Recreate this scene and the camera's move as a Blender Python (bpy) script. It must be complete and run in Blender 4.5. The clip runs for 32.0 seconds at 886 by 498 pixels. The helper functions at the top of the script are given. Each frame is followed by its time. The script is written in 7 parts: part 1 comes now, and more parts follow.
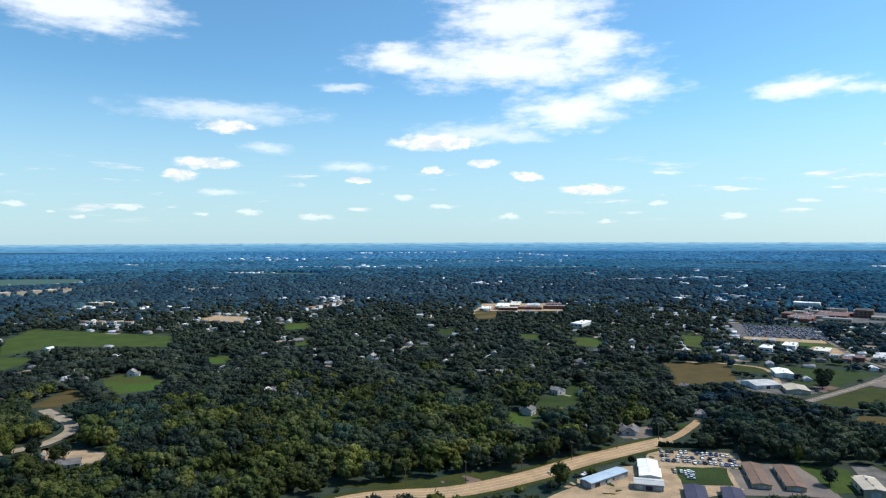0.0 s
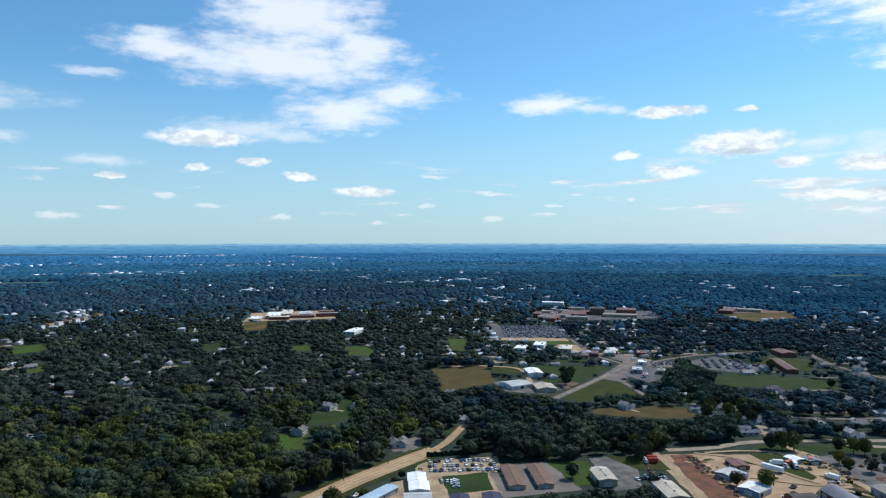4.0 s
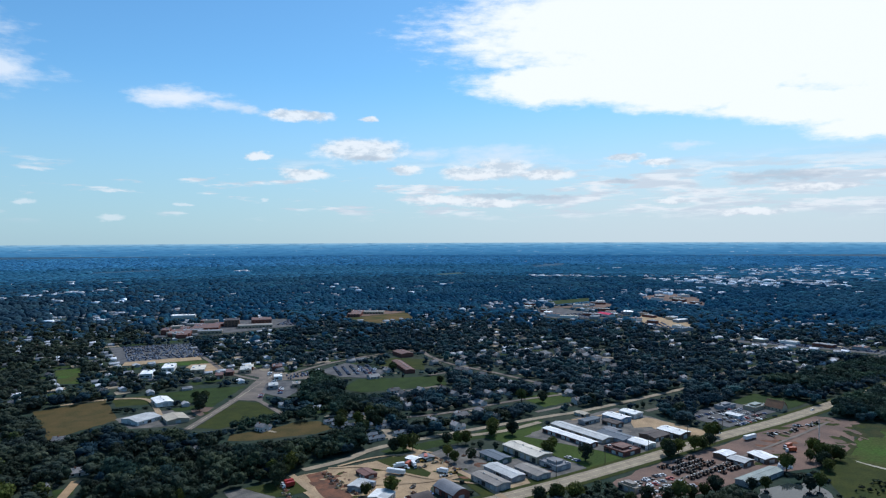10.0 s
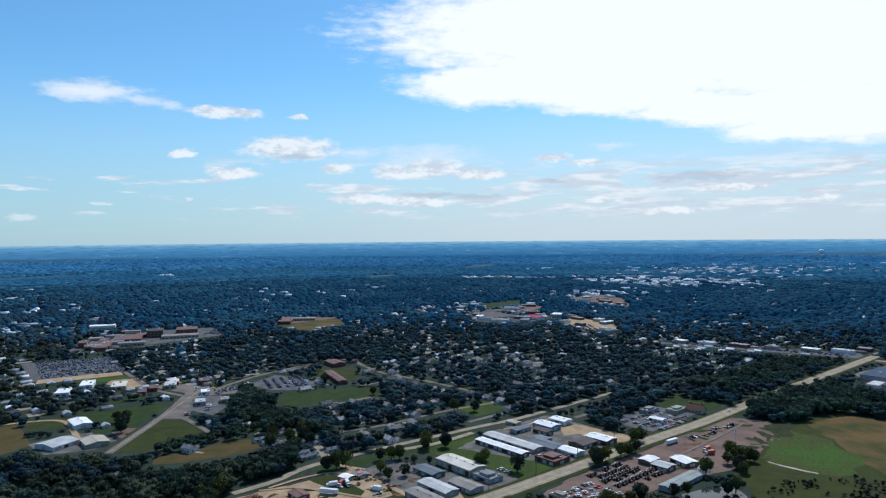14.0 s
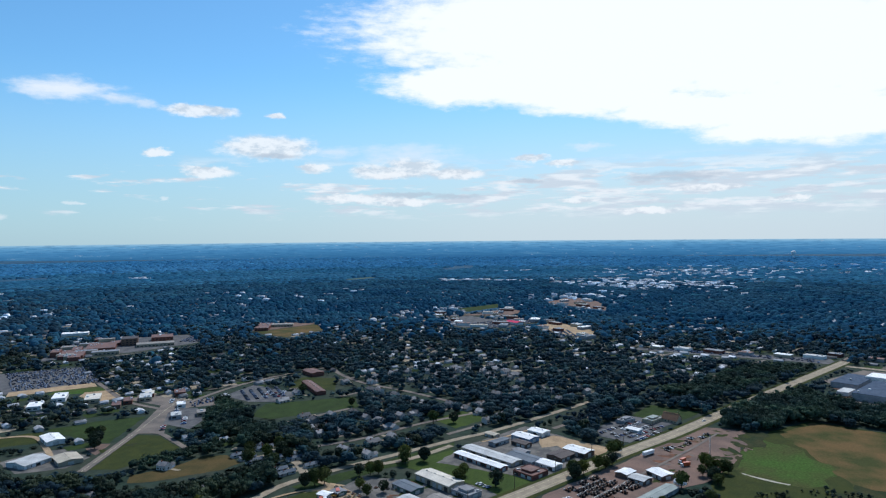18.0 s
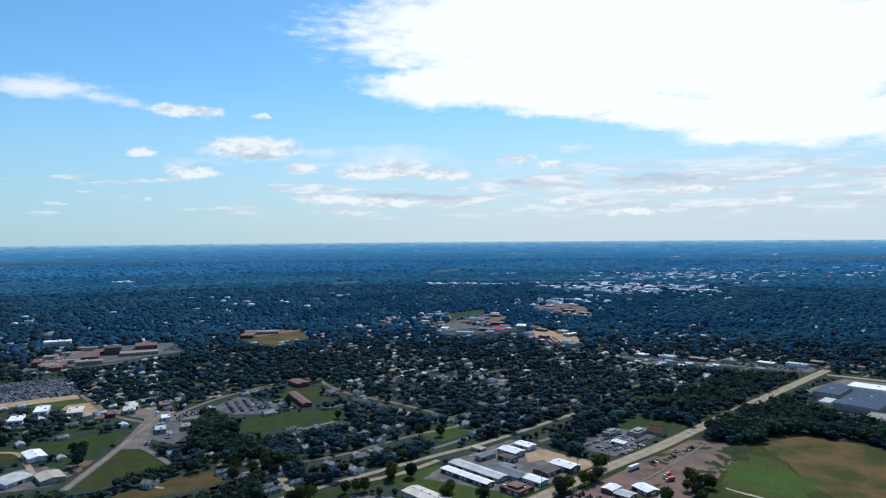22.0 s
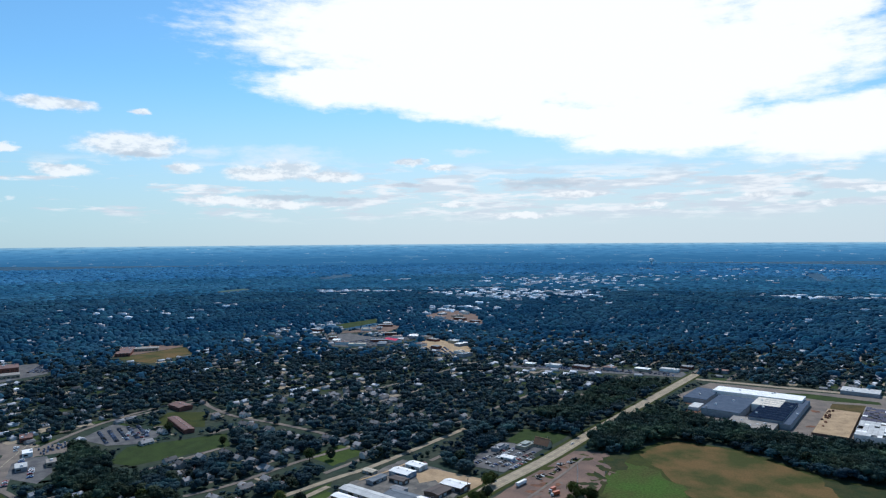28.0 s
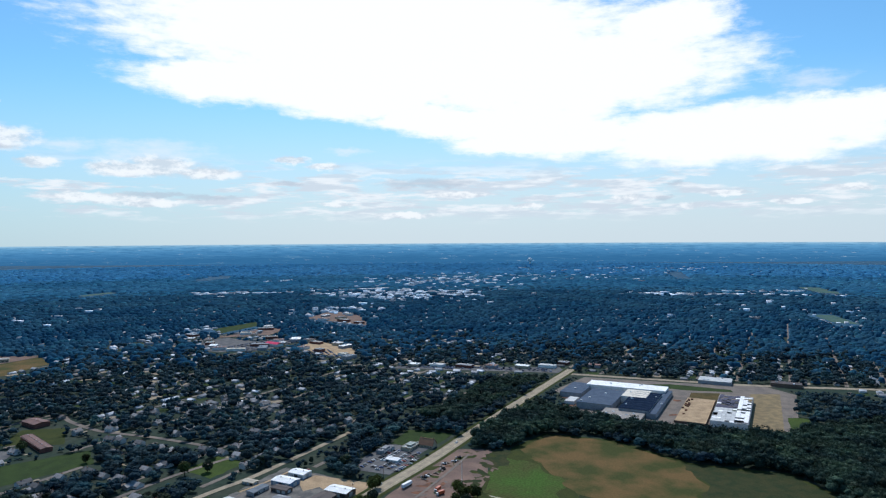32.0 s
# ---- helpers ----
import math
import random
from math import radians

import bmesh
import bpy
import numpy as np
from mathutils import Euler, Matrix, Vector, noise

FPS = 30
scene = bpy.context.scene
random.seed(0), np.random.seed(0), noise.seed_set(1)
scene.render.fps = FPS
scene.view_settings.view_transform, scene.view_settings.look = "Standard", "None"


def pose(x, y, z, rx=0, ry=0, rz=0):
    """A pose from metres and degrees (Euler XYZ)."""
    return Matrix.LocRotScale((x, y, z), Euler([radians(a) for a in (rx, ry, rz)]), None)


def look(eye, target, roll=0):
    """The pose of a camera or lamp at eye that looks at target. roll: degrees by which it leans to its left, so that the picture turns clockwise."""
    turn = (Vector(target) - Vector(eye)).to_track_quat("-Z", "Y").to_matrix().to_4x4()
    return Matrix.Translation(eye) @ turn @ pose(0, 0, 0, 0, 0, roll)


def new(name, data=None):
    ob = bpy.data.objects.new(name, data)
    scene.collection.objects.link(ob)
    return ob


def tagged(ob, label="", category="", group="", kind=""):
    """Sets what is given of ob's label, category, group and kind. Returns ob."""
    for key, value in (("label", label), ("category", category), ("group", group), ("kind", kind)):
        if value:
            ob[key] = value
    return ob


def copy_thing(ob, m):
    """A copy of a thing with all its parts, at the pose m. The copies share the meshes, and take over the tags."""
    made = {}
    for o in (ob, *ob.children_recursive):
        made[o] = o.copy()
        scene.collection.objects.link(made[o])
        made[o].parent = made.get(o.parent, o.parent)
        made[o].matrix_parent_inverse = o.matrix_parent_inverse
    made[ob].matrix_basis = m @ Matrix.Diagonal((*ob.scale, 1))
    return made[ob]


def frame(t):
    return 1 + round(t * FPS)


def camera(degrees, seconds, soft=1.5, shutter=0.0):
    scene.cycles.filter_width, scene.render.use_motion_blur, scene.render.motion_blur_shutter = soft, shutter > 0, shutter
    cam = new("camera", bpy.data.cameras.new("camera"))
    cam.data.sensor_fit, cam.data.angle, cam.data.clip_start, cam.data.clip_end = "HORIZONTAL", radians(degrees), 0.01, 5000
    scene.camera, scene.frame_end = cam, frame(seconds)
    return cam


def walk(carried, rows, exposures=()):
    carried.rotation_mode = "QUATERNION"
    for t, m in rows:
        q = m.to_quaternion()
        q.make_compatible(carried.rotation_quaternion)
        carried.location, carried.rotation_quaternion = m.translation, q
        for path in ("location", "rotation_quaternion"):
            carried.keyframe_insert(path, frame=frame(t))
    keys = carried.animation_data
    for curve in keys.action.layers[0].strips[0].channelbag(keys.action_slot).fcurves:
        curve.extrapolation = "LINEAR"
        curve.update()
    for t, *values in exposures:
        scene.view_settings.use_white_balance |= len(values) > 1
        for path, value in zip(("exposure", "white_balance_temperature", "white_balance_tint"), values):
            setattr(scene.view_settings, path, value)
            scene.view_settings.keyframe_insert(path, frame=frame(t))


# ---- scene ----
# a drone rises straight up over the edge of a town and turns slowly to its right
cam = camera(67.2, 32.0, soft=1.2)
PATH = [
    # seconds, x, y, z, yaw, pitch, roll
    (0.0, 0.00, 0.00, 132.2, 0.00, -0.99, -0.17),
    (1.0, 0.69, 1.36, 134.9, -5.62, -0.95, -0.13),
    (2.0, 1.41, 2.78, 137.5, -12.05, -0.92, -0.13),
    (3.0, 1.85, 4.11, 140.2, -16.29, -0.93, -0.04),
    (3.5, 2.03, 4.75, 141.6, -17.74, -0.93, -0.04),
    (5.5, 2.64, 5.75, 147.6, -25.28, -0.92, -0.02),
    (6.0, 2.84, 6.13, 149.1, -27.68, -0.92, -0.02),
    (7.0, 3.03, 7.71, 151.9, -32.79, -0.92, -0.10),
    (8.0, 3.27, 8.20, 154.7, -38.20, -0.95, -0.08),
    (9.0, 3.72, 8.44, 157.4, -43.73, -0.91, -0.12),
    (10.0, 4.07, 8.45, 160.2, -49.98, -0.97, -0.22),
    (10.5, 4.26, 8.51, 161.6, -51.47, -1.01, -0.31),
    (11.0, 4.29, 8.42, 163.1, -52.94, -1.03, -0.33),
    (12.0, 3.95, 8.86, 166.1, -54.25, -1.04, -0.40),
    (13.0, 3.78, 8.48, 169.2, -55.16, -1.03, -0.41),
    (14.0, 3.62, 8.31, 172.1, -55.82, -1.07, -0.49),
    (14.5, 3.70, 8.00, 173.6, -56.07, -1.09, -0.47),
    (16.5, 3.73, 7.97, 179.4, -57.06, -1.07, -0.50),
    (17.0, 3.52, 8.15, 180.9, -57.24, -1.10, -0.51),
    (18.0, 3.34, 8.12, 183.9, -57.66, -1.10, -0.50),
    (19.0, 3.21, 8.05, 186.9, -57.97, -1.08, -0.50),
    (20.0, 3.15, 8.06, 189.9, -58.29, -1.06, -0.50),
    (21.0, 3.14, 8.08, 193.0, -58.62, -1.06, -0.47),
    (22.0, 3.02, 8.20, 196.1, -58.84, -1.03, -0.45),
    (23.0, 3.19, 8.04, 199.3, -59.04, -1.01, -0.47),
    (24.0, 3.28, 8.22, 202.4, -59.38, -1.00, -0.48),
    (24.5, 3.34, 8.35, 204.0, -59.53, -1.01, -0.49),
    (26.5, 3.58, 8.08, 210.0, -61.71, -0.97, -0.46),
    (27.0, 4.17, 7.98, 211.0, -62.46, -0.94, -0.46),
    (27.5, 5.07, 7.58, 211.9, -64.12, -0.88, -0.40),
    (28.0, 5.69, 7.33, 212.7, -68.01, -0.86, -0.40),
    (28.5, 5.94, 7.76, 213.3, -73.12, -0.84, -0.50),
    (29.0, 6.08, 8.21, 213.9, -75.16, -0.86, -0.50),
    (29.5, 6.17, 8.45, 214.2, -76.74, -0.88, -0.35),
    (30.0, 6.23, 8.74, 214.5, -77.04, -0.90, -0.24),
    (31.0, 6.47, 9.36, 214.7, -77.54, -0.94, -0.21),
    (32.0, 6.68, 9.14, 214.6, -77.99, -0.92, -0.32),
]
# pitch is measured from level; roll follows pose()
walk(cam, [(t, pose(x, y, z, 90 + pitch, 0, yaw) @ pose(0, 0, 0, 0, 0, roll)) for t, x, y, z, yaw, pitch, roll in PATH],
     exposures=[(0, 0.24, 6400, 10), (2.4, 0.20, 6400, 10), (3.5, 0.07, 6200, 10), (5.5, -0.15, 5850, 10), (9, -0.18, 5850, 10), (19, -0.15, 5900, 10), (32, -0.10, 5950, 10)])

# ---- sky, clouds and sun ----
SUN_AZ, SUN_EL = 72.0, 50.0      # degrees clockwise from +y, and above the horizon
world = bpy.data.worlds.new("world")
scene.world = world
world.use_nodes = True
wt = world.node_tree
wt.nodes.clear()


def wn(kind, **inputs):
    """A node of the sky, with its settings and inputs by name or number."""
    n = wt.nodes.new(kind)
    for key, value in inputs.items():
        if key.startswith("i"):
            s = n.inputs[int(key[1:])]
            if isinstance(value, bpy.types.NodeSocket):
                wt.links.new(value, s)
            else:
                s.default_value = value
    return n


def wmath(op, a, b=0.0, c=0.0, clamp=False):
    n = wn("ShaderNodeMath", i0=a, i1=b, i2=c)
    n.operation, n.use_clamp = op, clamp
    return n.outputs[0]


def wvec(op, a, b=(0, 0, 0)):
    n = wn("ShaderNodeVectorMath", i0=a, i1=b)
    n.operation = op
    return n.outputs["Value"] if op == "LENGTH" else n.outputs["Vector"]


def wsmooth(x, low, high):
    n = wn("ShaderNodeMapRange", i0=x, i1=low, i2=high)
    n.interpolation_type = "SMOOTHSTEP"
    return n.outputs[0]


def wmix(f, a, b):
    n = wt.nodes.new("ShaderNodeMix")
    n.data_type = "RGBA"
    for s, value in ((n.inputs[0], f), (n.inputs[6], a), (n.inputs[7], b)):
        if isinstance(value, bpy.types.NodeSocket):
            wt.links.new(value, s)
        else:
            s.default_value = value
    return n.outputs[2]


def wnoise(vec, scale, detail, rough=0.55, colour=False):
    n = wn("ShaderNodeTexNoise", i0=vec)
    n.inputs["Scale"].default_value, n.inputs["Detail"].default_value, n.inputs["Roughness"].default_value = scale, detail, rough
    return n.outputs["Color" if colour else "Fac"]


sky = wt.nodes.new("ShaderNodeTexSky")
sky.sky_type, sky.sun_disc = "NISHITA", False
sky.sun_elevation, sky.sun_rotation = radians(SUN_EL), radians(SUN_AZ)
sky.air_density, sky.dust_density, sky.ozone_density = 1.0, 0.3, 1.0
way = wt.nodes.new("ShaderNodeTexCoord").outputs["Generated"]
sep = wn("ShaderNodeSeparateXYZ", i0=way)
dx, dy, dz = sep.outputs
AZ = wmath("MULTIPLY", wmath("ARCTAN2", dx, dy), 57.2958)
EL = wmath("MULTIPLY", wmath("ARCSINE", dz), 57.2958)
flat = wn("ShaderNodeCombineXYZ", i0=AZ, i1=EL, i2=0.0).outputs[0]
tall = wvec("MULTIPLY", flat, (1.0, 2.0, 1.0))     # clouds lie flatter than they are wide


def shifted(scale, detail, wide, high):
    """The sky's coordinates in degrees, pushed about by noise, for ragged cloud edges."""
    c = wvec("SUBTRACT", wnoise(tall, scale, detail, 0.6, True), (0.5, 0.5, 0.5))
    return wvec("ADD", flat, wvec("MULTIPLY", c, (wide, high, 0.0)))


def blobs(vec, rows):
    """How deep a direction lies inside the nearest of some flat ellipses: azimuth, elevation, half width, half height."""
    best = None
    for az, el, a, b in rows:
        d = wvec("LENGTH", wvec("MULTIPLY", wvec("SUBTRACT", vec, (az, el, 0)), (1 / a, 1 / b, 0)))
        f = wmath("SUBTRACT", 1.0, d)
        best = f if best is None else wmath("MAXIMUM", best, f)
    return best


fine = wnoise(tall, 0.55, 10, 0.62)
lean = wn("ShaderNodeMapping", i0=flat)
lean.inputs["Rotation"].default_value, lean.inputs["Scale"].default_value = (0, 0, radians(14)), (0.35, 1.5, 1.0)
wisps = wnoise(lean.outputs[0], 0.75, 9, 0.62)
ragged = shifted(0.22, 9, 5.2, 2.2)
puffed = shifted(0.9, 6, 1.9, 0.75)
# the great bright sheet below the sun
BRIGHT = [(68.1, 17.31, 17.2, 5.36), (74.1, 14.73, 18.2, 4.30), (58.1, 12.75, 5.3, 1.83), (85.2, 9.47, 8.4, 2.49), (73.1, 16.97, 25.2, 4.82), (87.4, 13.61, 17.3, 4.02), (66.4, 12.78, 15.1, 2.03),
          (87.4, 8.58, 10.7, 1.95), (101.8, 8.09, 13.1, 2.66), (96.6, 16.8, 5.3, 2.2), (88.9, 12.68, 7.1, 3.91), (71.7, 11.6, 8.0, 1.9), (77.5, 9.9, 6.0, 1.7), (84.5, 7.7, 4.5, 0.8), (108.2, 9.01, 5.7, 1.61), (76, 24.5, 32.6, 5.1)]
# thinner cloud further round
THIN = [(-28.1, 17.0, 7.5, 2.3), (7.1, 18.07, 8.0, 3.66), (5.6, 14.37, 11.8, 2.47), (15.9, 12.12, 4.7, 1.33), (10.8, 10.57, 6.0, 1.65), (-3.5, 14.89, 4.8, 1.43), (28.3, 11.09, 3.8, 0.98), (12.7, 15.61, 4.1, 2.17),
        (5.6, 23.5, 12.2, 4.4), (-30.6, 20.4, 9.3, 3.3)]
FAINT = [(-18.4, 10.17, 8.7, 1.06), (3.2, 8.89, 7.2, 1.13), (-8.3, 12.53, 2.8, 0.45), (27.7, 11.26, 3.3, 0.91), (-14.6, 7.43, 2.3, 0.55), (-7.9, 5.93, 2.9, 0.57), (6.8, 8.50, 2.8, 0.73), (55.0, 6.97, 5.3, 1.14),
         (48.6, 7.16, 2.8, 0.66), (106.8, 11.58, 3.3, 0.88), (31.9, 10.69, 2.1, 0.55), (33.7, 10.47, 1.2, 0.42), (-18.4, 3.76, 2.6, 0.37), (70.1, 7.42, 2.4, 0.38)]
PUFFS = [(-0.7, 8.06, 3.8, 0.71), (-17.8, 9.04, 2.2, 0.54), (-19.5, 6.04, 2.5, 0.45), (-21.5, 5.08, 1.3, 0.49), (3.4, 6.28, 1.2, 0.38), (7.1, 5.19, 1.3, 0.38), (-0.9, 5.73, 0.9, 0.34), (-7.3, 4.85, 1.0, 0.29), (12.7, 3.96, 2.6, 0.47),
         (37.8, 10.17, 3.1, 0.51), (43.7, 10.03, 0.8, 0.28), (43.1, 7.45, 4.0, 1.04), (34.5, 6.76, 1.1, 0.38), (38.3, 5.38, 2.1, 0.53), (46.7, 5.79, 1.5, 0.38), (55.0, 5.78, 2.7, 0.92), (52.3, 5.53, 2.7, 0.65), (58.5, 5.30, 2.6, 0.54)]
LOW_PUFFS = [(50.4, 3.27, 3.5, 0.47), (54.1, 2.89, 2.7, 0.37), (65.2, 6.6, 1.6, 0.38), (68.0, 6.1, 1.6, 0.31), (69.1, 2.9, 1.6, 0.27), (79.3, 3.69, 2.7, 0.29), (74.9, 1.97, 2.9, 0.29), (93.4, 3.30, 1.3, 0.28),
             (98.6, 2.50, 1.3, 0.27), (101.1, 3.46, 2.0, 0.26), (105.7, 2.71, 1.9, 0.25), (85.2, 2.70, 1.5, 0.26), (109.7, 3.64, 1.4, 0.37)]
FLECKS = [(-32.7, 2.56, 1.0, 0.28), (-25.3, 2.42, 1.5, 0.22), (-30.6, 1.95, 0.5, 0.17), (-28.6, 1.68, 0.7, 0.26), (-20.0, 2.00, 0.9, 0.23), (-16.4, 2.12, 1.4, 0.28), (-10.8, 1.78, 1.8, 0.33), (-3.3, 3.38, 1.1, 0.29),
          (-0.2, 2.65, 1.3, 0.29), (5.6, 1.75, 1.2, 0.29), (23.6, 1.69, 1.2, 0.31), (6.9, 4.97, 1.2, 0.33), (17.8, 2.73, 0.9, 0.32), (13.6, 1.31, 1.0, 0.24), (28.7, 2.72, 0.9, 0.21), (35.0, 3.16, 0.6, 0.18)]
GREY = [(76.7, 4.70, 5.2, 0.55), (64.8, 4.66, 1.9, 0.29), (97.0, 4.35, 1.1, 0.27), (96.4, 3.23, 0.9, 0.27), (58.8, 3.41, 3.1, 0.32), (54.6, 3.57, 4.8, 0.29), (43.6, 6.75, 2.6, 0.3)]
edge = wmath("MULTIPLY", wmath("SUBTRACT", fine, 0.5), 1.1)
streaky = wmath("ADD", wmath("MULTIPLY", edge, 0.9), wmath("MULTIPLY", wmath("SUBTRACT", wisps, 0.5), 1.5))
d_bright = wsmooth(wmath("ADD", blobs(ragged, BRIGHT), wmath("MULTIPLY", streaky, 0.42)), -0.10, 0.34)
d_thin = wmath("MULTIPLY", wsmooth(wmath("ADD", wmath("MULTIPLY", blobs(ragged, THIN), 1.3), streaky), -0.15, 1.0), 0.80)
d_faint = wmath("MULTIPLY", wsmooth(wmath("ADD", blobs(puffed, FAINT), streaky), -0.1, 1.0), 0.60)
d_puff = wmath("MULTIPLY", wsmooth(wmath("ADD", wmath("MAXIMUM", blobs(puffed, PUFFS), blobs(puffed, LOW_PUFFS)), wmath("MULTIPLY", edge, 0.9)), -0.22, 0.42), 0.88)
d_fleck = wmath("MULTIPLY", wsmooth(wmath("ADD", blobs(puffed, FLECKS), edge), 0.0, 0.7), 0.5)
d_grey = wmath("MULTIPLY", wsmooth(wmath("ADD", blobs(puffed, GREY), edge), 0.0, 0.7), 0.65)
# rows of small fair-weather clouds near the horizon, thicker towards the sun
low = wn("ShaderNodeCombineXYZ", i0=wmath("MULTIPLY", AZ, 0.16), i1=wmath("MULTIPLY", EL, 0.95), i2=3.0).outputs[0]
rows_of = wnoise(low, 1.25, 6, 0.6)
side = wsmooth(AZ, 18.0, 75.0)
cut = wmath("SUBTRACT", 0.60, wmath("MULTIPLY", side, 0.15))
band = wmath("MULTIPLY", wsmooth(EL, 1.0, 2.6), wmath("SUBTRACT", 1.0, wsmooth(EL, 4.6, 7.2)))
d_low = wmath("MULTIPLY", wmath("MULTIPLY", wsmooth(wmath("SUBTRACT", rows_of, cut), -0.03, 0.12), band), 0.92)
veil = wmath("MULTIPLY", wmath("MULTIPLY", wsmooth(EL, 14.0, 0.0), 0.90), wmath("ADD", 0.80, wmath("MULTIPLY", side, 0.20)))
grey = wsmooth(wnoise(low, 2.1, 4), 0.42, 0.62)
LIGHT, SHADE, VEIL = (1.12, 1.12, 1.10, 1), (0.72, 0.77, 0.81, 1), (0.70, 0.765, 0.80, 1)
SKY_STRENGTH = 0.105
tone = wn("ShaderNodeVectorMath", i0=sky.outputs[0], i1=(SKY_STRENGTH * 0.72, SKY_STRENGTH * 1.12, SKY_STRENGTH * 1.28))
tone.operation = "MULTIPLY"
colour = tone.outputs["Vector"]
colour = wmix(veil, colour, wmix(side, (0.47, 0.63, 0.73, 1), VEIL))
colour = wmix(d_faint, colour, (0.93, 0.96, 0.98, 1))
colour = wmix(d_low, colour, wmix(grey, SHADE, (0.98, 0.98, 0.96, 1)))
colour = wmix(d_fleck, colour, (1.0, 1.0, 0.98, 1))
colour = wmix(d_thin, colour, (1.0, 1.02, 1.03, 1))
colour = wmix(d_puff, colour, wmix(wsmooth(fine, 0.40, 0.58), (0.72, 0.77, 0.80, 1), (1.05, 1.04, 1.0, 1)))
colour = wmix(d_bright, colour, LIGHT)
colour = wmix(d_grey, colour, (0.56, 0.62, 0.68, 1))
# the last kilometres of land, too far off to shift, painted on the sky with haze in its colours, from the hazy horizon
# down
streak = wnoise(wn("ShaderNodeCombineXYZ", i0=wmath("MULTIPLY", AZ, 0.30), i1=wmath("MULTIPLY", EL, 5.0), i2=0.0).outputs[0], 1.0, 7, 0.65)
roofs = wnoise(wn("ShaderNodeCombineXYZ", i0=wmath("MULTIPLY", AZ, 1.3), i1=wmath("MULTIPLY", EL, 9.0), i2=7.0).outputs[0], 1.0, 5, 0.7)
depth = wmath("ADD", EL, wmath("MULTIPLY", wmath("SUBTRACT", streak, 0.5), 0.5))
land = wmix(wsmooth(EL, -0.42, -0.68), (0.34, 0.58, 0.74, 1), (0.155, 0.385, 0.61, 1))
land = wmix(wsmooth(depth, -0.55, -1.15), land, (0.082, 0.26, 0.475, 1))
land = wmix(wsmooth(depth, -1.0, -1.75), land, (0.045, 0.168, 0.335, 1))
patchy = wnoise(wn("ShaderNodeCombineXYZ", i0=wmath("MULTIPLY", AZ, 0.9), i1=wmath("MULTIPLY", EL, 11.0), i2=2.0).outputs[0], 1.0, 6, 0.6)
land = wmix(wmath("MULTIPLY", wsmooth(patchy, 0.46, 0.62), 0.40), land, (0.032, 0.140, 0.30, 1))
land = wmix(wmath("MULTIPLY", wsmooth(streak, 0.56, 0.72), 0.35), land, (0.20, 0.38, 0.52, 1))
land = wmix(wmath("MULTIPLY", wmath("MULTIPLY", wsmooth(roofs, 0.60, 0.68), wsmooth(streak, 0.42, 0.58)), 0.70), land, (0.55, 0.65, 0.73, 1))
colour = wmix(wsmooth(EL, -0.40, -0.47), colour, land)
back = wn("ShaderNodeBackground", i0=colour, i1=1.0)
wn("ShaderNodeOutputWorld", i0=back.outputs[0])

sun = new("sun", bpy.data.lights.new("sun", "SUN"))
sun.data.energy, sun.data.angle, sun.data.color = 4.0, radians(0.6), (1.0, 0.96, 0.90)
saz, sel = radians(SUN_AZ), radians(SUN_EL)
sun.matrix_world = look((0, 0, 400), (-math.sin(saz) * math.cos(sel) * 100, -math.cos(saz) * math.cos(sel) * 100, 400 - math.sin(sel) * 100))


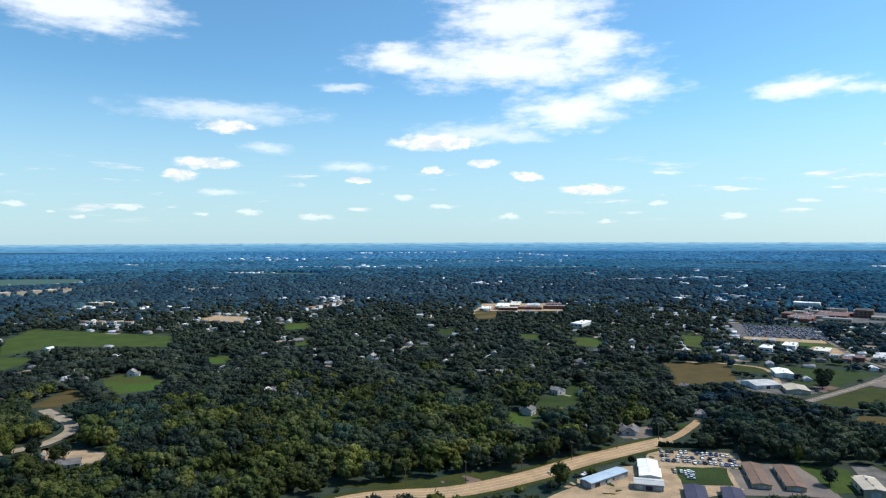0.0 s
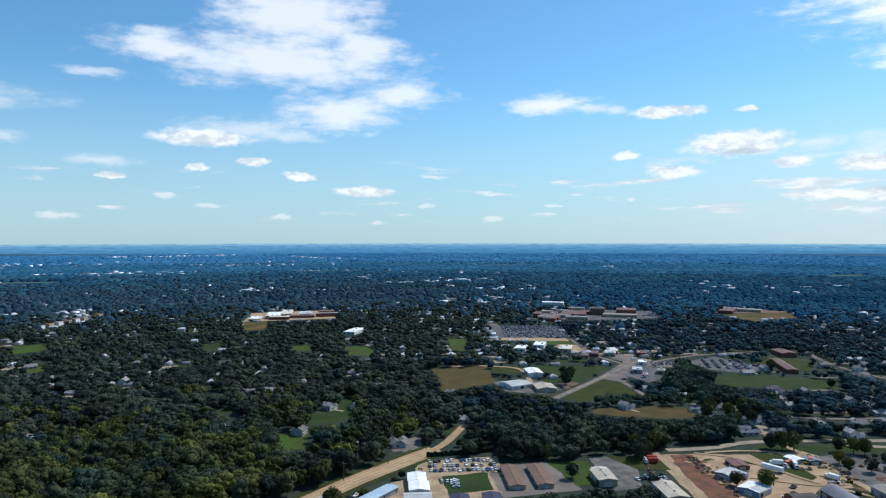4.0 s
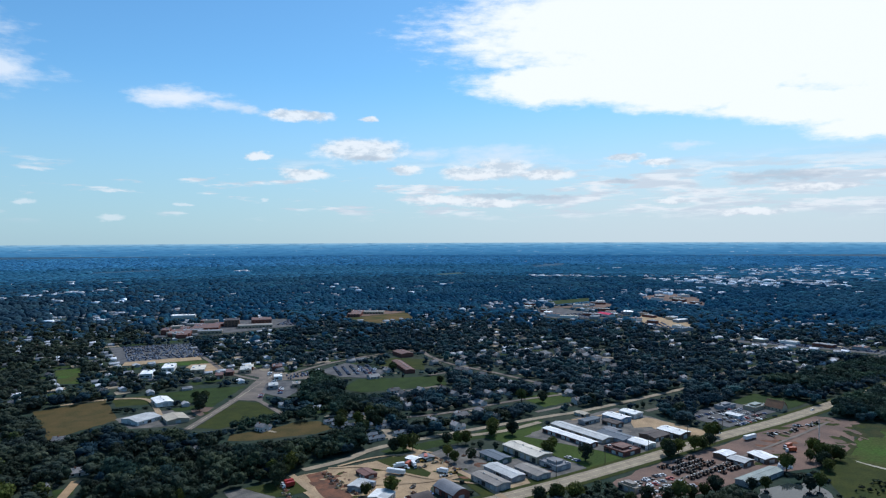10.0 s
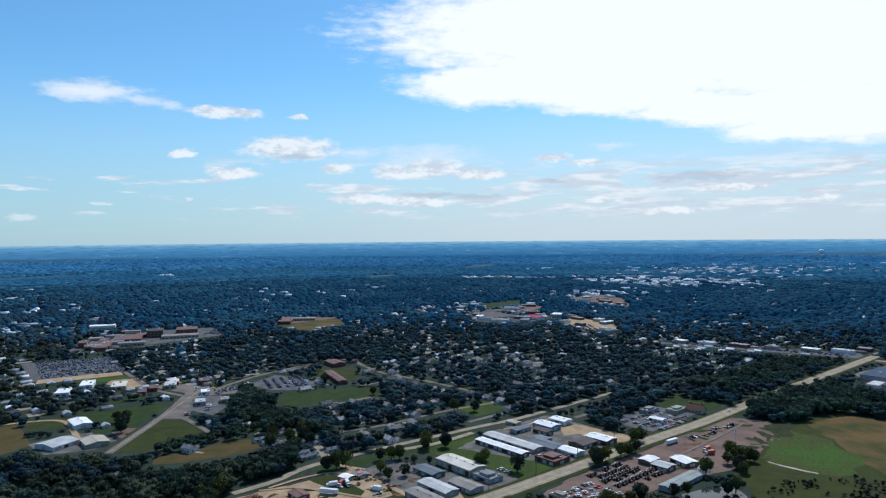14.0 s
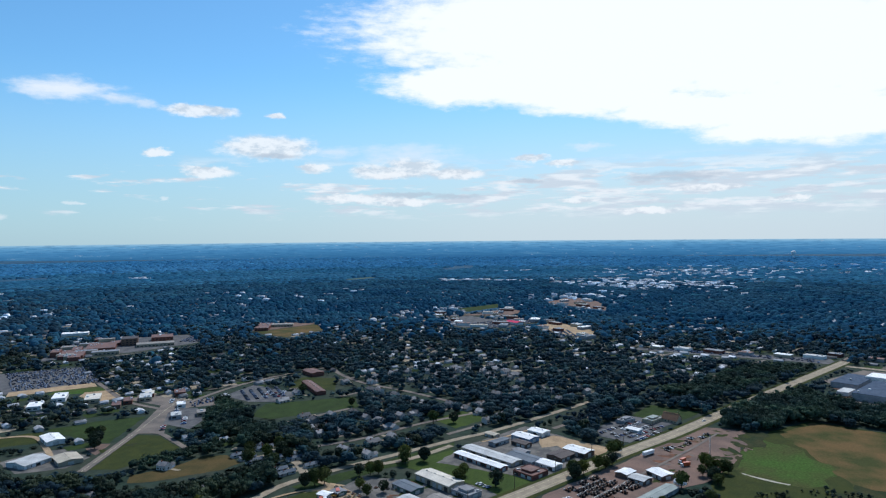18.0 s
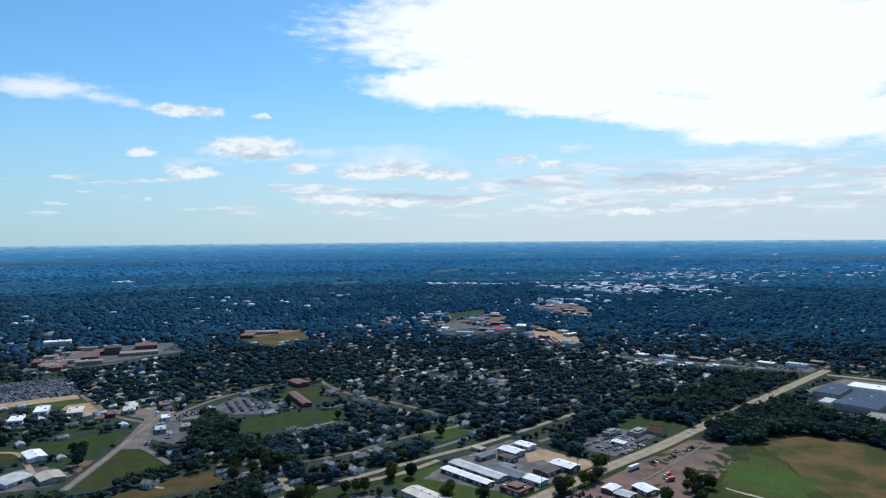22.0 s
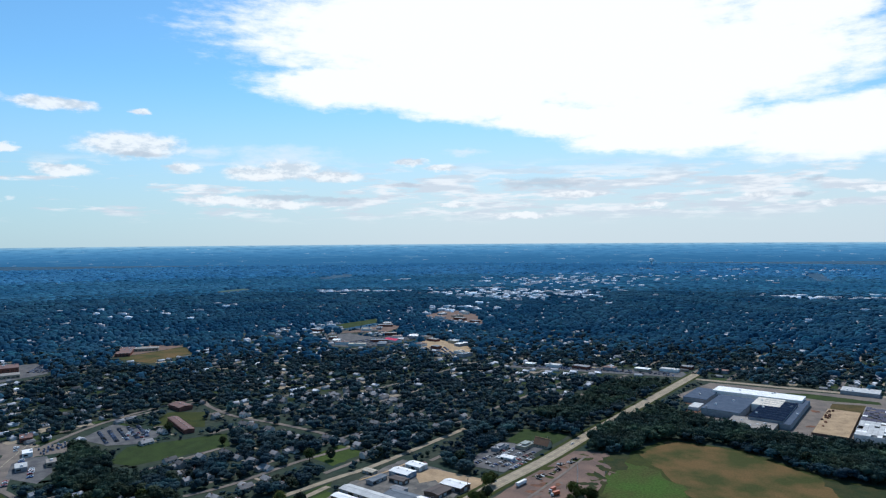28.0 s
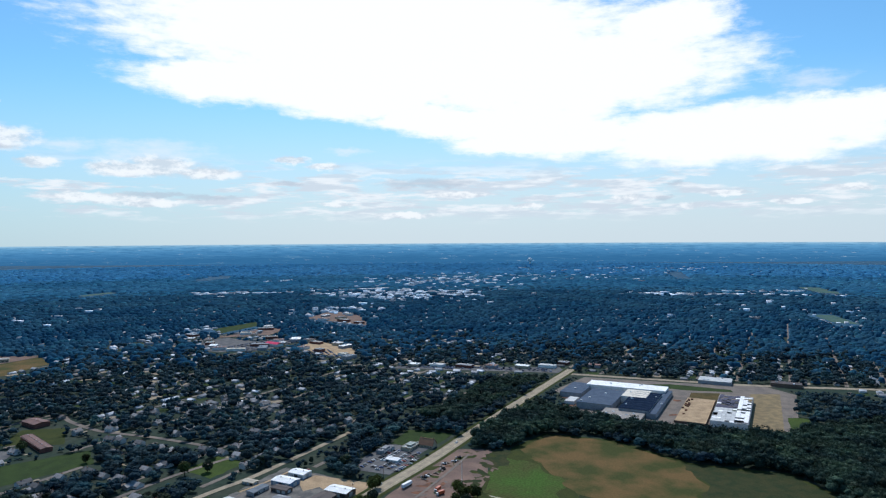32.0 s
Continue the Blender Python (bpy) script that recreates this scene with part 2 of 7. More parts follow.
# ---- materials ----
def material(name, c1, c2=None, size=3.0, fine_size=0.4, rough=0.85, metal=0.0, bump=0.2, vary=0.0, island=0.0, spec=0.06, ribs=0.0, noise_low=0.38, noise_high=0.62, thin=0.0, grain=0.18, tone=0.0):
    """A surface with two scales of variation at real size. vary: spread from object to object; island: from loose piece to loose piece; ribs: spacing of pressed ribs; thin: share of light that leaves let through; tone: spread from tree to tree."""
    m = bpy.data.materials.new(name)
    m.use_nodes = True
    nt = m.node_tree
    b = nt.nodes["Principled BSDF"]
    L = nt.links.new
    pos = nt.nodes.new("ShaderNodeNewGeometry")
    coord = nt.nodes.new("ShaderNodeTexCoord").outputs["Object"] if vary else pos.outputs["Position"]
    n1, n2 = nt.nodes.new("ShaderNodeTexNoise"), nt.nodes.new("ShaderNodeTexNoise")
    for n, s, d in ((n1, size, 4), (n2, fine_size, 5 if tone else 3)):
        n.inputs["Scale"].default_value, n.inputs["Detail"].default_value = 1.0 / s, d
        L(coord, n.inputs["Vector"])
    r = nt.nodes.new("ShaderNodeMapRange")
    r.inputs[1].default_value, r.inputs[2].default_value = noise_low, noise_high
    L(n1.outputs["Fac"], r.inputs[0])
    mx = nt.nodes.new("ShaderNodeMix")
    mx.data_type = "RGBA"
    mx.inputs[6].default_value, mx.inputs[7].default_value = (*c1, 1), (*(c2 or [x * 0.75 for x in c1]), 1)
    L(r.outputs[0], mx.inputs[0])
    out = mx.outputs[2]
    hsv = nt.nodes.new("ShaderNodeHueSaturation")
    L(out, hsv.inputs["Color"])
    v = nt.nodes.new("ShaderNodeMapRange")
    v.inputs[1].default_value, v.inputs[2].default_value, v.inputs[3].default_value, v.inputs[4].default_value = 0.3, 0.7, 1 - grain, 1 + grain
    L(n2.outputs["Fac"], v.inputs[0])
    value = v.outputs[0]
    for amount, socket in ((vary, None), (island, pos.outputs["Random Per Island"])):
        if amount:
            if socket is None:
                socket = nt.nodes.new("ShaderNodeObjectInfo").outputs["Random"]
            k = nt.nodes.new("ShaderNodeMapRange")
            k.inputs[3].default_value, k.inputs[4].default_value = 1 - amount, 1 + amount
            L(socket, k.inputs[0])
            mu = nt.nodes.new("ShaderNodeMath")
            mu.operation = "MULTIPLY"
            L(value, mu.inputs[0])
            L(k.outputs[0], mu.inputs[1])
            value = mu.outputs[0]
    if tone:
        at = nt.nodes.new("ShaderNodeAttribute")
        at.attribute_name = "tone"
        k = nt.nodes.new("ShaderNodeMapRange")
        k.inputs[3].default_value, k.inputs[4].default_value = 1 - tone, 1 + tone
        L(at.outputs["Fac"], k.inputs[0])
        mu = nt.nodes.new("ShaderNodeMath")
        mu.operation = "MULTIPLY"
        L(value, mu.inputs[0])
        L(k.outputs[0], mu.inputs[1])
        value = mu.outputs[0]
        hue = nt.nodes.new("ShaderNodeMapRange")          # the lightest trees lean to yellow
        hue.inputs[1].default_value, hue.inputs[2].default_value, hue.inputs[3].default_value, hue.inputs[4].default_value = 0.55, 1.0, 0.5, 0.5 - tone * 0.09
        L(at.outputs["Fac"], hue.inputs[0])
        L(hue.outputs[0], hsv.inputs["Hue"])
    L(value, hsv.inputs["Value"])
    L(hsv.outputs[0], b.inputs["Base Color"])
    b.inputs["Roughness"].default_value, b.inputs["Metallic"].default_value = rough, metal
    b.inputs["Specular IOR Level"].default_value = spec
    if bump:
        bp = nt.nodes.new("ShaderNodeBump")
        bp.inputs["Strength"].default_value, bp.inputs["Distance"].default_value = bump, fine_size * (0.9 if tone else 0.3)
        height = n2.outputs["Fac"]
        if ribs:
            w = nt.nodes.new("ShaderNodeTexWave")
            w.inputs["Scale"].default_value = 0.314 / ribs
            L(coord, w.inputs["Vector"])
            height = w.outputs["Fac"]
        L(height, bp.inputs["Height"])
        L(bp.outputs[0], b.inputs["Normal"])
    if thin:
        tr, mix = nt.nodes.new("ShaderNodeBsdfTranslucent"), nt.nodes.new("ShaderNodeMixShader")
        L(hsv.outputs[0], tr.inputs["Color"])
        mix.inputs[0].default_value = thin
        L(b.outputs[0], mix.inputs[1])
        L(tr.outputs[0], mix.inputs[2])
        L(mix.outputs[0], nt.nodes["Material Output"].inputs["Surface"])
    return m


M = {}
M["land"] = material("land", (0.025, 0.043, 0.031), (0.044, 0.053, 0.038), 45, 6, 0.95, bump=0.3)
# distant ground: a bluish copy of the land, haze put into its colour
M["land_far_hazed"] = material("land_far_hazed", (0.026, 0.075, 0.127), (0.039, 0.098, 0.150), 160, 20, 0.95, bump=0.3)
M["grass"] = material("grass", (0.036, 0.057, 0.017), (0.027, 0.044, 0.015), 14, 1.2, 0.95, bump=0.3)
M["grass_bright"] = material("grass_bright", (0.055, 0.082, 0.019), (0.040, 0.063, 0.017), 22, 1.5, 0.95, bump=0.3, grain=0.25)
M["grass_olive"] = material("grass_olive", (0.048, 0.055, 0.015), (0.034, 0.045, 0.014), 12, 1.2, 0.95, bump=0.3)
M["field_brown"] = material("field_brown", (0.097, 0.069, 0.028), (0.069, 0.057, 0.023), 16, 1.2, 0.95, bump=0.3)
M["field_tan"] = material("field_tan", (0.135, 0.086, 0.035), (0.050, 0.057, 0.018), 34, 1.5, 0.95, bump=0.3)
# distant fields: green pushed towards blue to stand for haze
M["field_far_hazed"] = material("field_far_hazed", (0.050, 0.105, 0.095), (0.070, 0.115, 0.090), 40, 6, 0.95, bump=0.2)
M["marsh"] = material("marsh", (0.026, 0.038, 0.016), (0.044, 0.046, 0.019), 10, 1.5, 0.95, bump=0.4)
M["road"] = material("road", (0.41, 0.275, 0.155), (0.32, 0.215, 0.125), 9, 0.5, 0.9, bump=0.1)
M["asphalt"] = material("asphalt", (0.085, 0.085, 0.090), (0.14, 0.135, 0.13), 12, 0.4, 0.9, bump=0.1)
M["concrete"] = material("concrete", (0.33, 0.272, 0.195), (0.25, 0.206, 0.150), 8, 0.5, 0.9, bump=0.1)
M["gravel"] = material("gravel", (0.40, 0.290, 0.180), (0.28, 0.205, 0.130), 9, 0.5, 0.95, bump=0.3, grain=0.25)
M["red_earth"] = material("red_earth", (0.20, 0.095, 0.058), (0.105, 0.062, 0.045), 6, 0.7, 0.95, bump=0.3)
M["clay"] = material("clay", (0.205, 0.135, 0.105), (0.145, 0.102, 0.084), 18, 0.6, 0.95, bump=0.2)
M["sand"] = material("sand", (0.42, 0.300, 0.180), (0.31, 0.220, 0.135), 12, 0.6, 0.95, bump=0.2, grain=0.25)
M["dry_clay"] = material("dry_clay", (0.250, 0.185, 0.100), (0.170, 0.135, 0.080), 9, 0.6, 0.95, bump=0.2)
M["yard_grey"] = material("yard_grey", (0.175, 0.160, 0.140), (0.100, 0.096, 0.090), 9, 0.6, 0.95, bump=0.2)
M["meadow"] = material("meadow", (0.050, 0.096, 0.018), (0.058, 0.064, 0.020), 38, 2.0, 0.95, bump=0.3, grain=0.3)
M["paint_line"] = material("paint_line", (0.62, 0.55, 0.35), None, 2, 0.3, 0.8, bump=0)
M["dry_stream"] = material("dry_stream", (0.46, 0.42, 0.33), (0.30, 0.27, 0.20), 4, 0.5, 0.9, bump=0.2)
M["pond"] = material("pond", (0.020, 0.030, 0.032), (0.03, 0.04, 0.04), 12, 2.0, 0.06, bump=0.02, spec=0.5)
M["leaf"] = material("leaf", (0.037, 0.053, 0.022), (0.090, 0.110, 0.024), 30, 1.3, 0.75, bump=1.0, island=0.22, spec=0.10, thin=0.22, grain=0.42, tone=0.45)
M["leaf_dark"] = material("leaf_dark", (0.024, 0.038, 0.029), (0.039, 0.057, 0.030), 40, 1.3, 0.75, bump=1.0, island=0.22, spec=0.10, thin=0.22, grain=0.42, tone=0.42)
# town leaves: the blue haze of distance is tinted into the colour
M["leaf_town_hazed"] = material("leaf_town_hazed", (0.019, 0.045, 0.063), (0.038, 0.070, 0.078), 60, 2.0, 0.8, bump=0.9, island=0.20, spec=0.06, thin=0.25, grain=0.32, tone=0.40)
M["leaf_belt"] = material("leaf_belt", (0.025, 0.050, 0.045), (0.044, 0.073, 0.048), 50, 1.5, 0.8, bump=1.0, island=0.20, spec=0.06, thin=0.25, grain=0.38, tone=0.40)
M["lot_grey"] = material("lot_grey", (0.205, 0.170, 0.140), (0.145, 0.125, 0.110), 16, 0.6, 0.95, bump=0.2)
# far leaves: blue haze put into the base colour, more with each distance
M["leaf_far_hazed"] = material("leaf_far_hazed", (0.032, 0.108, 0.189), (0.054, 0.146, 0.221), 200, 8.0, 0.8, bump=0.3, island=0.12, spec=0.0, noise_low=0.40, noise_high=0.60, thin=0.45, grain=0.18, tone=0.22)
M["leaf_rim_hazed"] = material("leaf_rim_hazed", (0.052, 0.192, 0.327), (0.075, 0.233, 0.369), 420, 40.0, 0.8, bump=0, island=0.08, spec=0.0, noise_low=0.40, noise_high=0.60, thin=0.5, tone=0.14)
M["leaf_horizon_hazed"] = material("leaf_horizon_hazed", (0.075, 0.269, 0.482), (0.098, 0.310, 0.525), 600, 60.0, 0.8, bump=0, island=0.06, spec=0.0, noise_low=0.40, noise_high=0.60, thin=0.5, tone=0.08)
# the same town trees on western bearings, coloured with less haze
M["leaf_west"] = material("leaf_west", (0.030, 0.044, 0.039), (0.053, 0.069, 0.044), 50, 1.8, 0.8, bump=1.0, island=0.20, spec=0.06, thin=0.22, grain=0.36, tone=0.42)
# far western leaves: a weaker haze mixed into the colour
M["leaf_west_far_hazed"] = material("leaf_west_far_hazed", (0.035, 0.073, 0.108), (0.051, 0.095, 0.124), 160, 6.0, 0.8, bump=0.3, island=0.14, spec=0.0, noise_low=0.40, noise_high=0.60, thin=0.35, grain=0.2, tone=0.25)
M["bark"] = material("bark", (0.10, 0.075, 0.055), None, 1.0, 0.2, 0.95, bump=0.4)


# ---- the ground, and what is laid out on it ----
def mesh_object(name, verts, faces, mat, parent=None):
    me = bpy.data.meshes.new(name)
    me.from_pydata([tuple(v) for v in verts], [], faces)
    me.materials.append(mat)
    me.update()
    ob = new(name, me)
    ob.parent = parent
    return ob


# one sheet that reaches past the limit of sight, rising a little at its rim
rings = [0, 150, 300, 600, 1000, 1600, 2400, 3200, 3800, 4200, 4600, 5000, 6500, 9000]
SEG = 96


def swell(r):
    k = min(max((r - 3600) / 1400, 0), 1)
    return 25 * k * k * (3 - 2 * k)


gv, gf = [(0, 0, 0)], []
for r in rings[1:]:
    gv += [(r * math.cos(2 * math.pi * i / SEG), r * math.sin(2 * math.pi * i / SEG), swell(r)) for i in range(SEG)]
for i in range(SEG):
    gf.append((0, 1 + i, 1 + (i + 1) % SEG))
    for k in range(len(rings) - 2):
        a, b = 1 + k * SEG, 1 + (k + 1) * SEG
        gf.append((a + i, b + i, b + (i + 1) % SEG, a + (i + 1) % SEG))
ground = tagged(mesh_object("ground", gv, gf, M["land"]), "rolling green suburban land with dry patches", "ground", kind="structure")
ground.data.materials.append(M["land_far_hazed"])
for poly in ground.data.polygons:      # land further off, with blue haze in its colour
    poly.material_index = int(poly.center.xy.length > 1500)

# a raster of what is open, so that no tree or house stands on a field, road or yard
CELL, X0, Y0, NX, NY = 4.0, -1800, -2200, 1750, 1850
OPEN = np.zeros((NX, NY), bool)


def inside(px, py, poly):
    hit = np.zeros(px.shape, bool)
    n = len(poly)
    for i in range(n):
        (x1, y1), (x2, y2) = poly[i], poly[(i + 1) % n]
        if y1 != y2:
            hit ^= ((y1 > py) != (y2 > py)) & (px < (x2 - x1) * (py - y1) / (y2 - y1) + x1)
    return hit


def clear(poly, grow=0.0):
    """Keep trees and houses off a polygon, grown by some metres."""
    cx, cy = sum(p[0] for p in poly) / len(poly), sum(p[1] for p in poly) / len(poly)
    pts = []
    for x, y in poly:
        d = math.hypot(x - cx, y - cy) + 1e-6
        pts.append((x + (x - cx) / d * grow, y + (y - cy) / d * grow))
    i0, i1 = int((min(p[0] for p in pts) - X0) / CELL), int((max(p[0] for p in pts) - X0) / CELL) + 2
    j0, j1 = int((min(p[1] for p in pts) - Y0) / CELL), int((max(p[1] for p in pts) - Y0) / CELL) + 2
    i0, j0, i1, j1 = max(i0, 0), max(j0, 0), min(i1, NX), min(j1, NY)
    if i1 > i0 and j1 > j0:
        gx, gy = np.meshgrid(X0 + CELL * (np.arange(i0, i1) + 0.5), Y0 + CELL * (np.arange(j0, j1) + 0.5), indexing="ij")
        OPEN[i0:i1, j0:j1] |= inside(gx, gy, pts)


def soft_outline(poly, step=7.0, wobble=1.2, rng=random.Random(4)):
    """A worn outline: the sides of a plot cut into short lengths that stray a little."""
    out = []
    for (x1, y1), (x2, y2) in zip(poly, poly[1:] + poly[:1]):
        n = max(1, int(math.hypot(x2 - x1, y2 - y1) / step))
        for k in range(n):
            f = k / n
            w = wobble if k else 0
            out.append((x1 + (x2 - x1) * f + rng.uniform(-w, w), y1 + (y2 - y1) * f + rng.uniform(-w, w)))
    return out


LEVEL = [0.03]


def plot(name, poly, mat, label, category, grow=2.0, wobble=1.2, z=None):
    """A flat piece of ground with its own cover."""
    LEVEL[0] += 0.002
    h = z if z is not None else LEVEL[0]
    pts = soft_outline(poly, 7.0, wobble)
    ob = mesh_object(name, [(x, y, h) for x, y in pts], [tuple(range(len(pts)))], M[mat])
    bm = bmesh.new()
    bm.from_mesh(ob.data)
    bmesh.ops.triangulate(bm, faces=bm.faces[:])
    for f in bm.faces:
        if f.normal.z < 0:
            f.normal_flip()
    bm.to_mesh(ob.data)
    bm.free()
    clear(poly, grow)
    return tagged(ob, label, category, kind="structure")


def smooth_line(pts, n=8):
    """A curve through the given points."""
    v = [Vector(p) for p in pts]
    v = [v[0] * 2 - v[1]] + v + [v[-1] * 2 - v[-2]]
    out = []
    for i in range(1, len(v) - 2):
        for k in range(n):
            t = k / n
            a, b, c, d = v[i - 1:i + 3]
            out.append(0.5 * (2 * b + (c - a) * t + (2 * a - 5 * b + 4 * c - d) * t * t + (3 * b - a - 3 * c + d) * t ** 3))
    return out + [v[-2]]


def ribbon(name, line, half, h, mat):
    vs, fs = [], []
    for i, p in enumerate(line):
        d = (line[min(i + 1, len(line) - 1)] - line[max(i - 1, 0)]).normalized()
        s = Vector((-d.y, d.x)) * half
        vs += [(p.x + s.x, p.y + s.y, h), (p.x - s.x, p.y - s.y, h)]
        if i:
            k = 2 * i
            fs.append((k - 1, k + 1, k, k - 2))
    return mesh_object(name, vs, fs, mat)


def street(name, pts, width, mat, label, lines=False, verge=None, clear_extra=3.0):
    """A road along a curve, with a verge and painted lines where it has them."""
    LEVEL[0] += 0.002
    line = smooth_line(pts)
    if verge:
        tagged(ribbon("verge", line, width / 2 + 4, LEVEL[0] + 0.22, M[verge]), "mown grass verge along a road", "verge", kind="structure")
    ob = tagged(ribbon(name, line, width / 2, LEVEL[0] + 0.27, M[mat]), label, "road", kind="structure")
    for a, b in zip(line, line[1:]):
        d = (b - a).normalized()
        s = Vector((-d.y, d.x)) * (width / 2 + clear_extra)
        clear([tuple(a + s - d * 2), tuple(b + s + d * 2), tuple(b - s + d * 2), tuple(a - s - d * 2)])
    if lines:
        for off in lines:
            moved = []
            for i, p in enumerate(line):
                d = (line[min(i + 1, len(line) - 1)] - line[max(i - 1, 0)]).normalized()
                moved.append(p + Vector((-d.y, d.x)) * off)
            mk = ribbon("lane_marking", moved, 0.16, LEVEL[0] + 0.29, M["paint_line"])
            mk.parent = ob
    return ob


# roads
street("road_1", [(-96, 296), (-44, 334), (5, 344), (46, 365), (82, 391), (119, 414), (146, 430)], 15, "road", "wide pale concrete road curving past a wood", lines=(-3.5, 0, 3.5), verge="grass_olive")
street("road_2", [(292, 258), (376, 230), (455, 207), (551, 181), (639, 154), (768, 122), (915, 83), (1108, 31)], 13, "concrete", "long straight pale main road beside yards and woods", lines=(-3.1, 3.1), verge="grass_olive")
street("road_3", [(292, 377), (324, 371), (373, 369), (509, 322), (566, 300), (706, 264)], 6.5, "concrete", "narrow pale road along a grass strip", clear_extra=2)
street("road_4", [(292, 531), (364, 582), (447, 643), (486, 671)], 7.5, "lot_grey", "pale country road between two green fields", lines=(0,))
street("road_5", [(439, 632), (504, 655), (573, 668), (650, 664), (706, 645), (683, 605), (656, 543), (646, 469), (631, 399)], 6, "lot_grey", "pale road past shops and low flats", clear_extra=1.5)
street("road_6", [(413, 348), (452, 325), (498, 314)], 6, "concrete", "pale lane across a lawn", clear_extra=2)
street("road_7", [(1070, 30), (1046, -132), (1034, -238), (1039, -406), (1053, -695)], 12, "concrete", "pale cross road beside a large plant", clear_extra=6)
street("road_8", [(505, 900), (473, 802), (446, 716), (444, 650)], 5.5, "lot_grey", "pale street from a car park to a crossing", clear_extra=2)
street("road_9", [(-284, 389), (-269, 410), (-256, 430), (-261, 466), (-308, 512)], 9, "concrete", "pale street past a gravel yard", clear_extra=2)
street("road_10", [(256, 701), (293, 691), (320, 664), (308, 615), (292, 574)], 5, "gravel", "dirt track round a ploughed field", clear_extra=1)
street("road_11", [(393, 474), (407, 444), (397, 403), (381, 377)], 7, "concrete", "pale lane between mobile homes", clear_extra=2)
street("road_12", [(435, 415), (474, 395), (544, 375), (605, 348)], 5, "lot_grey", "pale street past small houses", clear_extra=3)
street("road_14", [(337, 236), (354, 277), (363, 310), (372, 345), (376, 369)], 4.5, "gravel", "dusty gravel lane through an industrial yard", clear_extra=1)
street("road_16", [(370, 592), (381, 588), (388, 570), (381, 540), (372, 508)], 5, "lot_grey", "curved lane round a meadow", clear_extra=1)
street("road_17", [(281, 376), (270, 338), (260, 310), (250, 280)], 4.5, "gravel", "pale gravel lane beside a bank of red earth", clear_extra=1)
street("road_15", [(1455, -389), (1787, -479)], 3, "lot_grey", "pale street between rows of houses", clear_extra=3)


street("road_13", [(140, 426), (158, 443), (184, 477)], 6, "road", "narrow pale street leading on into trees", clear_extra=1)

# fields and lawns
plot("field_green_far", [(-566, 850), (-599, 973), (-367, 902), (-336, 810), (-475, 815), (-498, 747)], "grass_bright", "large bright green crop field", "field")
plot("field_green_edge", [(-444, 657), (-442, 697), (-454, 737), (-512, 744), (-533, 676)], "grass_bright", "bright green pasture at a wood's edge", "field")
plot("field_tan_far", [(-1436, 2162), (-1167, 2168), (-1078, 2001), (-1246, 1875), (-1537, 1947)], "field_far_hazed", "far pale green and tan field", "field")
plot("lot_tan", [(-398, 1077), (-389, 1133), (-327, 1117), (-312, 1035)], "sand", "bare tan building lot", "lot")
plot("school_yard", [(56, 1182), (96, 1182), (84, 1083), (51, 1082)], "field_tan", "dry yellow school field", "field")
plot("field_brown", [(231, 697), (293, 688), (268, 607), (205, 590)], "field_brown", "brown ploughed field with a straight edge", "field")
plot("pasture_farm", [(297, 686), (333, 676), (330, 648), (312, 640), (288, 655)], "grass_olive", "green paddock beside farm sheds", "field")
plot("pasture_road", [(339, 676), (380, 664), (419, 637), (389, 615), (346, 583), (340, 612)], "grass", "bright green paddock beside a country road", "field")
plot("meadow_dark", [(298, 530), (334, 557), (375, 584), (384, 562), (374, 527), (365, 505), (350, 506), (309, 512)], "grass_olive", "olive green meadow beside a country road", "field")
plot("junction", [(453, 747), (487, 706), (482, 656), (512, 641), (485, 612), (463, 630), (434, 620), (390, 566), (374, 593), (413, 626), (454, 663), (452, 707)], "lot_grey", "pale paved junction with shop forecourts", "lot", wobble=0.5)
plot("forecourt", [(449, 640), (469, 620), (438, 572), (412, 558), (411, 597)], "asphalt", "grey forecourt beside a junction", "lot", wobble=0.5)
plot("bank_clay", [(326, 586), (340, 589), (346, 580), (321, 561)], "clay", "bare clay bank beside a road", "lot")
plot("farmyard", [(268, 612), (300, 612), (318, 600), (316, 560), (290, 550), (262, 572)], "yard_grey", "worn farmyard round long sheds", "lot")
plot("field_tan_wood", [(296, 477), (307, 490), (334, 479), (367, 479), (379, 466), (371, 439), (353, 438), (330, 452), (310, 462)], "field_brown", "tan mown field inside a wood", "field")
plot("meadow_road", [(-13, 361), (14, 373), (39, 375), (20, 363), (-10, 353), (-48, 350), (-61, 354)], "grass_olive", "rough meadow in a road bend", "field")
for row in ([(113, 607), (123, 590), (112, 540), (96, 518), (74, 518), (77, 546), (101, 556)], [(44, 505), (68, 498), (65, 459), (44, 466)], [(168, 872), (192, 874), (202, 837), (185, 798), (163, 817)],
            [(-9, 954), (20, 965), (19, 911), (-3, 903)], [(104, 910), (131, 901), (125, 858), (103, 872)], [(318, 893), (347, 885), (309, 788), (293, 808)], [(11, 590), (20, 600), (18, 577), (4, 571)],
            [(-320, 623), (-306, 654), (-262, 622), (-252, 580), (-278, 560)], [(-264, 740), (-238, 747), (-227, 703), (-246, 697)], [(-250, 1027), (-206, 1033), (-197, 969), (-227, 958)], [(-194, 862), (-173, 871), (-164, 816), (-182, 816)],
            [(167, 472), (178, 464), (172, 453), (163, 458)], [(414, 826), (461, 852), (478, 849), (469, 790), (455, 756), (439, 799)]):
    plot("clearing", row, "grass" if row[0][0] % 2 else "meadow", "green clearing among trees", "lawn", wobble=2.0)
plot("roadside_lot", [(115, 448), (147, 466), (137, 435), (118, 435)], "lot_grey", "small paved lot beside a wide road", "lot", wobble=0.5)
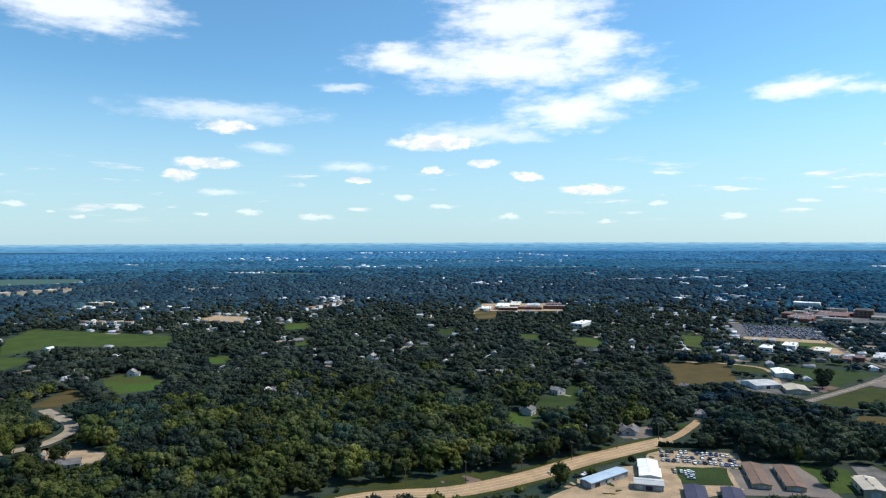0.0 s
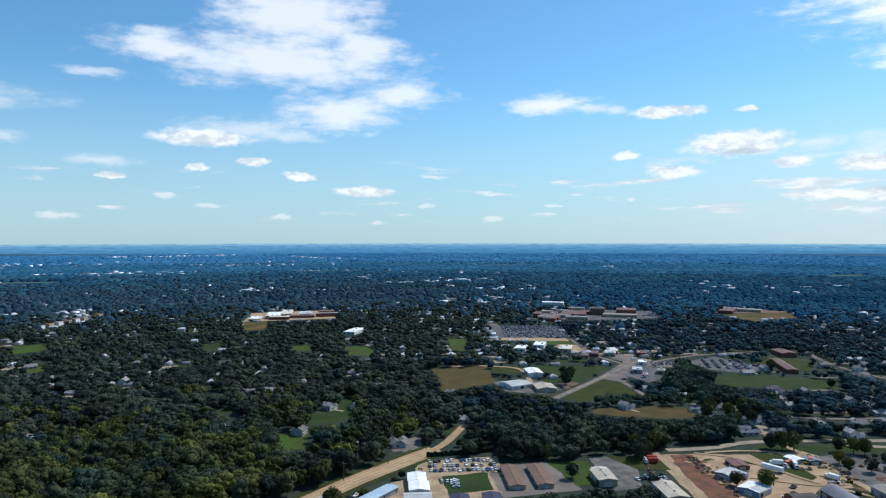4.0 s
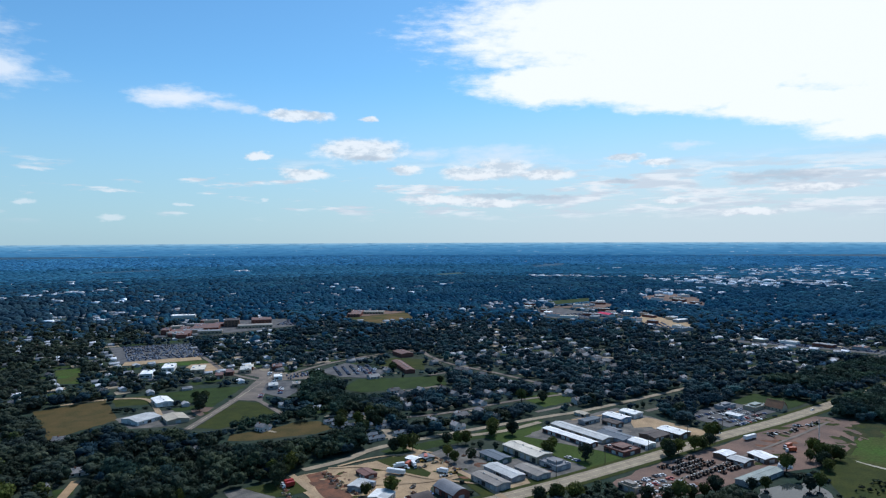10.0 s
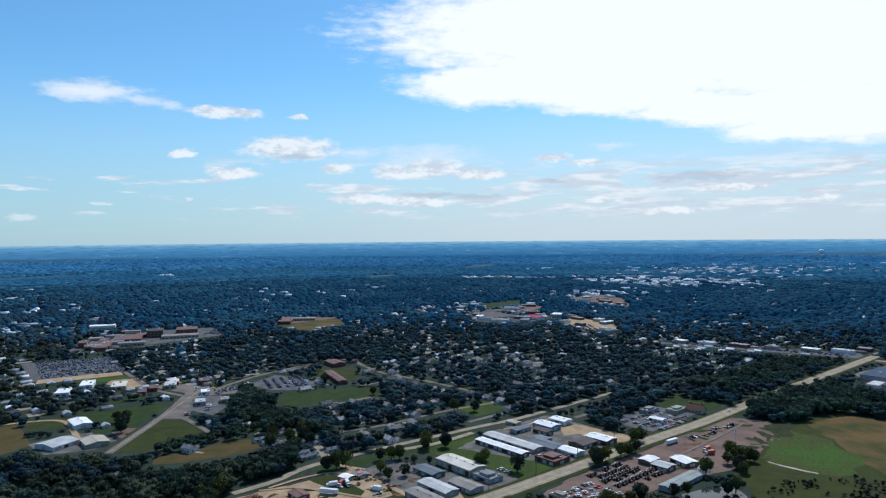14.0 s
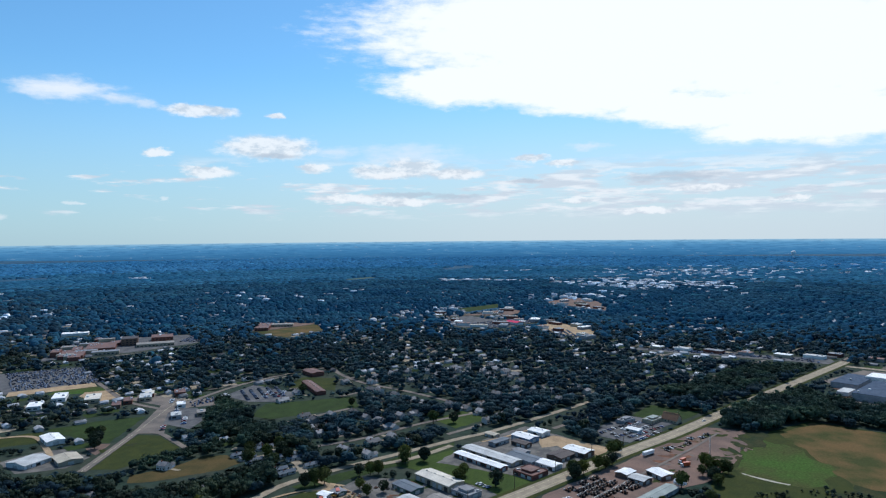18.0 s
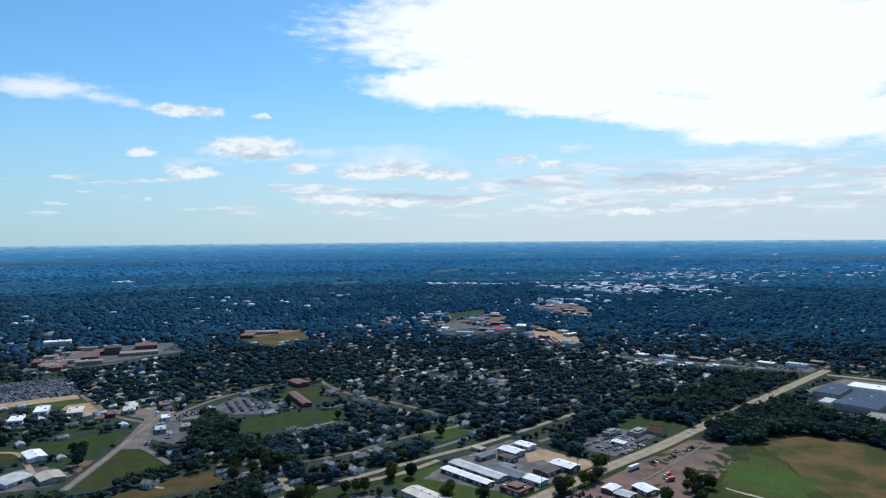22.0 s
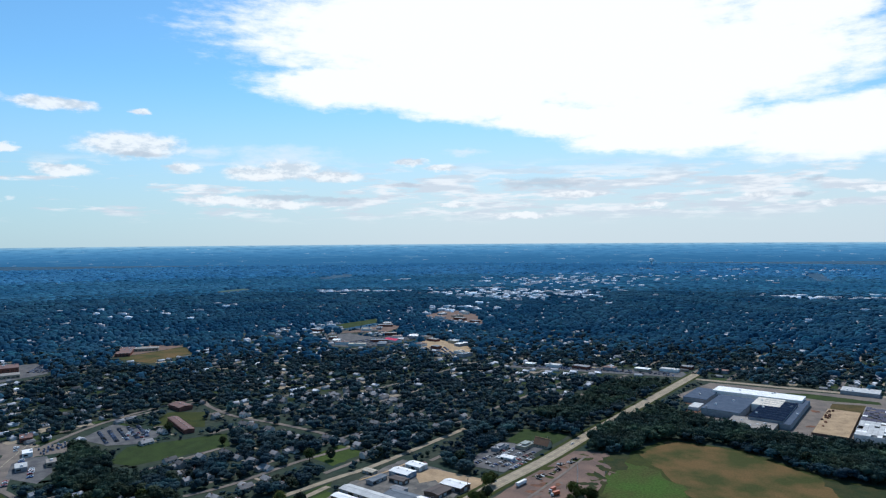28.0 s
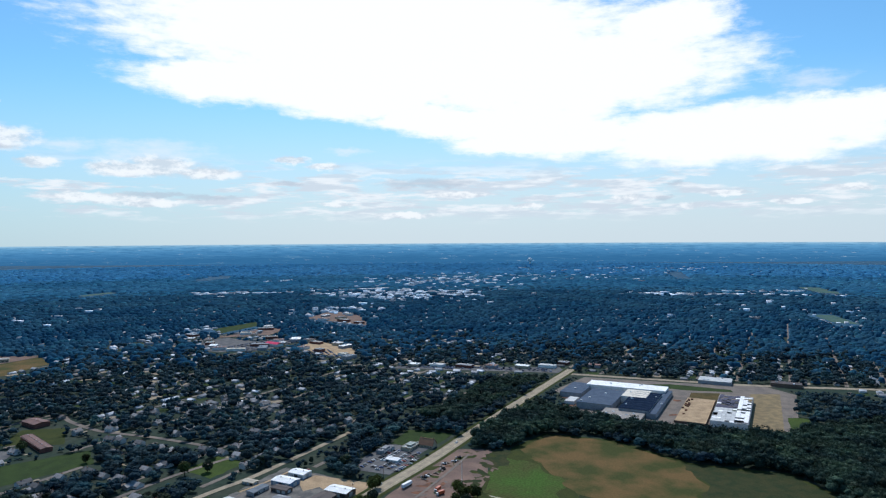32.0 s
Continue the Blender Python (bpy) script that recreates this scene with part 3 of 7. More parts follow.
plot("lot_store", [(431, 785), (446, 799), (472, 784), (457, 741), (429, 736)], "sand", "tan gravel lot behind stores", "lot", wobble=0.5)
plot("field_rust", [(-326, 518), (-328, 584), (-297, 554), (-302, 521)], "field_brown", "rust brown field behind trees", "field")
plot("lawn_strip", [(355, 365), (509, 317), (482, 306), (417, 331), (353, 349)], "grass", "long mown grass strip beside a road", "lawn")
plot("lawn_yard", [(431, 325), (488, 308), (478, 282), (460, 238), (456, 212), (418, 216), (427, 252), (433, 292)], "grass_bright", "bright green mown lawn between sheds", "lawn")
plot("park_green", [(560, 374), (602, 365), (591, 329), (544, 338)], "grass_bright", "bright green playing field among houses", "lawn")
plot("field_long", [(474, 544), (518, 568), (595, 504), (560, 470), (477, 516)], "grass", "long green field behind houses", "field")
plot("hall_field", [(900, 1011), (1049, 991), (998, 919), (886, 912)], "field_tan", "dry yellow playing field", "field")
plot("green_far", [(1448, 880), (1599, 848), (1534, 801), (1390, 823)], "grass", "far green sports field", "field")
plot("field_base", [(467, 79), (516, 103), (600, 99), (690, 80), (742, 52), (730, -20), (670, -90), (658, -172), (596, -204), (532, -142), (552, -70), (560, 10), (496, 26)], "grass_olive", "rough olive grassland round a meadow", "field", grow=0)
plot("field_sun", [(562, 16), (680, 74), (738, 50), (726, -16), (667, -82), (606, -94), (556, -70)], "field_tan", "rolling tan and green grass field", "field", wobble=4.5)
plot("meadow_low", [(516, 99), (549, 103), (596, 95), (685, 77), (606, 36), (562, 14), (496, 30), (467, 79)], "grass_olive", "rough olive meadow beside a pond", "field", wobble=4.5)
plot("meadow_green", [(562, 94), (609, 96), (652, 84), (648, 67), (610, 31), (556, 29), (545, 51), (550, 87)], "meadow", "bright green grass in a meadow", "field", wobble=5)
plot("meadow_south", [(606, -94), (667, -82), (655, -169), (596, -199), (536, -139), (556, -70)], "marsh", "rough olive meadow before a wood", "field", wobble=4.5)
plot("marsh_bank", [(474, 81), (504, 30), (571, 14), (544, -141), (454, -60), (423, 60)], "marsh", "rough weedy ground round a pond", "field", grow=-6, wobble=4.5)

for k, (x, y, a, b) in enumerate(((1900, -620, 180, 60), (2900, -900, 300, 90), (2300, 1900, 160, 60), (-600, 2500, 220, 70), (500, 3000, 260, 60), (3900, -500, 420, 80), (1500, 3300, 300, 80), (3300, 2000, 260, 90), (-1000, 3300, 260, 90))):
    plot("far_field", [(x - a * 0.6, y - b * 0.4), (x + a * 0.5, y - b * 0.5), (x + a * 0.6, y + b * 0.4), (x - a * 0.4, y + b * 0.4)], "field_far_hazed", "far open field among woods", "field", grow=20)

# yards and lots
plot("yard_cars", [(129, 412), (179, 404), (164, 344), (111, 330), (100, 355)], "gravel", "gravel lot full of parked cars", "lot")
plot("yard_storage", [(164, 387), (211, 383), (201, 334), (154, 338)], "lot_grey", "pale concrete yard round storage units", "lot", wobble=0.4)
plot("grass_storage", [(133, 381), (162, 379), (154, 351), (127, 353)], "grass", "mown grass square in a car lot", "lawn")
plot("yard_sheds", [(61, 344), (102, 381), (129, 389), (123, 333), (41, 324)], "gravel", "dusty worn yard round metal sheds", "lot")
plot("lawn_storage", [(205, 385), (228, 375), (219, 338), (201, 340)], "grass_bright", "bright green grass beside storage units", "lawn")
plot("yard_west", [(-250, 414), (-208, 412), (-204, 392), (-222, 386), (-240, 396)], "gravel", "bare sandy yard among trees", "lot")
plot("yard_dirt", [(276, 371), (290, 369), (336, 352), (376, 345), (382, 320), (375, 283), (357, 284), (329, 290), (304, 273), (279, 262), (246, 285), (262, 330)], "sand", "sandy industrial yard with wheel tracks", "lot")
plot("yard_red", [(287, 368), (302, 364), (288, 329), (276, 295), (266, 269), (254, 278), (264, 309), (274, 340)], "red_earth", "long bank of bare red earth", "lot")
plot("grass_dirt", [(338, 352), (351, 350), (359, 343), (350, 327), (344, 305), (337, 302), (333, 306), (332, 318), (336, 338)], "grass_olive", "dry grass plot inside a sandy yard", "lawn", wobble=0.5)
plot("yard_trucks", [(235, 384), (246, 380), (251, 352), (236, 326), (218, 326), (224, 350)], "yard_grey", "worn grey yard with parked trucks", "lot", wobble=0.5)
plot("grass_trucks", [(246, 380), (266, 373), (276, 365), (270, 344), (258, 347), (251, 352)], "grass_olive", "dry grass beside a truck yard", "lawn", wobble=0.5)
plot("yard_block", [(375, 333), (399, 333), (427, 252), (417, 216), (333, 246), (348, 264), (371, 321)], "yard_grey", "worn grey yard between rows of sheds", "lot")
plot("apron", [(368, 259), (381, 255), (372, 226), (347, 229), (344, 243)], "gravel", "pale gravel apron before a shed", "lot", wobble=0.5)
plot("grass_apron", [(377, 250), (385, 243), (379, 232), (364, 235)], "grass_olive", "small grass plot beside an apron", "lawn", wobble=0.5)
plot("grass_lane", [(355, 294), (357, 286), (346, 239), (329, 244), (339, 267)], "grass_olive", "grass strip beside a gravel lane", "lawn", wobble=0.5)
plot("grass_sheds", [(402, 304), (419, 294), (412, 273), (392, 284)], "grass", "mown grass between sheds", "lawn", wobble=0.5)
plot("yard_east", [(454, 302), (514, 302), (585, 284), (560, 198), (456, 214), (460, 242)], "yard_grey", "worn grey yard between long sheds", "lot")
plot("yard_sand", [(553, 257), (571, 249), (562, 194), (544, 191), (524, 202), (527, 213), (545, 234), (533, 244)], "sand", "bare tan sand yard behind sheds", "lot")
plot("lot_plant", [(405, 202), (444, 198), (514, 177), (590, 159), (668, 136), (674, 110), (597, 93), (524, 105), (474, 135), (423, 151), (387, 177)], "clay", "reddish brown machinery yard", "lot")
plot("lot_auto", [(591, 214), (617, 224), (673, 210), (667, 165), (585, 183)], "asphalt", "grey lot crowded with parked cars", "lot", wobble=0.4)
plot("lot_church", [(673, 208), (726, 202), (722, 151), (669, 163)], "grass", "green lawn beside a steep roofed hall", "lawn")
plot("lot_flats", [(522, 640), (576, 652), (574, 576), (536, 558), (514, 592)], "asphalt", "grey car park beside low flats", "lot")
plot("lawn_flats", [(588, 610), (640, 632), (660, 590), (606, 545)], "grass_olive", "olive green lawn round low brick flats", "lawn", grow=-4)
plot("lot_hospital", [(437, 1014), (534, 958), (470, 834), (389, 872)], "asphalt", "large car park packed with cars", "lot", wobble=0.4)
plot("lot_hospital_edge", [(398, 879), (484, 845), (472, 818), (385, 857)], "sand", "bare tan strip beside a car park", "lot", wobble=0.4)
plot("grounds_hospital", [(520, 1060), (600, 1150), (735, 1160), (820, 1096), (762, 1000), (645, 1010)], "asphalt", "paved grounds round a brick hospital", "lot")
plot("grounds_school", [(56, 1194), (215, 1189), (231, 1332), (77, 1327)], "sand", "paved grounds round a school", "lot")
plot("grounds_hall", [(902, 1038), (1043, 1070), (1053, 993), (948, 1008)], "clay", "paved grounds round a brick school", "lot")
plot("lot_shops", [(1289, 816), (1160, 717), (1158, 687), (1195, 617), (1299, 596), (1340, 650), (1290, 690), (1330, 770)], "asphalt", "shopping centre car park far off", "lot", grow=0, wobble=3)
plot("lot_shops_west", [(1275, 842), (1290, 816), (1392, 777), (1530, 763), (1470, 710), (1380, 700), (1330, 790)], "clay", "worn paved yards behind far shops", "lot", grow=0, wobble=3)
plot("lot_shops_east", [(1224, 562), (1164, 477), (1128, 410), (1236, 445), (1330, 577)], "sand", "tan shopping centre yard among trees", "lot", grow=0, wobble=2)
plot("lot_shops_far", [(1690, 747), (1635, 644), (1580, 535), (1760, 611), (1885, 750)], "clay", "worn paved yard of far stores", "lot", grow=0, wobble=3)
plot("lot_plant_east", [(923, 36), (953, 52), (1051, 10), (1033, -129), (1028, -243), (983, -270), (770, -213), (777, -86), (806, -22), (874, 34)], "lot_grey", "wide worn paved lot round a large plant", "lot", wobble=0.4)
plot("slab", [(846, -102), (972, -134), (975, -171), (834, -136)], "field_brown", "tan concrete slab of a demolished hall", "lot", wobble=0.4)
plot("lot_bright", [(977, -211), (985, -250), (777, -200), (763, -135), (800, -150)], "dry_clay", "bright bare gravel edge of a plant", "lot", wobble=0.4)
plot("grass_plant", [(1010, -60), (1022, -110), (1000, -190), (985, -190), (985, -130)], "grass", "grass strip behind a plant", "lawn")
plot("grass_edge", [(858, -225), (861, -251), (800, -232), (805, -215)], "grass_bright", "bright green strip beside a plant", "lawn")
plot("lot_shops_road", [(1064, 318), (1087, 320), (1122, 50), (1077, 40)], "asphalt", "grey lots of roadside shops", "lot")
plot("dry_stream", [(555, 88), (553, 83), (551, 76), (550, 69), (548, 62), (547, 53), (545, 54), (545.5, 63), (547, 72), (549.5, 80), (553, 87)], "dry_stream", "pale dry stream bed across a meadow", "stream", wobble=0.7)
plot("tan_patch", [(620, 100), (668, 106), (676, 86), (630, 80)], "marsh", "dry weedy edge of a machinery yard", "field", wobble=4)
plot("pond", [(439, 123), (454, 125), (468, 117), (487, 105), (480, 93), (459, 85), (439, 97)], "pond", "still dark pond beside a yard", "water", wobble=2.0, z=0.3)


# weeds, bare spots and wheel ruts that break up the meadows and yards
def patches(name, rows, mats, label, seed):
    """Irregular flat patches: middle of a stretch, its half sizes, how many, radii."""
    q = np.random.default_rng(seed)
    vs, fs, ms = [], [], []
    for cx, cy, sx, sy, n, r0, r1, ids in rows:
        for k in range(n):
            x, y = cx + q.uniform(-sx, sx), cy + q.uniform(-sy, sy)
            r, turn, long = q.uniform(r0, r1), q.uniform(0, 3.14), q.uniform(1.2, 3.2)
            base = len(vs)
            h = 0.245 + 0.0002 * (len(ms) // 12)
            vs.append((x, y, h))
            for i in range(12):
                a = i * math.pi / 6
                u, w = math.cos(a) * r * long * q.uniform(0.6, 1.2), math.sin(a) * r * q.uniform(0.6, 1.2)
                vs.append((x + u * math.cos(turn) - w * math.sin(turn), y + u * math.sin(turn) + w * math.cos(turn), h))
                fs.append((base, base + 1 + i, base + 1 + (i + 1) % 12))
            ms += [int(q.choice(ids))] * 12
    me = bpy.data.meshes.new(name)
    me.from_pydata(vs, [], fs)
    for m in mats:
        me.materials.append(M[m])
    me.polygons.foreach_set("material_index", np.array(ms, np.int32))
    me.update()
    return tagged(new(name, me), label, "patches", kind="stuff")


patches("weed_patches", [(610, 100, 60, 9, 30, 1.5, 5, (0, 1, 3)), (650, 118, 22, 10, 14, 1.5, 5, (0, 3)), (360, 630, 30, 25, 6, 1, 3, (0, 2)), (340, 545, 25, 22, 6, 2, 5, (0, 1)), (0, 362, 40, 5, 10, 1, 3, (0, 3))],
        ["grass_olive", "marsh", "grass", "clay"], "rough weeds and dry spots in open fields", 5)
patches("yard_patches", [(316, 330, 34, 26, 26, 0.8, 2.6, (0, 1, 2)), (355, 300, 10, 34, 16, 0.8, 2.4, (0, 1, 2)), (300, 355, 22, 8, 10, 0.8, 2.0, (0, 2)), (500, 290, 30, 8, 12, 0.8, 2.4, (0, 1, 3)), (540, 230, 20, 14, 10, 0.8, 2.2, (0, 3)), (440, 170, 36, 12, 22, 1, 3, (2, 3)), (560, 140, 60, 12, 34, 1, 4, (2, 3, 1)),
                         (150, 372, 26, 26, 14, 0.8, 2, (0, 1)), (90, 350, 24, 10, 12, 0.8, 2, (0, 1)), (395, 270, 20, 30, 20, 0.8, 2.4, (1, 2, 3)), (900, -60, 100, 100, 40, 2, 6, (3, 2))],
        ["sand", "grass_olive", "red_earth", "lot_grey"], "bare and weedy spots in worn yards", 6)
for k, row in enumerate(([(305, 366), (322, 350), (330, 325), (335, 300), (348, 268)], [(312, 364), (340, 358), (360, 345), (366, 322), (360, 300)], [(285, 330), (305, 318), (330, 296), (352, 290)], [(520, 296), (545, 285), (575, 276)], [(420, 176), (470, 162), (530, 148), (600, 132), (655, 122)])):
    street("track", row, 2.6, "sand" if k < 4 else "lot_grey", "pale wheel track worn across a yard", clear_extra=0)


# ---- buildings ----
for key, c1, c2, rough in (
        ("tan_wall", (0.42, 0.35, 0.25), (0.36, 0.30, 0.22), 0.8), ("grey_wall", (0.33, 0.33, 0.33), (0.26, 0.26, 0.27), 0.7),
        ("white_wall", (0.72, 0.71, 0.68), (0.62, 0.61, 0.58), 0.7), ("green_wall", (0.10, 0.16, 0.13), (0.08, 0.12, 0.10), 0.7),
        ("red_wall", (0.20, 0.080, 0.060), (0.15, 0.066, 0.053), 0.85), ("blue_wall", (0.16, 0.24, 0.34), (0.13, 0.20, 0.29), 0.7),
        ("brown_wall", (0.17, 0.11, 0.08), (0.13, 0.09, 0.07), 0.8)):
    M[key] = material(key, c1, c2, 5, 0.5, rough, bump=0.15)
for key, c1, c2, ribs in (
        ("roof_brown", (0.20, 0.125, 0.088), (0.15, 0.10, 0.075), 0.9), ("roof_blue", (0.40, 0.50, 0.58), (0.33, 0.42, 0.50), 0.9),
        ("roof_white", (0.86, 0.85, 0.82), (0.72, 0.71, 0.68), 0.9), ("roof_pale", (0.52, 0.52, 0.50), (0.40, 0.40, 0.39), 0.9),
        ("roof_navy", (0.060, 0.058, 0.095), (0.045, 0.045, 0.075), 0.9), ("roof_tan", (0.48, 0.42, 0.32), (0.38, 0.33, 0.26), 0.9),
        ("roof_cream", (0.66, 0.60, 0.50), (0.54, 0.49, 0.41), 0.9), ("roof_grey", (0.23, 0.23, 0.24), (0.18, 0.18, 0.19), 0.0),
        ("roof_slate", (0.13, 0.155, 0.18), (0.10, 0.12, 0.145), 0.9), ("roof_taupe", (0.28, 0.25, 0.22), (0.21, 0.19, 0.17), 0.9),
        ("roof_brick", (0.185, 0.100, 0.082), (0.135, 0.080, 0.070), 0.0), ("roof_dark", (0.085, 0.065, 0.060), (0.06, 0.05, 0.05), 0.0),
        ("roof_sage", (0.30, 0.33, 0.30), (0.24, 0.27, 0.25), 0.9), ("roof_rust", (0.30, 0.155, 0.085), (0.23, 0.12, 0.07), 0.0),
        ("roof_steel", (0.100, 0.125, 0.165), (0.075, 0.098, 0.135), 0.0), ("roof_deep", (0.016, 0.026, 0.050), (0.011, 0.019, 0.038), 0.0)):
    M[key] = material(key, c1, c2, 7, 0.6, 0.7, bump=0.25 if ribs else 0.15, ribs=ribs, spec=0.0 if key in ("roof_deep", "roof_steel") else 0.15)
M["door_grey"] = material("door_grey", (0.50, 0.49, 0.46), None, 2, 0.4, 0.6, bump=0.1)
M["door_dark"] = material("door_dark", (0.06, 0.055, 0.05), None, 2, 0.4, 0.7, bump=0.1)
M["glass"] = material("glass", (0.022, 0.028, 0.034), None, 3, 0.6, 0.08, bump=0, spec=0.6)
M["steel"] = material("steel", (0.42, 0.43, 0.44), None, 2, 0.3, 0.45, metal=0.5, bump=0.05)
M["white_paint"] = material("white_paint", (0.78, 0.78, 0.77), None, 2, 0.3, 0.4, bump=0.02)

E1, E2 = Vector((0.966, -0.259)), Vector((0.259, 0.966))   # the town's grid


def part(name, verts, faces, mat, parent, label=""):
    """One mesh under a thing or a part, in the thing's own space."""
    ob = mesh_object(name, verts, faces, M[mat] if isinstance(mat, str) else mat, parent)
    return tagged(ob, label) if label else ob


def thing(name, x, y, angle, label, category, group="", z=0.0):
    e = new(name)
    e.matrix_world = pose(x, y, z, 0, 0, angle)
    return tagged(e, label, category, group)


def box(x0, x1, y0, y1, z0, z1, taper=0.0):
    v = [(x0, y0, z0), (x1, y0, z0), (x1, y1, z0), (x0, y1, z0), (x0 + taper, y0 + taper, z1), (x1 - taper, y0 + taper, z1), (x1 - taper, y1 - taper, z1), (x0 + taper, y1 - taper, z1)]
    f = [(0, 3, 2, 1), (4, 5, 6, 7), (0, 1, 5, 4), (1, 2, 6, 5), (2, 3, 7, 6), (3, 0, 4, 7)]
    return v, f


def joined(*pieces):
    vs, fs = [], []
    for v, f in pieces:
        k = len(vs)
        vs += v
        fs += [tuple(i + k for i in g) for g in f]
    return vs, fs


def roof_profile(kind, w, rise):
    """Points across a roof from eave to eave: offset, height."""
    if kind == "barrel":
        return [(-w + 2 * w * i / 10, rise * math.sin(math.pi * i / 10)) for i in range(11)]
    return [(-w, 0), (0, rise), (w, 0)]


def extrude_profile(prof, y0, y1, thick):
    n = len(prof)
    vs = [(x, y, z) for y in (y0, y1) for x, z in prof] + [(x, y, z - thick) for y in (y0, y1) for x, z in prof]
    fs = []
    for i in range(n - 1):
        fs.append((i, i + 1, n + i + 1, n + i))
        fs.append((2 * n + i, 3 * n + i, 3 * n + i + 1, 2 * n + i + 1))
        fs.append((i, 2 * n + i, 2 * n + i + 1, i + 1))
        fs.append((n + i, n + i + 1, 3 * n + i + 1, 3 * n + i))
    fs += [(0, n, 3 * n, 2 * n), (n - 1, 3 * n - 1, 4 * n - 1, 2 * n - 1)]
    return vs, fs


SHEDS = random.Random(11)


def shed(name, x, y, L, W, angle, eave, kind, wall, roof, label, category, bays=3, storeys=1):
    """A building on a rectangle: walls, a roof of the given kind, doors, windows and vents."""
    e = thing(name, x, y, angle, label, category)
    L, W, eave = L * 0.95, W * 0.90, eave * 0.8
    l, w = L / 2, W / 2
    rise = {"gable": W * 0.075, "steep": W * 0.55, "barrel": W * 0.24, "flat": 0}[kind]
    if kind == "flat":
        part("wall", *box(-w, w, -l, l, 0, eave), wall, e)
        part("roof", *box(-w + 0.3, w - 0.3, -l + 0.3, l - 0.3, eave, eave + 0.12), roof, e)
        for a in (box(-w - 0.05, -w + 0.3, -l - 0.05, l + 0.05, eave, eave + 0.55), box(w - 0.3, w + 0.05, -l - 0.05, l + 0.05, eave, eave + 0.55),
                  box(-w + 0.3, w - 0.3, -l - 0.05, -l + 0.3, eave, eave + 0.55), box(-w + 0.3, w - 0.3, l - 0.3, l + 0.05, eave, eave + 0.55)):
            part("parapet", *a, wall, e)
        part("upper_storey", *box(-w * 0.55, w * 0.55, -l * 0.5, l * 0.5, eave + 0.12, eave + 1.6), wall, e)
        part("upper_roof", *box(-w * 0.6, w * 0.6, -l * 0.54, l * 0.54, eave + 1.6, eave + 1.85), roof, e)
        for k in range(3):
            px, py = SHEDS.uniform(-w * 0.8, w * 0.8), SHEDS.uniform(-l * 0.9, -l * 0.6) * (1 if k % 2 else -1)
            part("roof_unit", *box(px - 0.9, px + 0.9, py - 0.7, py + 0.7, eave + 0.12, eave + 1.1, 0.08), "steel", e)
    else:
        prof = [(-w, 0), *[(px, eave + pz) for px, pz in roof_profile(kind, w, rise)], (w, 0)]
        n = len(prof)
        vs = [(px, yy, pz) for yy in (-l, l) for px, pz in prof]
        fs = [tuple(range(n)), tuple(range(2 * n - 1, n - 1, -1))] + [(i, n + i, n + (i + 1) % n, (i + 1) % n) for i in (0, n - 2, n - 1)]
        part("wall", vs, fs, wall, e)
        over = 0.45
        prof = [(px * (1 + over / w), eave + pz + 0.3 - (rise * over / w if abs(px) == w and kind != "barrel" else 0)) for px, pz in roof_profile(kind, w, rise)]
        part("roof", *extrude_profile(prof, -l - over, l + over, 0.22), roof, e)
        if kind != "barrel":
            part("ridge_cap", *box(-0.28, 0.28, -l - over, l + over, eave + rise + 0.27, eave + rise + 0.40, 0.06), roof, e)
        for k in range(max(2, int(L / 9))):
            py = -l + L * (k + 0.5) / max(2, int(L / 9))
            if kind == "gable" and eave >= 4:
                part("roof_vent", *box(-0.45, 0.45, py - 0.45, py + 0.45, eave + rise + 0.38, eave + rise + 1.0, 0.1), "steel", e)
    # roller doors along the side and in the near gable
    for k in range(bays):
        py = -l + L * (k + 0.5) / bays
        dw, dh = min(L / bays * 0.34, 1.9), min(eave * 0.78, 3.6)
        for s in (-1, 1):
            xx = s * w
            part("roller_door", *box(min(xx, xx + s * 0.06), max(xx, xx + s * 0.06), py - dw, py + dw, 0.05, dh), "door_grey" if (k + int(L)) % 3 else "door_dark", e)
    if bays:
        part("gable_door", *box(-min(w * 0.4, 2.2), min(w * 0.4, 2.2), -l - 0.07, -l, 0.05, min(eave * 0.8, 3.8)), "door_grey", e)
    for fl in range(storeys):
        z0 = 1.0 + fl * 2.9
        step = 3.4 if not bays else max(6.0, L / 5)
        for k in range(int(L / step)):
            py = -l + step * (k + 0.5) + (step * 0.5 if bays else 0)
            if abs(py) > l - 1:
                continue
            for s in (-1, 1):
                xx = s * w
                part("window", *box(min(xx, xx + s * 0.05), max(xx, xx + s * 0.05), py - 0.6, py + 0.6, z0, z0 + 1.2), "glass", e)
    c, s = math.cos(radians(angle)), math.sin(radians(angle))
    clear([(x + c * a * (w + 1) - s * b * (l + 1), y + s * a * (w + 1) + c * b * (l + 1)) for a, b in ((-1, -1), (1, -1), (1, 1), (-1, 1))], 2.0)
    return e


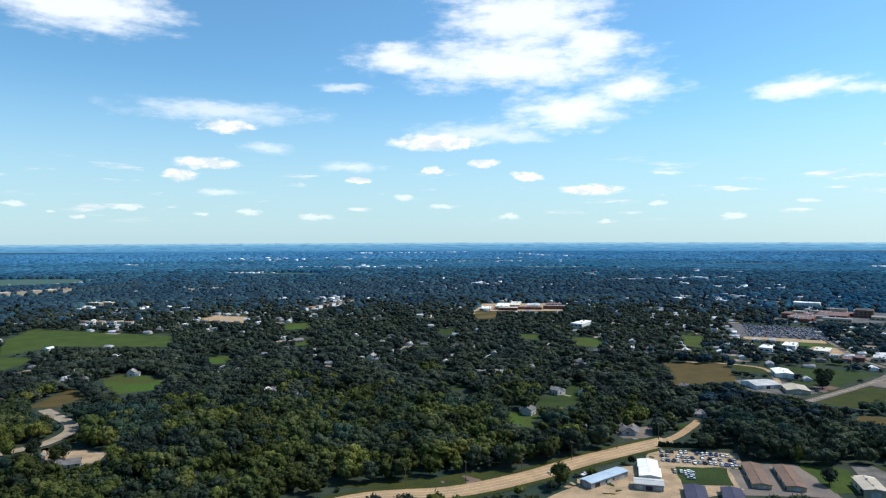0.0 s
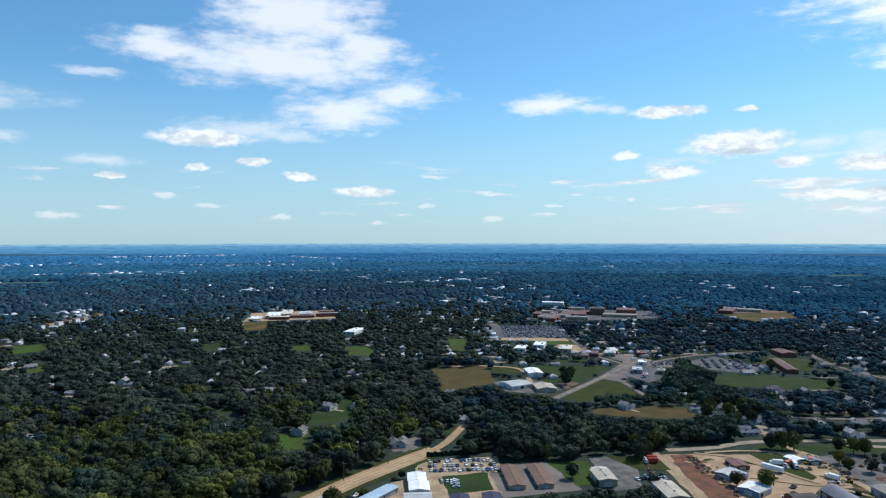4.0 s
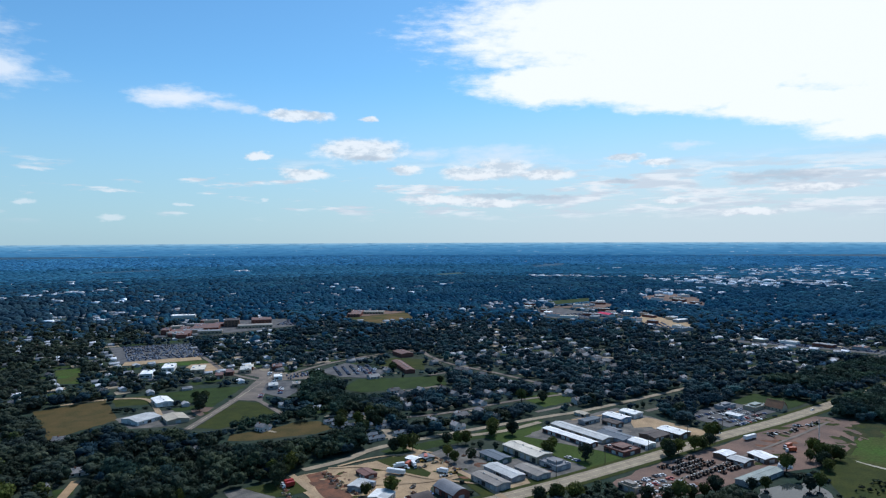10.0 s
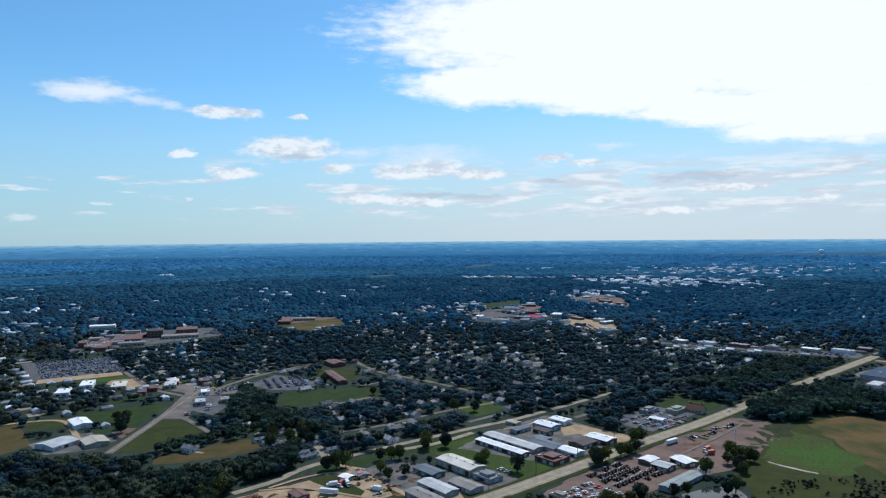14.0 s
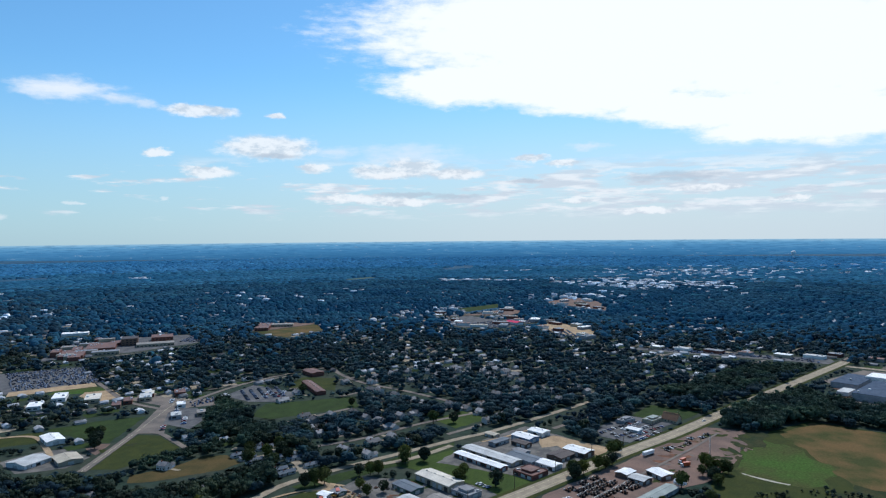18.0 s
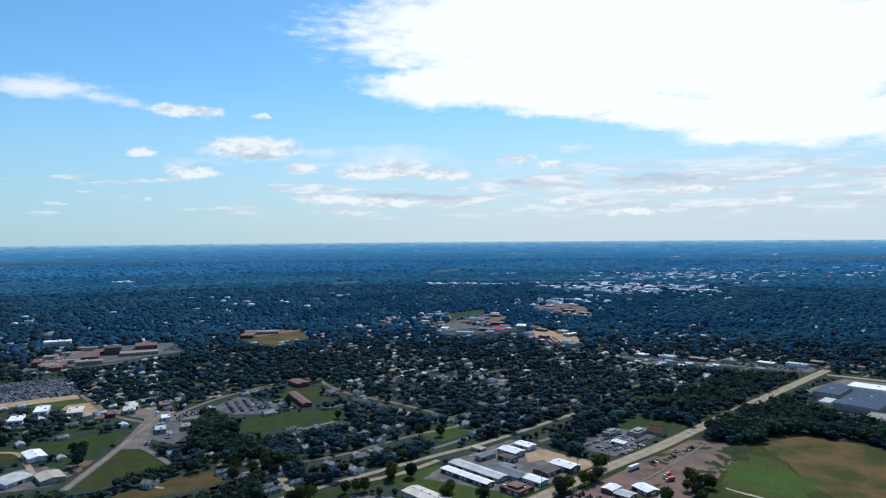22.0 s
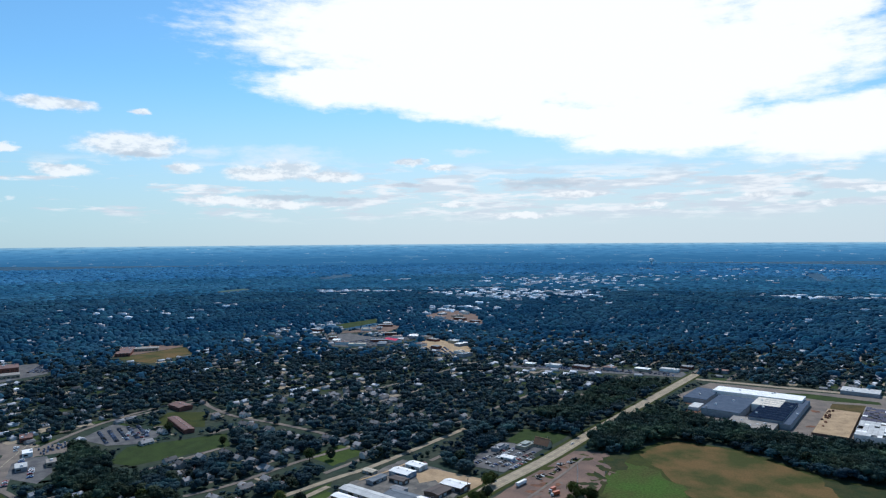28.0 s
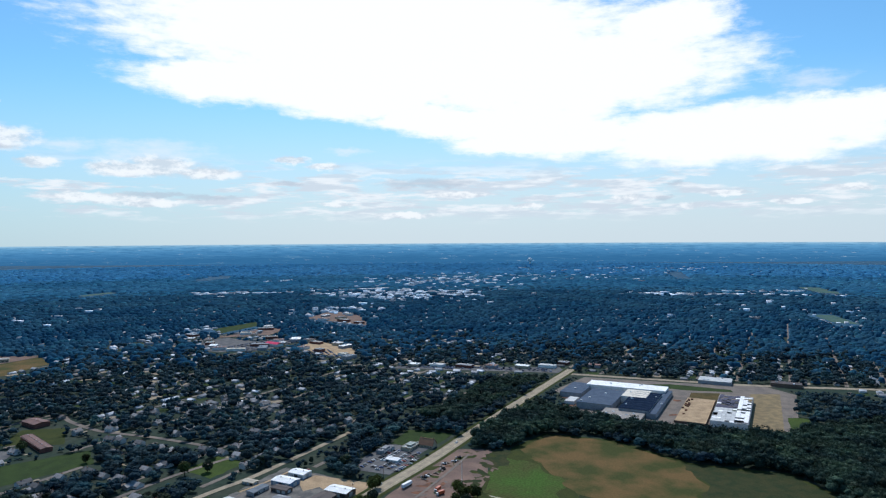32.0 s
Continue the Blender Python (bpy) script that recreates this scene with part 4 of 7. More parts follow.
def block(parent, name, x, y, L, W, angle, h, wall, roof, windows=0, units=0, base=0.0):
    """One flat-roofed wing of a large building: its walls as a part, with roof, parapet and windows as parts of it."""
    m = parent.matrix_world.inverted() @ pose(x, y, 0, 0, 0, angle)
    l, w = L / 2, W / 2
    hall = part(name, *box(-w, w, -l, l, base, h), wall, parent)
    hall.matrix_local = m
    part("roof", *box(-w - 0.15, w + 0.15, -l - 0.15, l + 0.15, h, h + 0.35, 0.1), roof, hall)
    for k in range(units):
        px, py = SHEDS.uniform(-w * 0.8, w * 0.8), SHEDS.uniform(-l * 0.85, l * 0.85)
        part("roof_unit", *box(px - 1.2, px + 1.2, py - 1.0, py + 1.0, h + 0.35, h + 1.7, 0.15), "steel" if k % 2 else "roof_white", hall)
    for fl in range(windows):
        z0 = 1.2 + fl * 3.6
        for k in range(int(L / 6)):
            py = -l + 6 * (k + 0.5)
            part("window", *box(-w - 0.06, -w, py - 1.8, py + 1.8, z0, z0 + 1.6), "glass", hall)
        for k in range(int(W / 6)):
            px = -w + 6 * (k + 0.5)
            part("window", *box(px - 1.8, px + 1.8, -l - 0.06, -l, z0, z0 + 1.6), "glass", hall)
    c, s = math.cos(radians(angle)), math.sin(radians(angle))
    clear([(x + c * a * w - s * b * l, y + s * a * w + c * b * l) for a, b in ((-1, -1), (1, -1), (1, 1), (-1, 1))], 4.0)
    return hall


shed("storage_building", 171, 363, 36.2, 10.2, -15, 3, "gable", "tan_wall", "roof_brown", "long storage building with a brown metal roof", "storage unit", bays=9)
shed("storage_building", 187, 359, 35.4, 10.3, -15, 3, "gable", "tan_wall", "roof_brown", "long storage building with a brown metal roof", "storage unit", bays=9)
shed("metal_shed", 87, 359, 31.9, 8.6, -53, 4, "gable", "grey_wall", "roof_blue", "long shed with a pale blue metal roof", "shed")
shed("metal_shed", 116, 377, 13.5, 11.6, -15, 4, "gable", "white_wall", "roof_white", "square white metal workshop", "shed")
shed("metal_shed", 113, 363, 14.2, 12.2, -15, 4, "gable", "white_wall", "roof_white", "square white metal workshop", "shed")
shed("metal_shed", 108, 349, 15.3, 9.8, 75, 4, "gable", "grey_wall", "roof_pale", "low pale grey metal workshop", "shed")
shed("storage_building", 126, 329, 35.6, 11.3, -15, 3, "gable", "tan_wall", "roof_navy", "storage building with a dark blue metal roof", "storage unit", bays=7)
shed("storage_building", 144, 327, 32.2, 10.7, -15, 3, "gable", "tan_wall", "roof_navy", "storage building with a dark blue metal roof", "storage unit", bays=7)
shed("metal_shed", 220, 342, 19.4, 11.9, -15, 5, "gable", "tan_wall", "roof_tan", "tan metal workshop with a pale roof", "shed")
shed("barn", 322, 632, 27.7, 16.6, -15, 5, "gable", "white_wall", "roof_white", "bright white barn beside fields", "barn")
shed("barn", 280, 587, 24.8, 24.5, -80, 4, "gable", "white_wall", "roof_pale", "long pale grey farm shed", "barn")
shed("barn", 300, 566, 23.7, 20.2, -15, 4, "gable", "tan_wall", "roof_tan", "low cream farm shed", "barn")
shed("warehouse", 417, 275, 38.7, 17.4, -15, 6, "gable", "tan_wall", "roof_cream", "large warehouse with a cream metal roof", "warehouse", bays=6)
shed("office_building", 409, 247, 18.5, 14.6, -15, 4, "flat", "grey_wall", "roof_grey", "low grey office block with a flat roof", "building")
shed("metal_shed", 395, 288, 23.0, 13.2, -15, 4, "gable", "green_wall", "roof_slate", "dark green metal shed", "shed")
shed("metal_shed", 373, 265, 31.0, 13.2, -15, 4, "gable", "grey_wall", "roof_pale", "long grey metal shed with a patched roof", "shed")
shed("metal_shed", 386, 251, 24.3, 13.2, -15, 4, "gable", "grey_wall", "roof_taupe", "long shed with a taupe metal roof", "shed")
shed("metal_shed", 353, 262, 27.9, 12.9, -15, 5, "gable", "grey_wall", "roof_taupe", "long shed with a weathered grey roof", "shed")
shed("metal_shed", 323, 270, 21.7, 13.8, -15, 5, "barrel", "red_wall", "roof_grey", "shed with a curved grey roof and a red brick front", "shed")
shed("metal_shed", 291, 298, 12.9, 11.8, -73, 4, "gable", "white_wall", "roof_pale", "pale blue and white workshop", "shed")
shed("metal_shed", 354, 331, 9.1, 8.4, 3, 3, "gable", "green_wall", "roof_white", "small white roofed shed in a sandy yard", "shed")
shed("metal_shed", 363, 326, 9.1, 9.1, -15, 3, "gable", "green_wall", "roof_grey", "small grey roofed shed in a sandy yard", "shed")
shed("metal_shed", 472, 271, 54.5, 9.7, -15, 4, "gable", "red_wall", "roof_white", "very long narrow shed with a white roof", "shed", bays=10)
shed("metal_shed", 489, 270, 59.7, 13.8, -15, 4, "gable", "tan_wall", "roof_pale", "very long shed with a pale grey roof", "shed", bays=10)
shed("metal_shed", 496, 243, 29.5, 16.4, -15, 4, "gable", "grey_wall", "roof_slate", "long shed with a slate blue roof", "shed")
shed("metal_shed", 492, 220, 19.5, 12.6, -15, 4, "gable", "white_wall", "roof_white", "white roofed workshop beside a road", "shed")
shed("office_building", 469, 225, 20.3, 20.5, -15, 4, "flat", "red_wall", "roof_brick", "red brick office with a stepped flat roof", "building")
shed("warehouse", 546, 266, 22.0, 15.0, -15, 5, "gable", "blue_wall", "roof_white", "white roofed warehouse with blue walls", "warehouse")
shed("warehouse", 567, 262, 18.0, 13.0, -15, 5, "gable", "white_wall", "roof_white", "white metal warehouse beside a sand yard", "warehouse")
shed("metal_shed", 517, 220, 19.4, 16.7, 75, 4, "gable", "brown_wall", "roof_dark", "low shed with a dark brown roof", "shed")
shed("warehouse", 534, 211, 23.1, 15.6, -15, 5, "gable", "brown_wall", "roof_white", "warehouse with a bright white roof and dark walls", "warehouse", bays=4)
shed("metal_shed", 504, 162, 13.5, 11.2, 75, 4, "gable", "brown_wall", "roof_white", "brown shop with a bright white metal roof", "shed")
shed("metal_shed", 497, 149, 13.7, 13.1, -15, 4, "gable", "brown_wall", "roof_pale", "brown shop with a pale grey metal roof", "shed")
shed("metal_shed", 516, 139, 17.3, 13.7, -32, 4, "gable", "brown_wall", "roof_white", "brown shed with a bright white roof", "shed")
shed("metal_shed", 473, 130, 43.8, 10.8, 75, 4, "gable", "grey_wall", "roof_sage", "long shed with a grey green roof beside a pond", "shed")
shed("office_building", 402, 188, 14.3, 9.2, -15, 4, "flat", "tan_wall", "roof_taupe", "low flat roofed building behind trees", "building")
shed("metal_shed", 294, 322, 13.4, 12.0, -73, 4, "gable", "grey_wall", "roof_pale", "grey metal workshop in a dusty yard", "shed")
shed("metal_shed", 290, 299, 14.4, 12.8, -68, 4, "gable", "blue_wall", "roof_white", "pale blue and white workshop behind a tree", "shed")
shed("metal_shed", 313, 336, 13.7, 10.2, -15, 3, "gable", "red_wall", "roof_brick", "low shed with a rusty red roof", "shed")
shed("metal_shed", 301, 277, 13.8, 11.6, 75, 4, "barrel", "red_wall", "roof_dark", "small shed with a dark curved roof", "shed")
shed("metal_shed", 242, 310, 25.1, 13.0, -15, 5, "gable", "tan_wall", "roof_tan", "long tan metal warehouse", "shed")
shed("metal_shed", 223, 347, 17.4, 10.0, -15, 4, "gable", "tan_wall", "roof_cream", "cream roofed workshop beside a grass plot", "shed")
shed("apartment_building", 598, 572, 70, 12.5, -31, 5, "gable", "red_wall", "roof_brick", "long brick flats with a dull red roof", "building", bays=0, storeys=2)
shed("apartment_building", 662, 633, 31.3, 19.4, -21, 6, "gable", "red_wall", "roof_brick", "brick flats with a dull red roof", "building", bays=0, storeys=2)
shed("church", 672, 168, 17, 11, -15, 4, "steep", "tan_wall", "roof_rust", "hall with a steep rust brown roof", "church", bays=0)
shed("church_hall", 664, 184, 22, 13, 75, 4, "flat", "tan_wall", "roof_sage", "low hall with a grey green flat roof", "building", bays=0)
shed("metal_shed", 530, 262, 17, 9.5, -15, 4, "gable", "brown_wall", "roof_dark", "dark roofed workshop between long sheds", "shed")
shed("metal_shed", 524, 281, 20, 8.5, 75, 4, "gable", "grey_wall", "roof_slate", "low slate roofed workshop in a gravel yard", "shed")
shed("metal_shed", 541, 297, 13, 8, -15, 3, "gable", "tan_wall", "roof_tan", "small tan workshop beside a lane", "shed")
shed("metal_shed", 509, 252, 14, 9, -15, 4, "gable", "grey_wall", "roof_grey", "small grey workshop behind long sheds", "shed")
shed("store_building", 648, 206, 20, 11, 75, 4, "flat", "grey_wall", "roof_grey", "low grey garage in a crowded car lot", "building")
shed("store_building", 622, 190, 14, 9, -15, 3, "gable", "white_wall", "roof_white", "small white garage in a crowded car lot", "building")

# the large plant by the cross road
plant = thing("factory", 890, -40, -15, "large low factory with blue, navy and white roofs", "factory")
block(plant, "hall", 947, 20, 66, 29, 75, 6.5, "grey_wall", "roof_steel", units=2)
block(plant, "hall", 894, -12, 83, 44, 75, 8.0, "grey_wall", "roof_steel", units=3)
block(plant, "hall", 961, -48, 30, 106, 75, 9.0, "white_wall", "roof_white", units=3)
block(plant, "hall", 914, -57, 42, 31, 75, 8.8, "white_wall", "roof_cream", units=1)
navy = block(plant, "hall", 878, -60, 96, 36, 75, 8.4, "grey_wall", "roof_deep", units=4)
for k in range(9):
    part("roof_ridge", *box(-18, 18, -46 + 11 * k, -45.2 + 11 * k, 8.7, 9.3, 0.2), "roof_steel", navy)
block(plant, "loading_wing", 888, -84, 133, 11, 75, 6.0, "grey_wall", "roof_steel", units=2)
low_wing = block(plant, "office_wing", 822, -34, 44, 49, 75, 5.0, "tan_wall", "roof_taupe", windows=1)
for k in range(9):
    px, py = -18 + 6 * (k % 7), -14 + 9 * (k % 4)
    part("skylight", *box(px - 1.6, px + 1.6, py - 0.7, py + 0.7, 5.35, 6.1, 0.2), "roof_white", low_wing)
block(plant, "annex", 889, 26, 26, 12, 75, 4.0, "white_wall", "roof_pale")
slab_base = thing("concrete_platform", 868, -124, 75, "raised tan concrete floor of a demolished hall", "platform")
part("deck", *box(-17, 17, -62, 62, 0, 2.6), "sand", slab_base)
part("rim", *box(-17.4, -17, -62.4, 62.4, 0, 3.0), "brown_wall", slab_base)
part("rim", *box(-17.4, 17.4, 62, 62.4, 0, 3.0), "brown_wall", slab_base)
for k in range(16):
    q = SHEDS.uniform(10, 16), SHEDS.uniform(-58, 58)
    part("rubble", *box(q[0] - 1.5, q[0] + 1.5, q[1] - 2, q[1] + 2, 2.6, 2.6 + SHEDS.uniform(0.6, 2.0), 0.6), "red_earth", slab_base)
# the half-stripped hall: a frame whose roof has lost many panels
ruin = thing("stripped_hall", 866, -166, 75, "half demolished hall with open bays in a white roof", "factory")
part("floor_slab", *box(-20, 20, -70, 70, 0, 0.4), "asphalt", ruin)
part("side_wall", *box(-20, -19.6, -70, 70, 0.4, 7), "grey_wall", ruin)
part("side_wall", *box(19.6, 20, -70, 70, 0.4, 7), "grey_wall", ruin)
part("end_wall", *box(-19.6, 19.6, 69.6, 70, 0.4, 7), "white_wall", ruin)
for i in range(7):
    for s in (-19, -6.5, 6.5, 19):
        part("column", *box(s - 0.3, s + 0.3, -66 + 22 * i - 0.3, -66 + 22 * i + 0.3, 0.4, 6.9), "steel", ruin)
    part("roof_beam", *box(-19.6, 19.6, -66 + 22 * i - 0.25, -66 + 22 * i + 0.25, 6.6, 7.1), "steel", ruin)
pan = mesh_object("roof_panel", *box(-2.35, 2.35, -3.3, 3.3, 7.1, 7.35), M["roof_taupe"], ruin)
pan.location = (-17, -66.5, 0)
rp = random.Random(5)
panels = [pan.data]
for key in ("roof_white", "roof_navy", "roof_pale"):
    panels.append(pan.data.copy())
    panels[-1].materials[0] = M[key]
for i in range(8):
    for j in range(21):
        white, far_half = i < 3, j < 11
        if (i or j) and rp.random() < (0.74 if white else 0.70 if far_half else 0.93):
            pick = 1 if white or rp.random() < 0.06 else 2 if far_half else 3
            o = new("roof_panel", panels[pick])
            o.parent, o.location = ruin, (-17 + 4.85 * i, -66.5 + 6.65 * j, 0)
clear([(800, -150), (940, -190), (930, -215), (790, -180)], 4)
far_shop = thing("roadside_store", 1045, -178, 75, "long store with a blue and white roof", "store")
block(far_shop, "hall", 1045, -178, 30, 45, 75, 5, "grey_wall", "roof_pale", units=3)
far_shop = thing("roadside_store", 1037, -272, 75, "long dark roofed store beside a road", "store")
block(far_shop, "hall", 1037, -272, 18, 40, 75, 5, "brown_wall", "roof_dark", units=2)
for k, (q, a) in enumerate((((1090, 290), 0), ((1093, 250), 0), ((1096, 205), 0), ((1100, 160), 0), ((1107, 110), 0), ((1118, 70), 0), ((1150, 45), 0), ((1135, -5), 0))):
    st = thing("roadside_store", *q, -15, "small flat roofed store beside a main road", "store", "stores along the road")
    block(st, "hall", *q, 18 + 5 * (k % 3), 14, -15, 4.5, ("tan_wall", "white_wall", "red_wall", "grey_wall")[k % 4], ("roof_white", "roof_pale", "roof_grey", "roof_brick")[k % 4], units=2)

# the hospital and schools further off
hosp = thing("hospital", 640, 1060, -35, "brick hospital of several wings with a tall dark block", "hospital")
block(hosp, "wing", 575, 1062, 62, 34, -35, 5, "red_wall", "roof_brick", windows=1, units=4)
block(hosp, "wing", 640, 1092, 64, 44, -35, 5.2, "red_wall", "roof_brick", windows=1, units=4)
block(hosp, "tower", 690, 1090, 34, 26, -35, 12, "brown_wall", "roof_dark", windows=3, units=3)
block(hosp, "wing", 745, 1078, 40, 36, -35, 9, "red_wall", "roof_brick", windows=2, units=3)
block(hosp, "entrance_wing", 612, 1034, 40, 18, 55, 5, "tan_wall", "roof_grey", windows=1, units=2)
block(hosp, "parking_deck", 705, 1040, 60, 24, 55, 5, "tan_wall", "roof_taupe", windows=1)
for k in range(12):
    q = Vector((560, 1030)) + Vector((0.82, 0.57)) * (18 * k % 190) + Vector((-0.57, 0.82)) * (23 * k % 61)
    block(hosp, "low_wing", q.x, q.y, rp.uniform(16, 34), rp.uniform(10, 18), -35 + 90 * (k % 2), rp.uniform(4, 8), ("red_wall", "tan_wall")[k % 2], ("roof_brick", "roof_taupe", "roof_brick", "roof_grey")[k % 4], units=2)
clinic = thing("clinic", 705, 1290, -35, "low clinic with a bright white roof", "clinic")
block(clinic, "hall", 705, 1290, 46, 24, 55, 4.5, "white_wall", "roof_white", units=4)
school = thing("school", 143, 1222, -10, "long low school with white and red roofs", "school")
for k, (x, y, L, W, wall, roof) in enumerate(((78, 1215, 40, 18, "tan_wall", "roof_white"), (118, 1208, 34, 14, "red_wall", "roof_cream"), (112, 1245, 60, 24, "tan_wall", "roof_white"), (158, 1225, 46, 20, "red_wall", "roof_brick"),
                                               (170, 1258, 44, 24, "tan_wall", "roof_pale"), (205, 1228, 40, 16, "red_wall", "roof_taupe"), (140, 1290, 70, 20, "tan_wall", "roof_cream"), (212, 1275, 30, 22, "red_wall", "roof_brick"))):
    block(school, "wing", x, y, L, W, 80 if k % 2 else -10, 4.2 + (k % 3), wall, roof, windows=1, units=3)
hall = thing("school", 963, 1037, -50, "large brick school with dull red roofs", "school")
block(hall, "wing", 950, 1040, 80, 26, -50, 5.5, "red_wall", "roof_brick", windows=2, units=4)
block(hall, "wing", 985, 1035, 60, 22, 40, 5, "tan_wall", "roof_taupe", windows=1, units=4)
for k, (x, y, L, W, roof, wall) in enumerate(((376, 772, 24, 14, "roof_white", "white_wall"), (412, 790, 30, 14, "roof_white", "white_wall"), (429, 752, 30, 16, "roof_cream", "tan_wall"),
                                              (463, 704, 22, 13, "roof_pale", "tan_wall"), (209, 1000, 46, 18, "roof_white", "white_wall"), (498, 690, 20, 12, "roof_brick", "red_wall"))):
    s = thing("store", x, y, -35, "low store with a %s roof among trees" % roof.split("_")[1], "store", "stores round a crossing")
    block(s, "hall", x, y, L, W, -35, 4.5, wall, roof, windows=1, units=2)
# flats and terraces beyond the crop field
for k in range(5):
    x, y = -1004 + 19 * k, 1522 + 29 * k
    flats = thing("apartment_building", x, y, 60, "tan three storey apartment block with a pale roof", "building", "apartment blocks")
    block(flats, "hall", x, y, 22, 14, -30, 9.5, "tan_wall", ("roof_cream", "roof_brick", "roof_tan")[k % 3], windows=3, units=1)
for k in range(8):
    x, y = -252 + 9 * k, 1208 + 21 * k
    terrace = thing("terraced_house", x, y, -22, "pale terraced house with a dull red roof", "house", "terraced houses")
    block(terrace, "hall", x, y, 13, 10, -22, 5.5, ("white_wall", "tan_wall")[k % 2], ("roof_brick", "roof_rust", "roof_taupe")[k % 3], windows=1)
for k in range(6):
    x, y = -556 + 15 * k, 1026 - 4 * (k % 3)
    villa = thing("field_house", x, y, 20, "tan house at the edge of a crop field", "house", "houses by the crop field")
    block(villa, "hall", x, y, 12, 9, 20 + 70 * (k % 2), 5, ("tan_wall", "white_wall")[k % 2], ("roof_brick", "roof_tan", "roof_rust")[k % 3], windows=1)
for k, (x, y) in enumerate(((-690, 1322), (-668, 1330), (-640, 1672), (-610, 1690), (-580, 1708))):
    low = thing("low_building", x, y, -20, "long low tan building among trees", "building", "low buildings among trees")
    block(low, "hall", x, y, 30, 12, 70, 5, "tan_wall", ("roof_tan", "roof_cream")[k % 2], windows=1, units=1)
for k, (x, y, L, W, roof, wall) in enumerate(((463, 640, 14, 9, "roof_white", "white_wall"), (432, 606, 16, 10, "roof_pale", "grey_wall"), (452, 592, 14, 9, "roof_taupe", "tan_wall"), (476, 716, 18, 10, "roof_cream", "red_wall"), (444, 708, 20, 9, "roof_brick", "red_wall"), (425, 700, 18, 9, "roof_brick", "brown_wall"))):
    s = thing("store", x, y, -35, "low store with a %s roof beside a junction" % roof.split("_")[1], "store", "stores round a crossing")
    block(s, "hall", x, y, L, W, -35, 4, wall, roof, windows=1, units=1)
# shopping centre, half a mile further
SHOPS = [(1330, 860, 0.36), (1290, 830, 0), (1185, 705, 0), (1200, 735, 0), (1235, 760, 0), (1270, 780, 0), (1178, 668, 0), (1200, 630, 0), (1240, 645, 0), (1262, 612, 0), (1290, 640, 0), (1310, 610, 0), (1330, 680, 0), (1350, 720, 0), (1385, 755, 0), (1420, 745, 0), (1460, 745, 0), (1500, 760, 0),
         (1225, 545, 1), (1245, 470, 1), (1290, 545, 1), (1310, 570, 1), (1165, 440, 1), (1140, 418, 1), (1200, 500, 1), (1275, 500, 1), (1660, 690, 1), (1742, 710, 1), (1640, 620, 1), (1700, 650, 1), (1780, 660, 1), (1850, 730, 1), (1610, 570, 1)]
for k, (x, y, turn) in enumerate(SHOPS):
    q = Vector((x + rp.uniform(-6, 6), y + rp.uniform(-6, 6)))
    roof = ("roof_grey", "roof_pale", "roof_brick", "roof_white", "roof_taupe", "roof_dark", "roof_tan", "roof_slate")[k % 8]
    s = thing("shop_building", q.x, q.y, -22, "flat roofed shop with a %s roof far off" % roof.split("_")[1], "store", "shops of a shopping centre")
    block(s, "hall", q.x, q.y, rp.uniform(16, 38), rp.uniform(11, 20), (-22 if turn else 20) + 90 * (k % 2), rp.uniform(4, 6), ("red_wall", "tan_wall", "white_wall", "grey_wall")[k % 4], roof, units=3)
M["awning_red"] = material("awning_red", (0.62, 0.05, 0.12), None, 3, 0.5, 0.6, bump=0.1)
tent = thing("store_canopy", 1247, 622, -22, "bright red roofed store", "store")
part("roof", *extrude_profile([(-9, 5), (0, 8), (9, 5)], -18, 18, 0.3), "awning_red", tent)
part("wall", *box(-8.5, 8.5, -17.5, 17.5, 0, 5), "white_wall", tent)


# ---- vehicles ----
def cylinder(r, x0, x1, y, z, n=10):
    vs = [(x, y + r * math.cos(2 * math.pi * i / n), z + r * math.sin(2 * math.pi * i / n)) for x in (x0, x1) for i in range(n)]
    return vs, [tuple(range(n)), tuple(range(2 * n - 1, n - 1, -1))] + [(i, n + i, n + (i + 1) % n, (i + 1) % n) for i in range(n)]


M["tyre"] = material("tyre", (0.02, 0.02, 0.02), None, 1, 0.2, 0.9, bump=0)
PAINT = {}
for key, c in (("white", (0.78, 0.78, 0.76)), ("silver", (0.42, 0.43, 0.44)), ("black", (0.025, 0.025, 0.03)), ("red", (0.35, 0.03, 0.025)), ("blue", (0.05, 0.10, 0.25)), ("orange", (0.50, 0.10, 0.035)), ("yellow", (0.42, 0.24, 0.04)), ("rust", (0.17, 0.065, 0.03)), ("brown", (0.09, 0.05, 0.03))):
    PAINT[key] = material("paint_" + key, c, [x * 0.9 for x in c], 3, 0.5, 0.3, bump=0, spec=0.5)


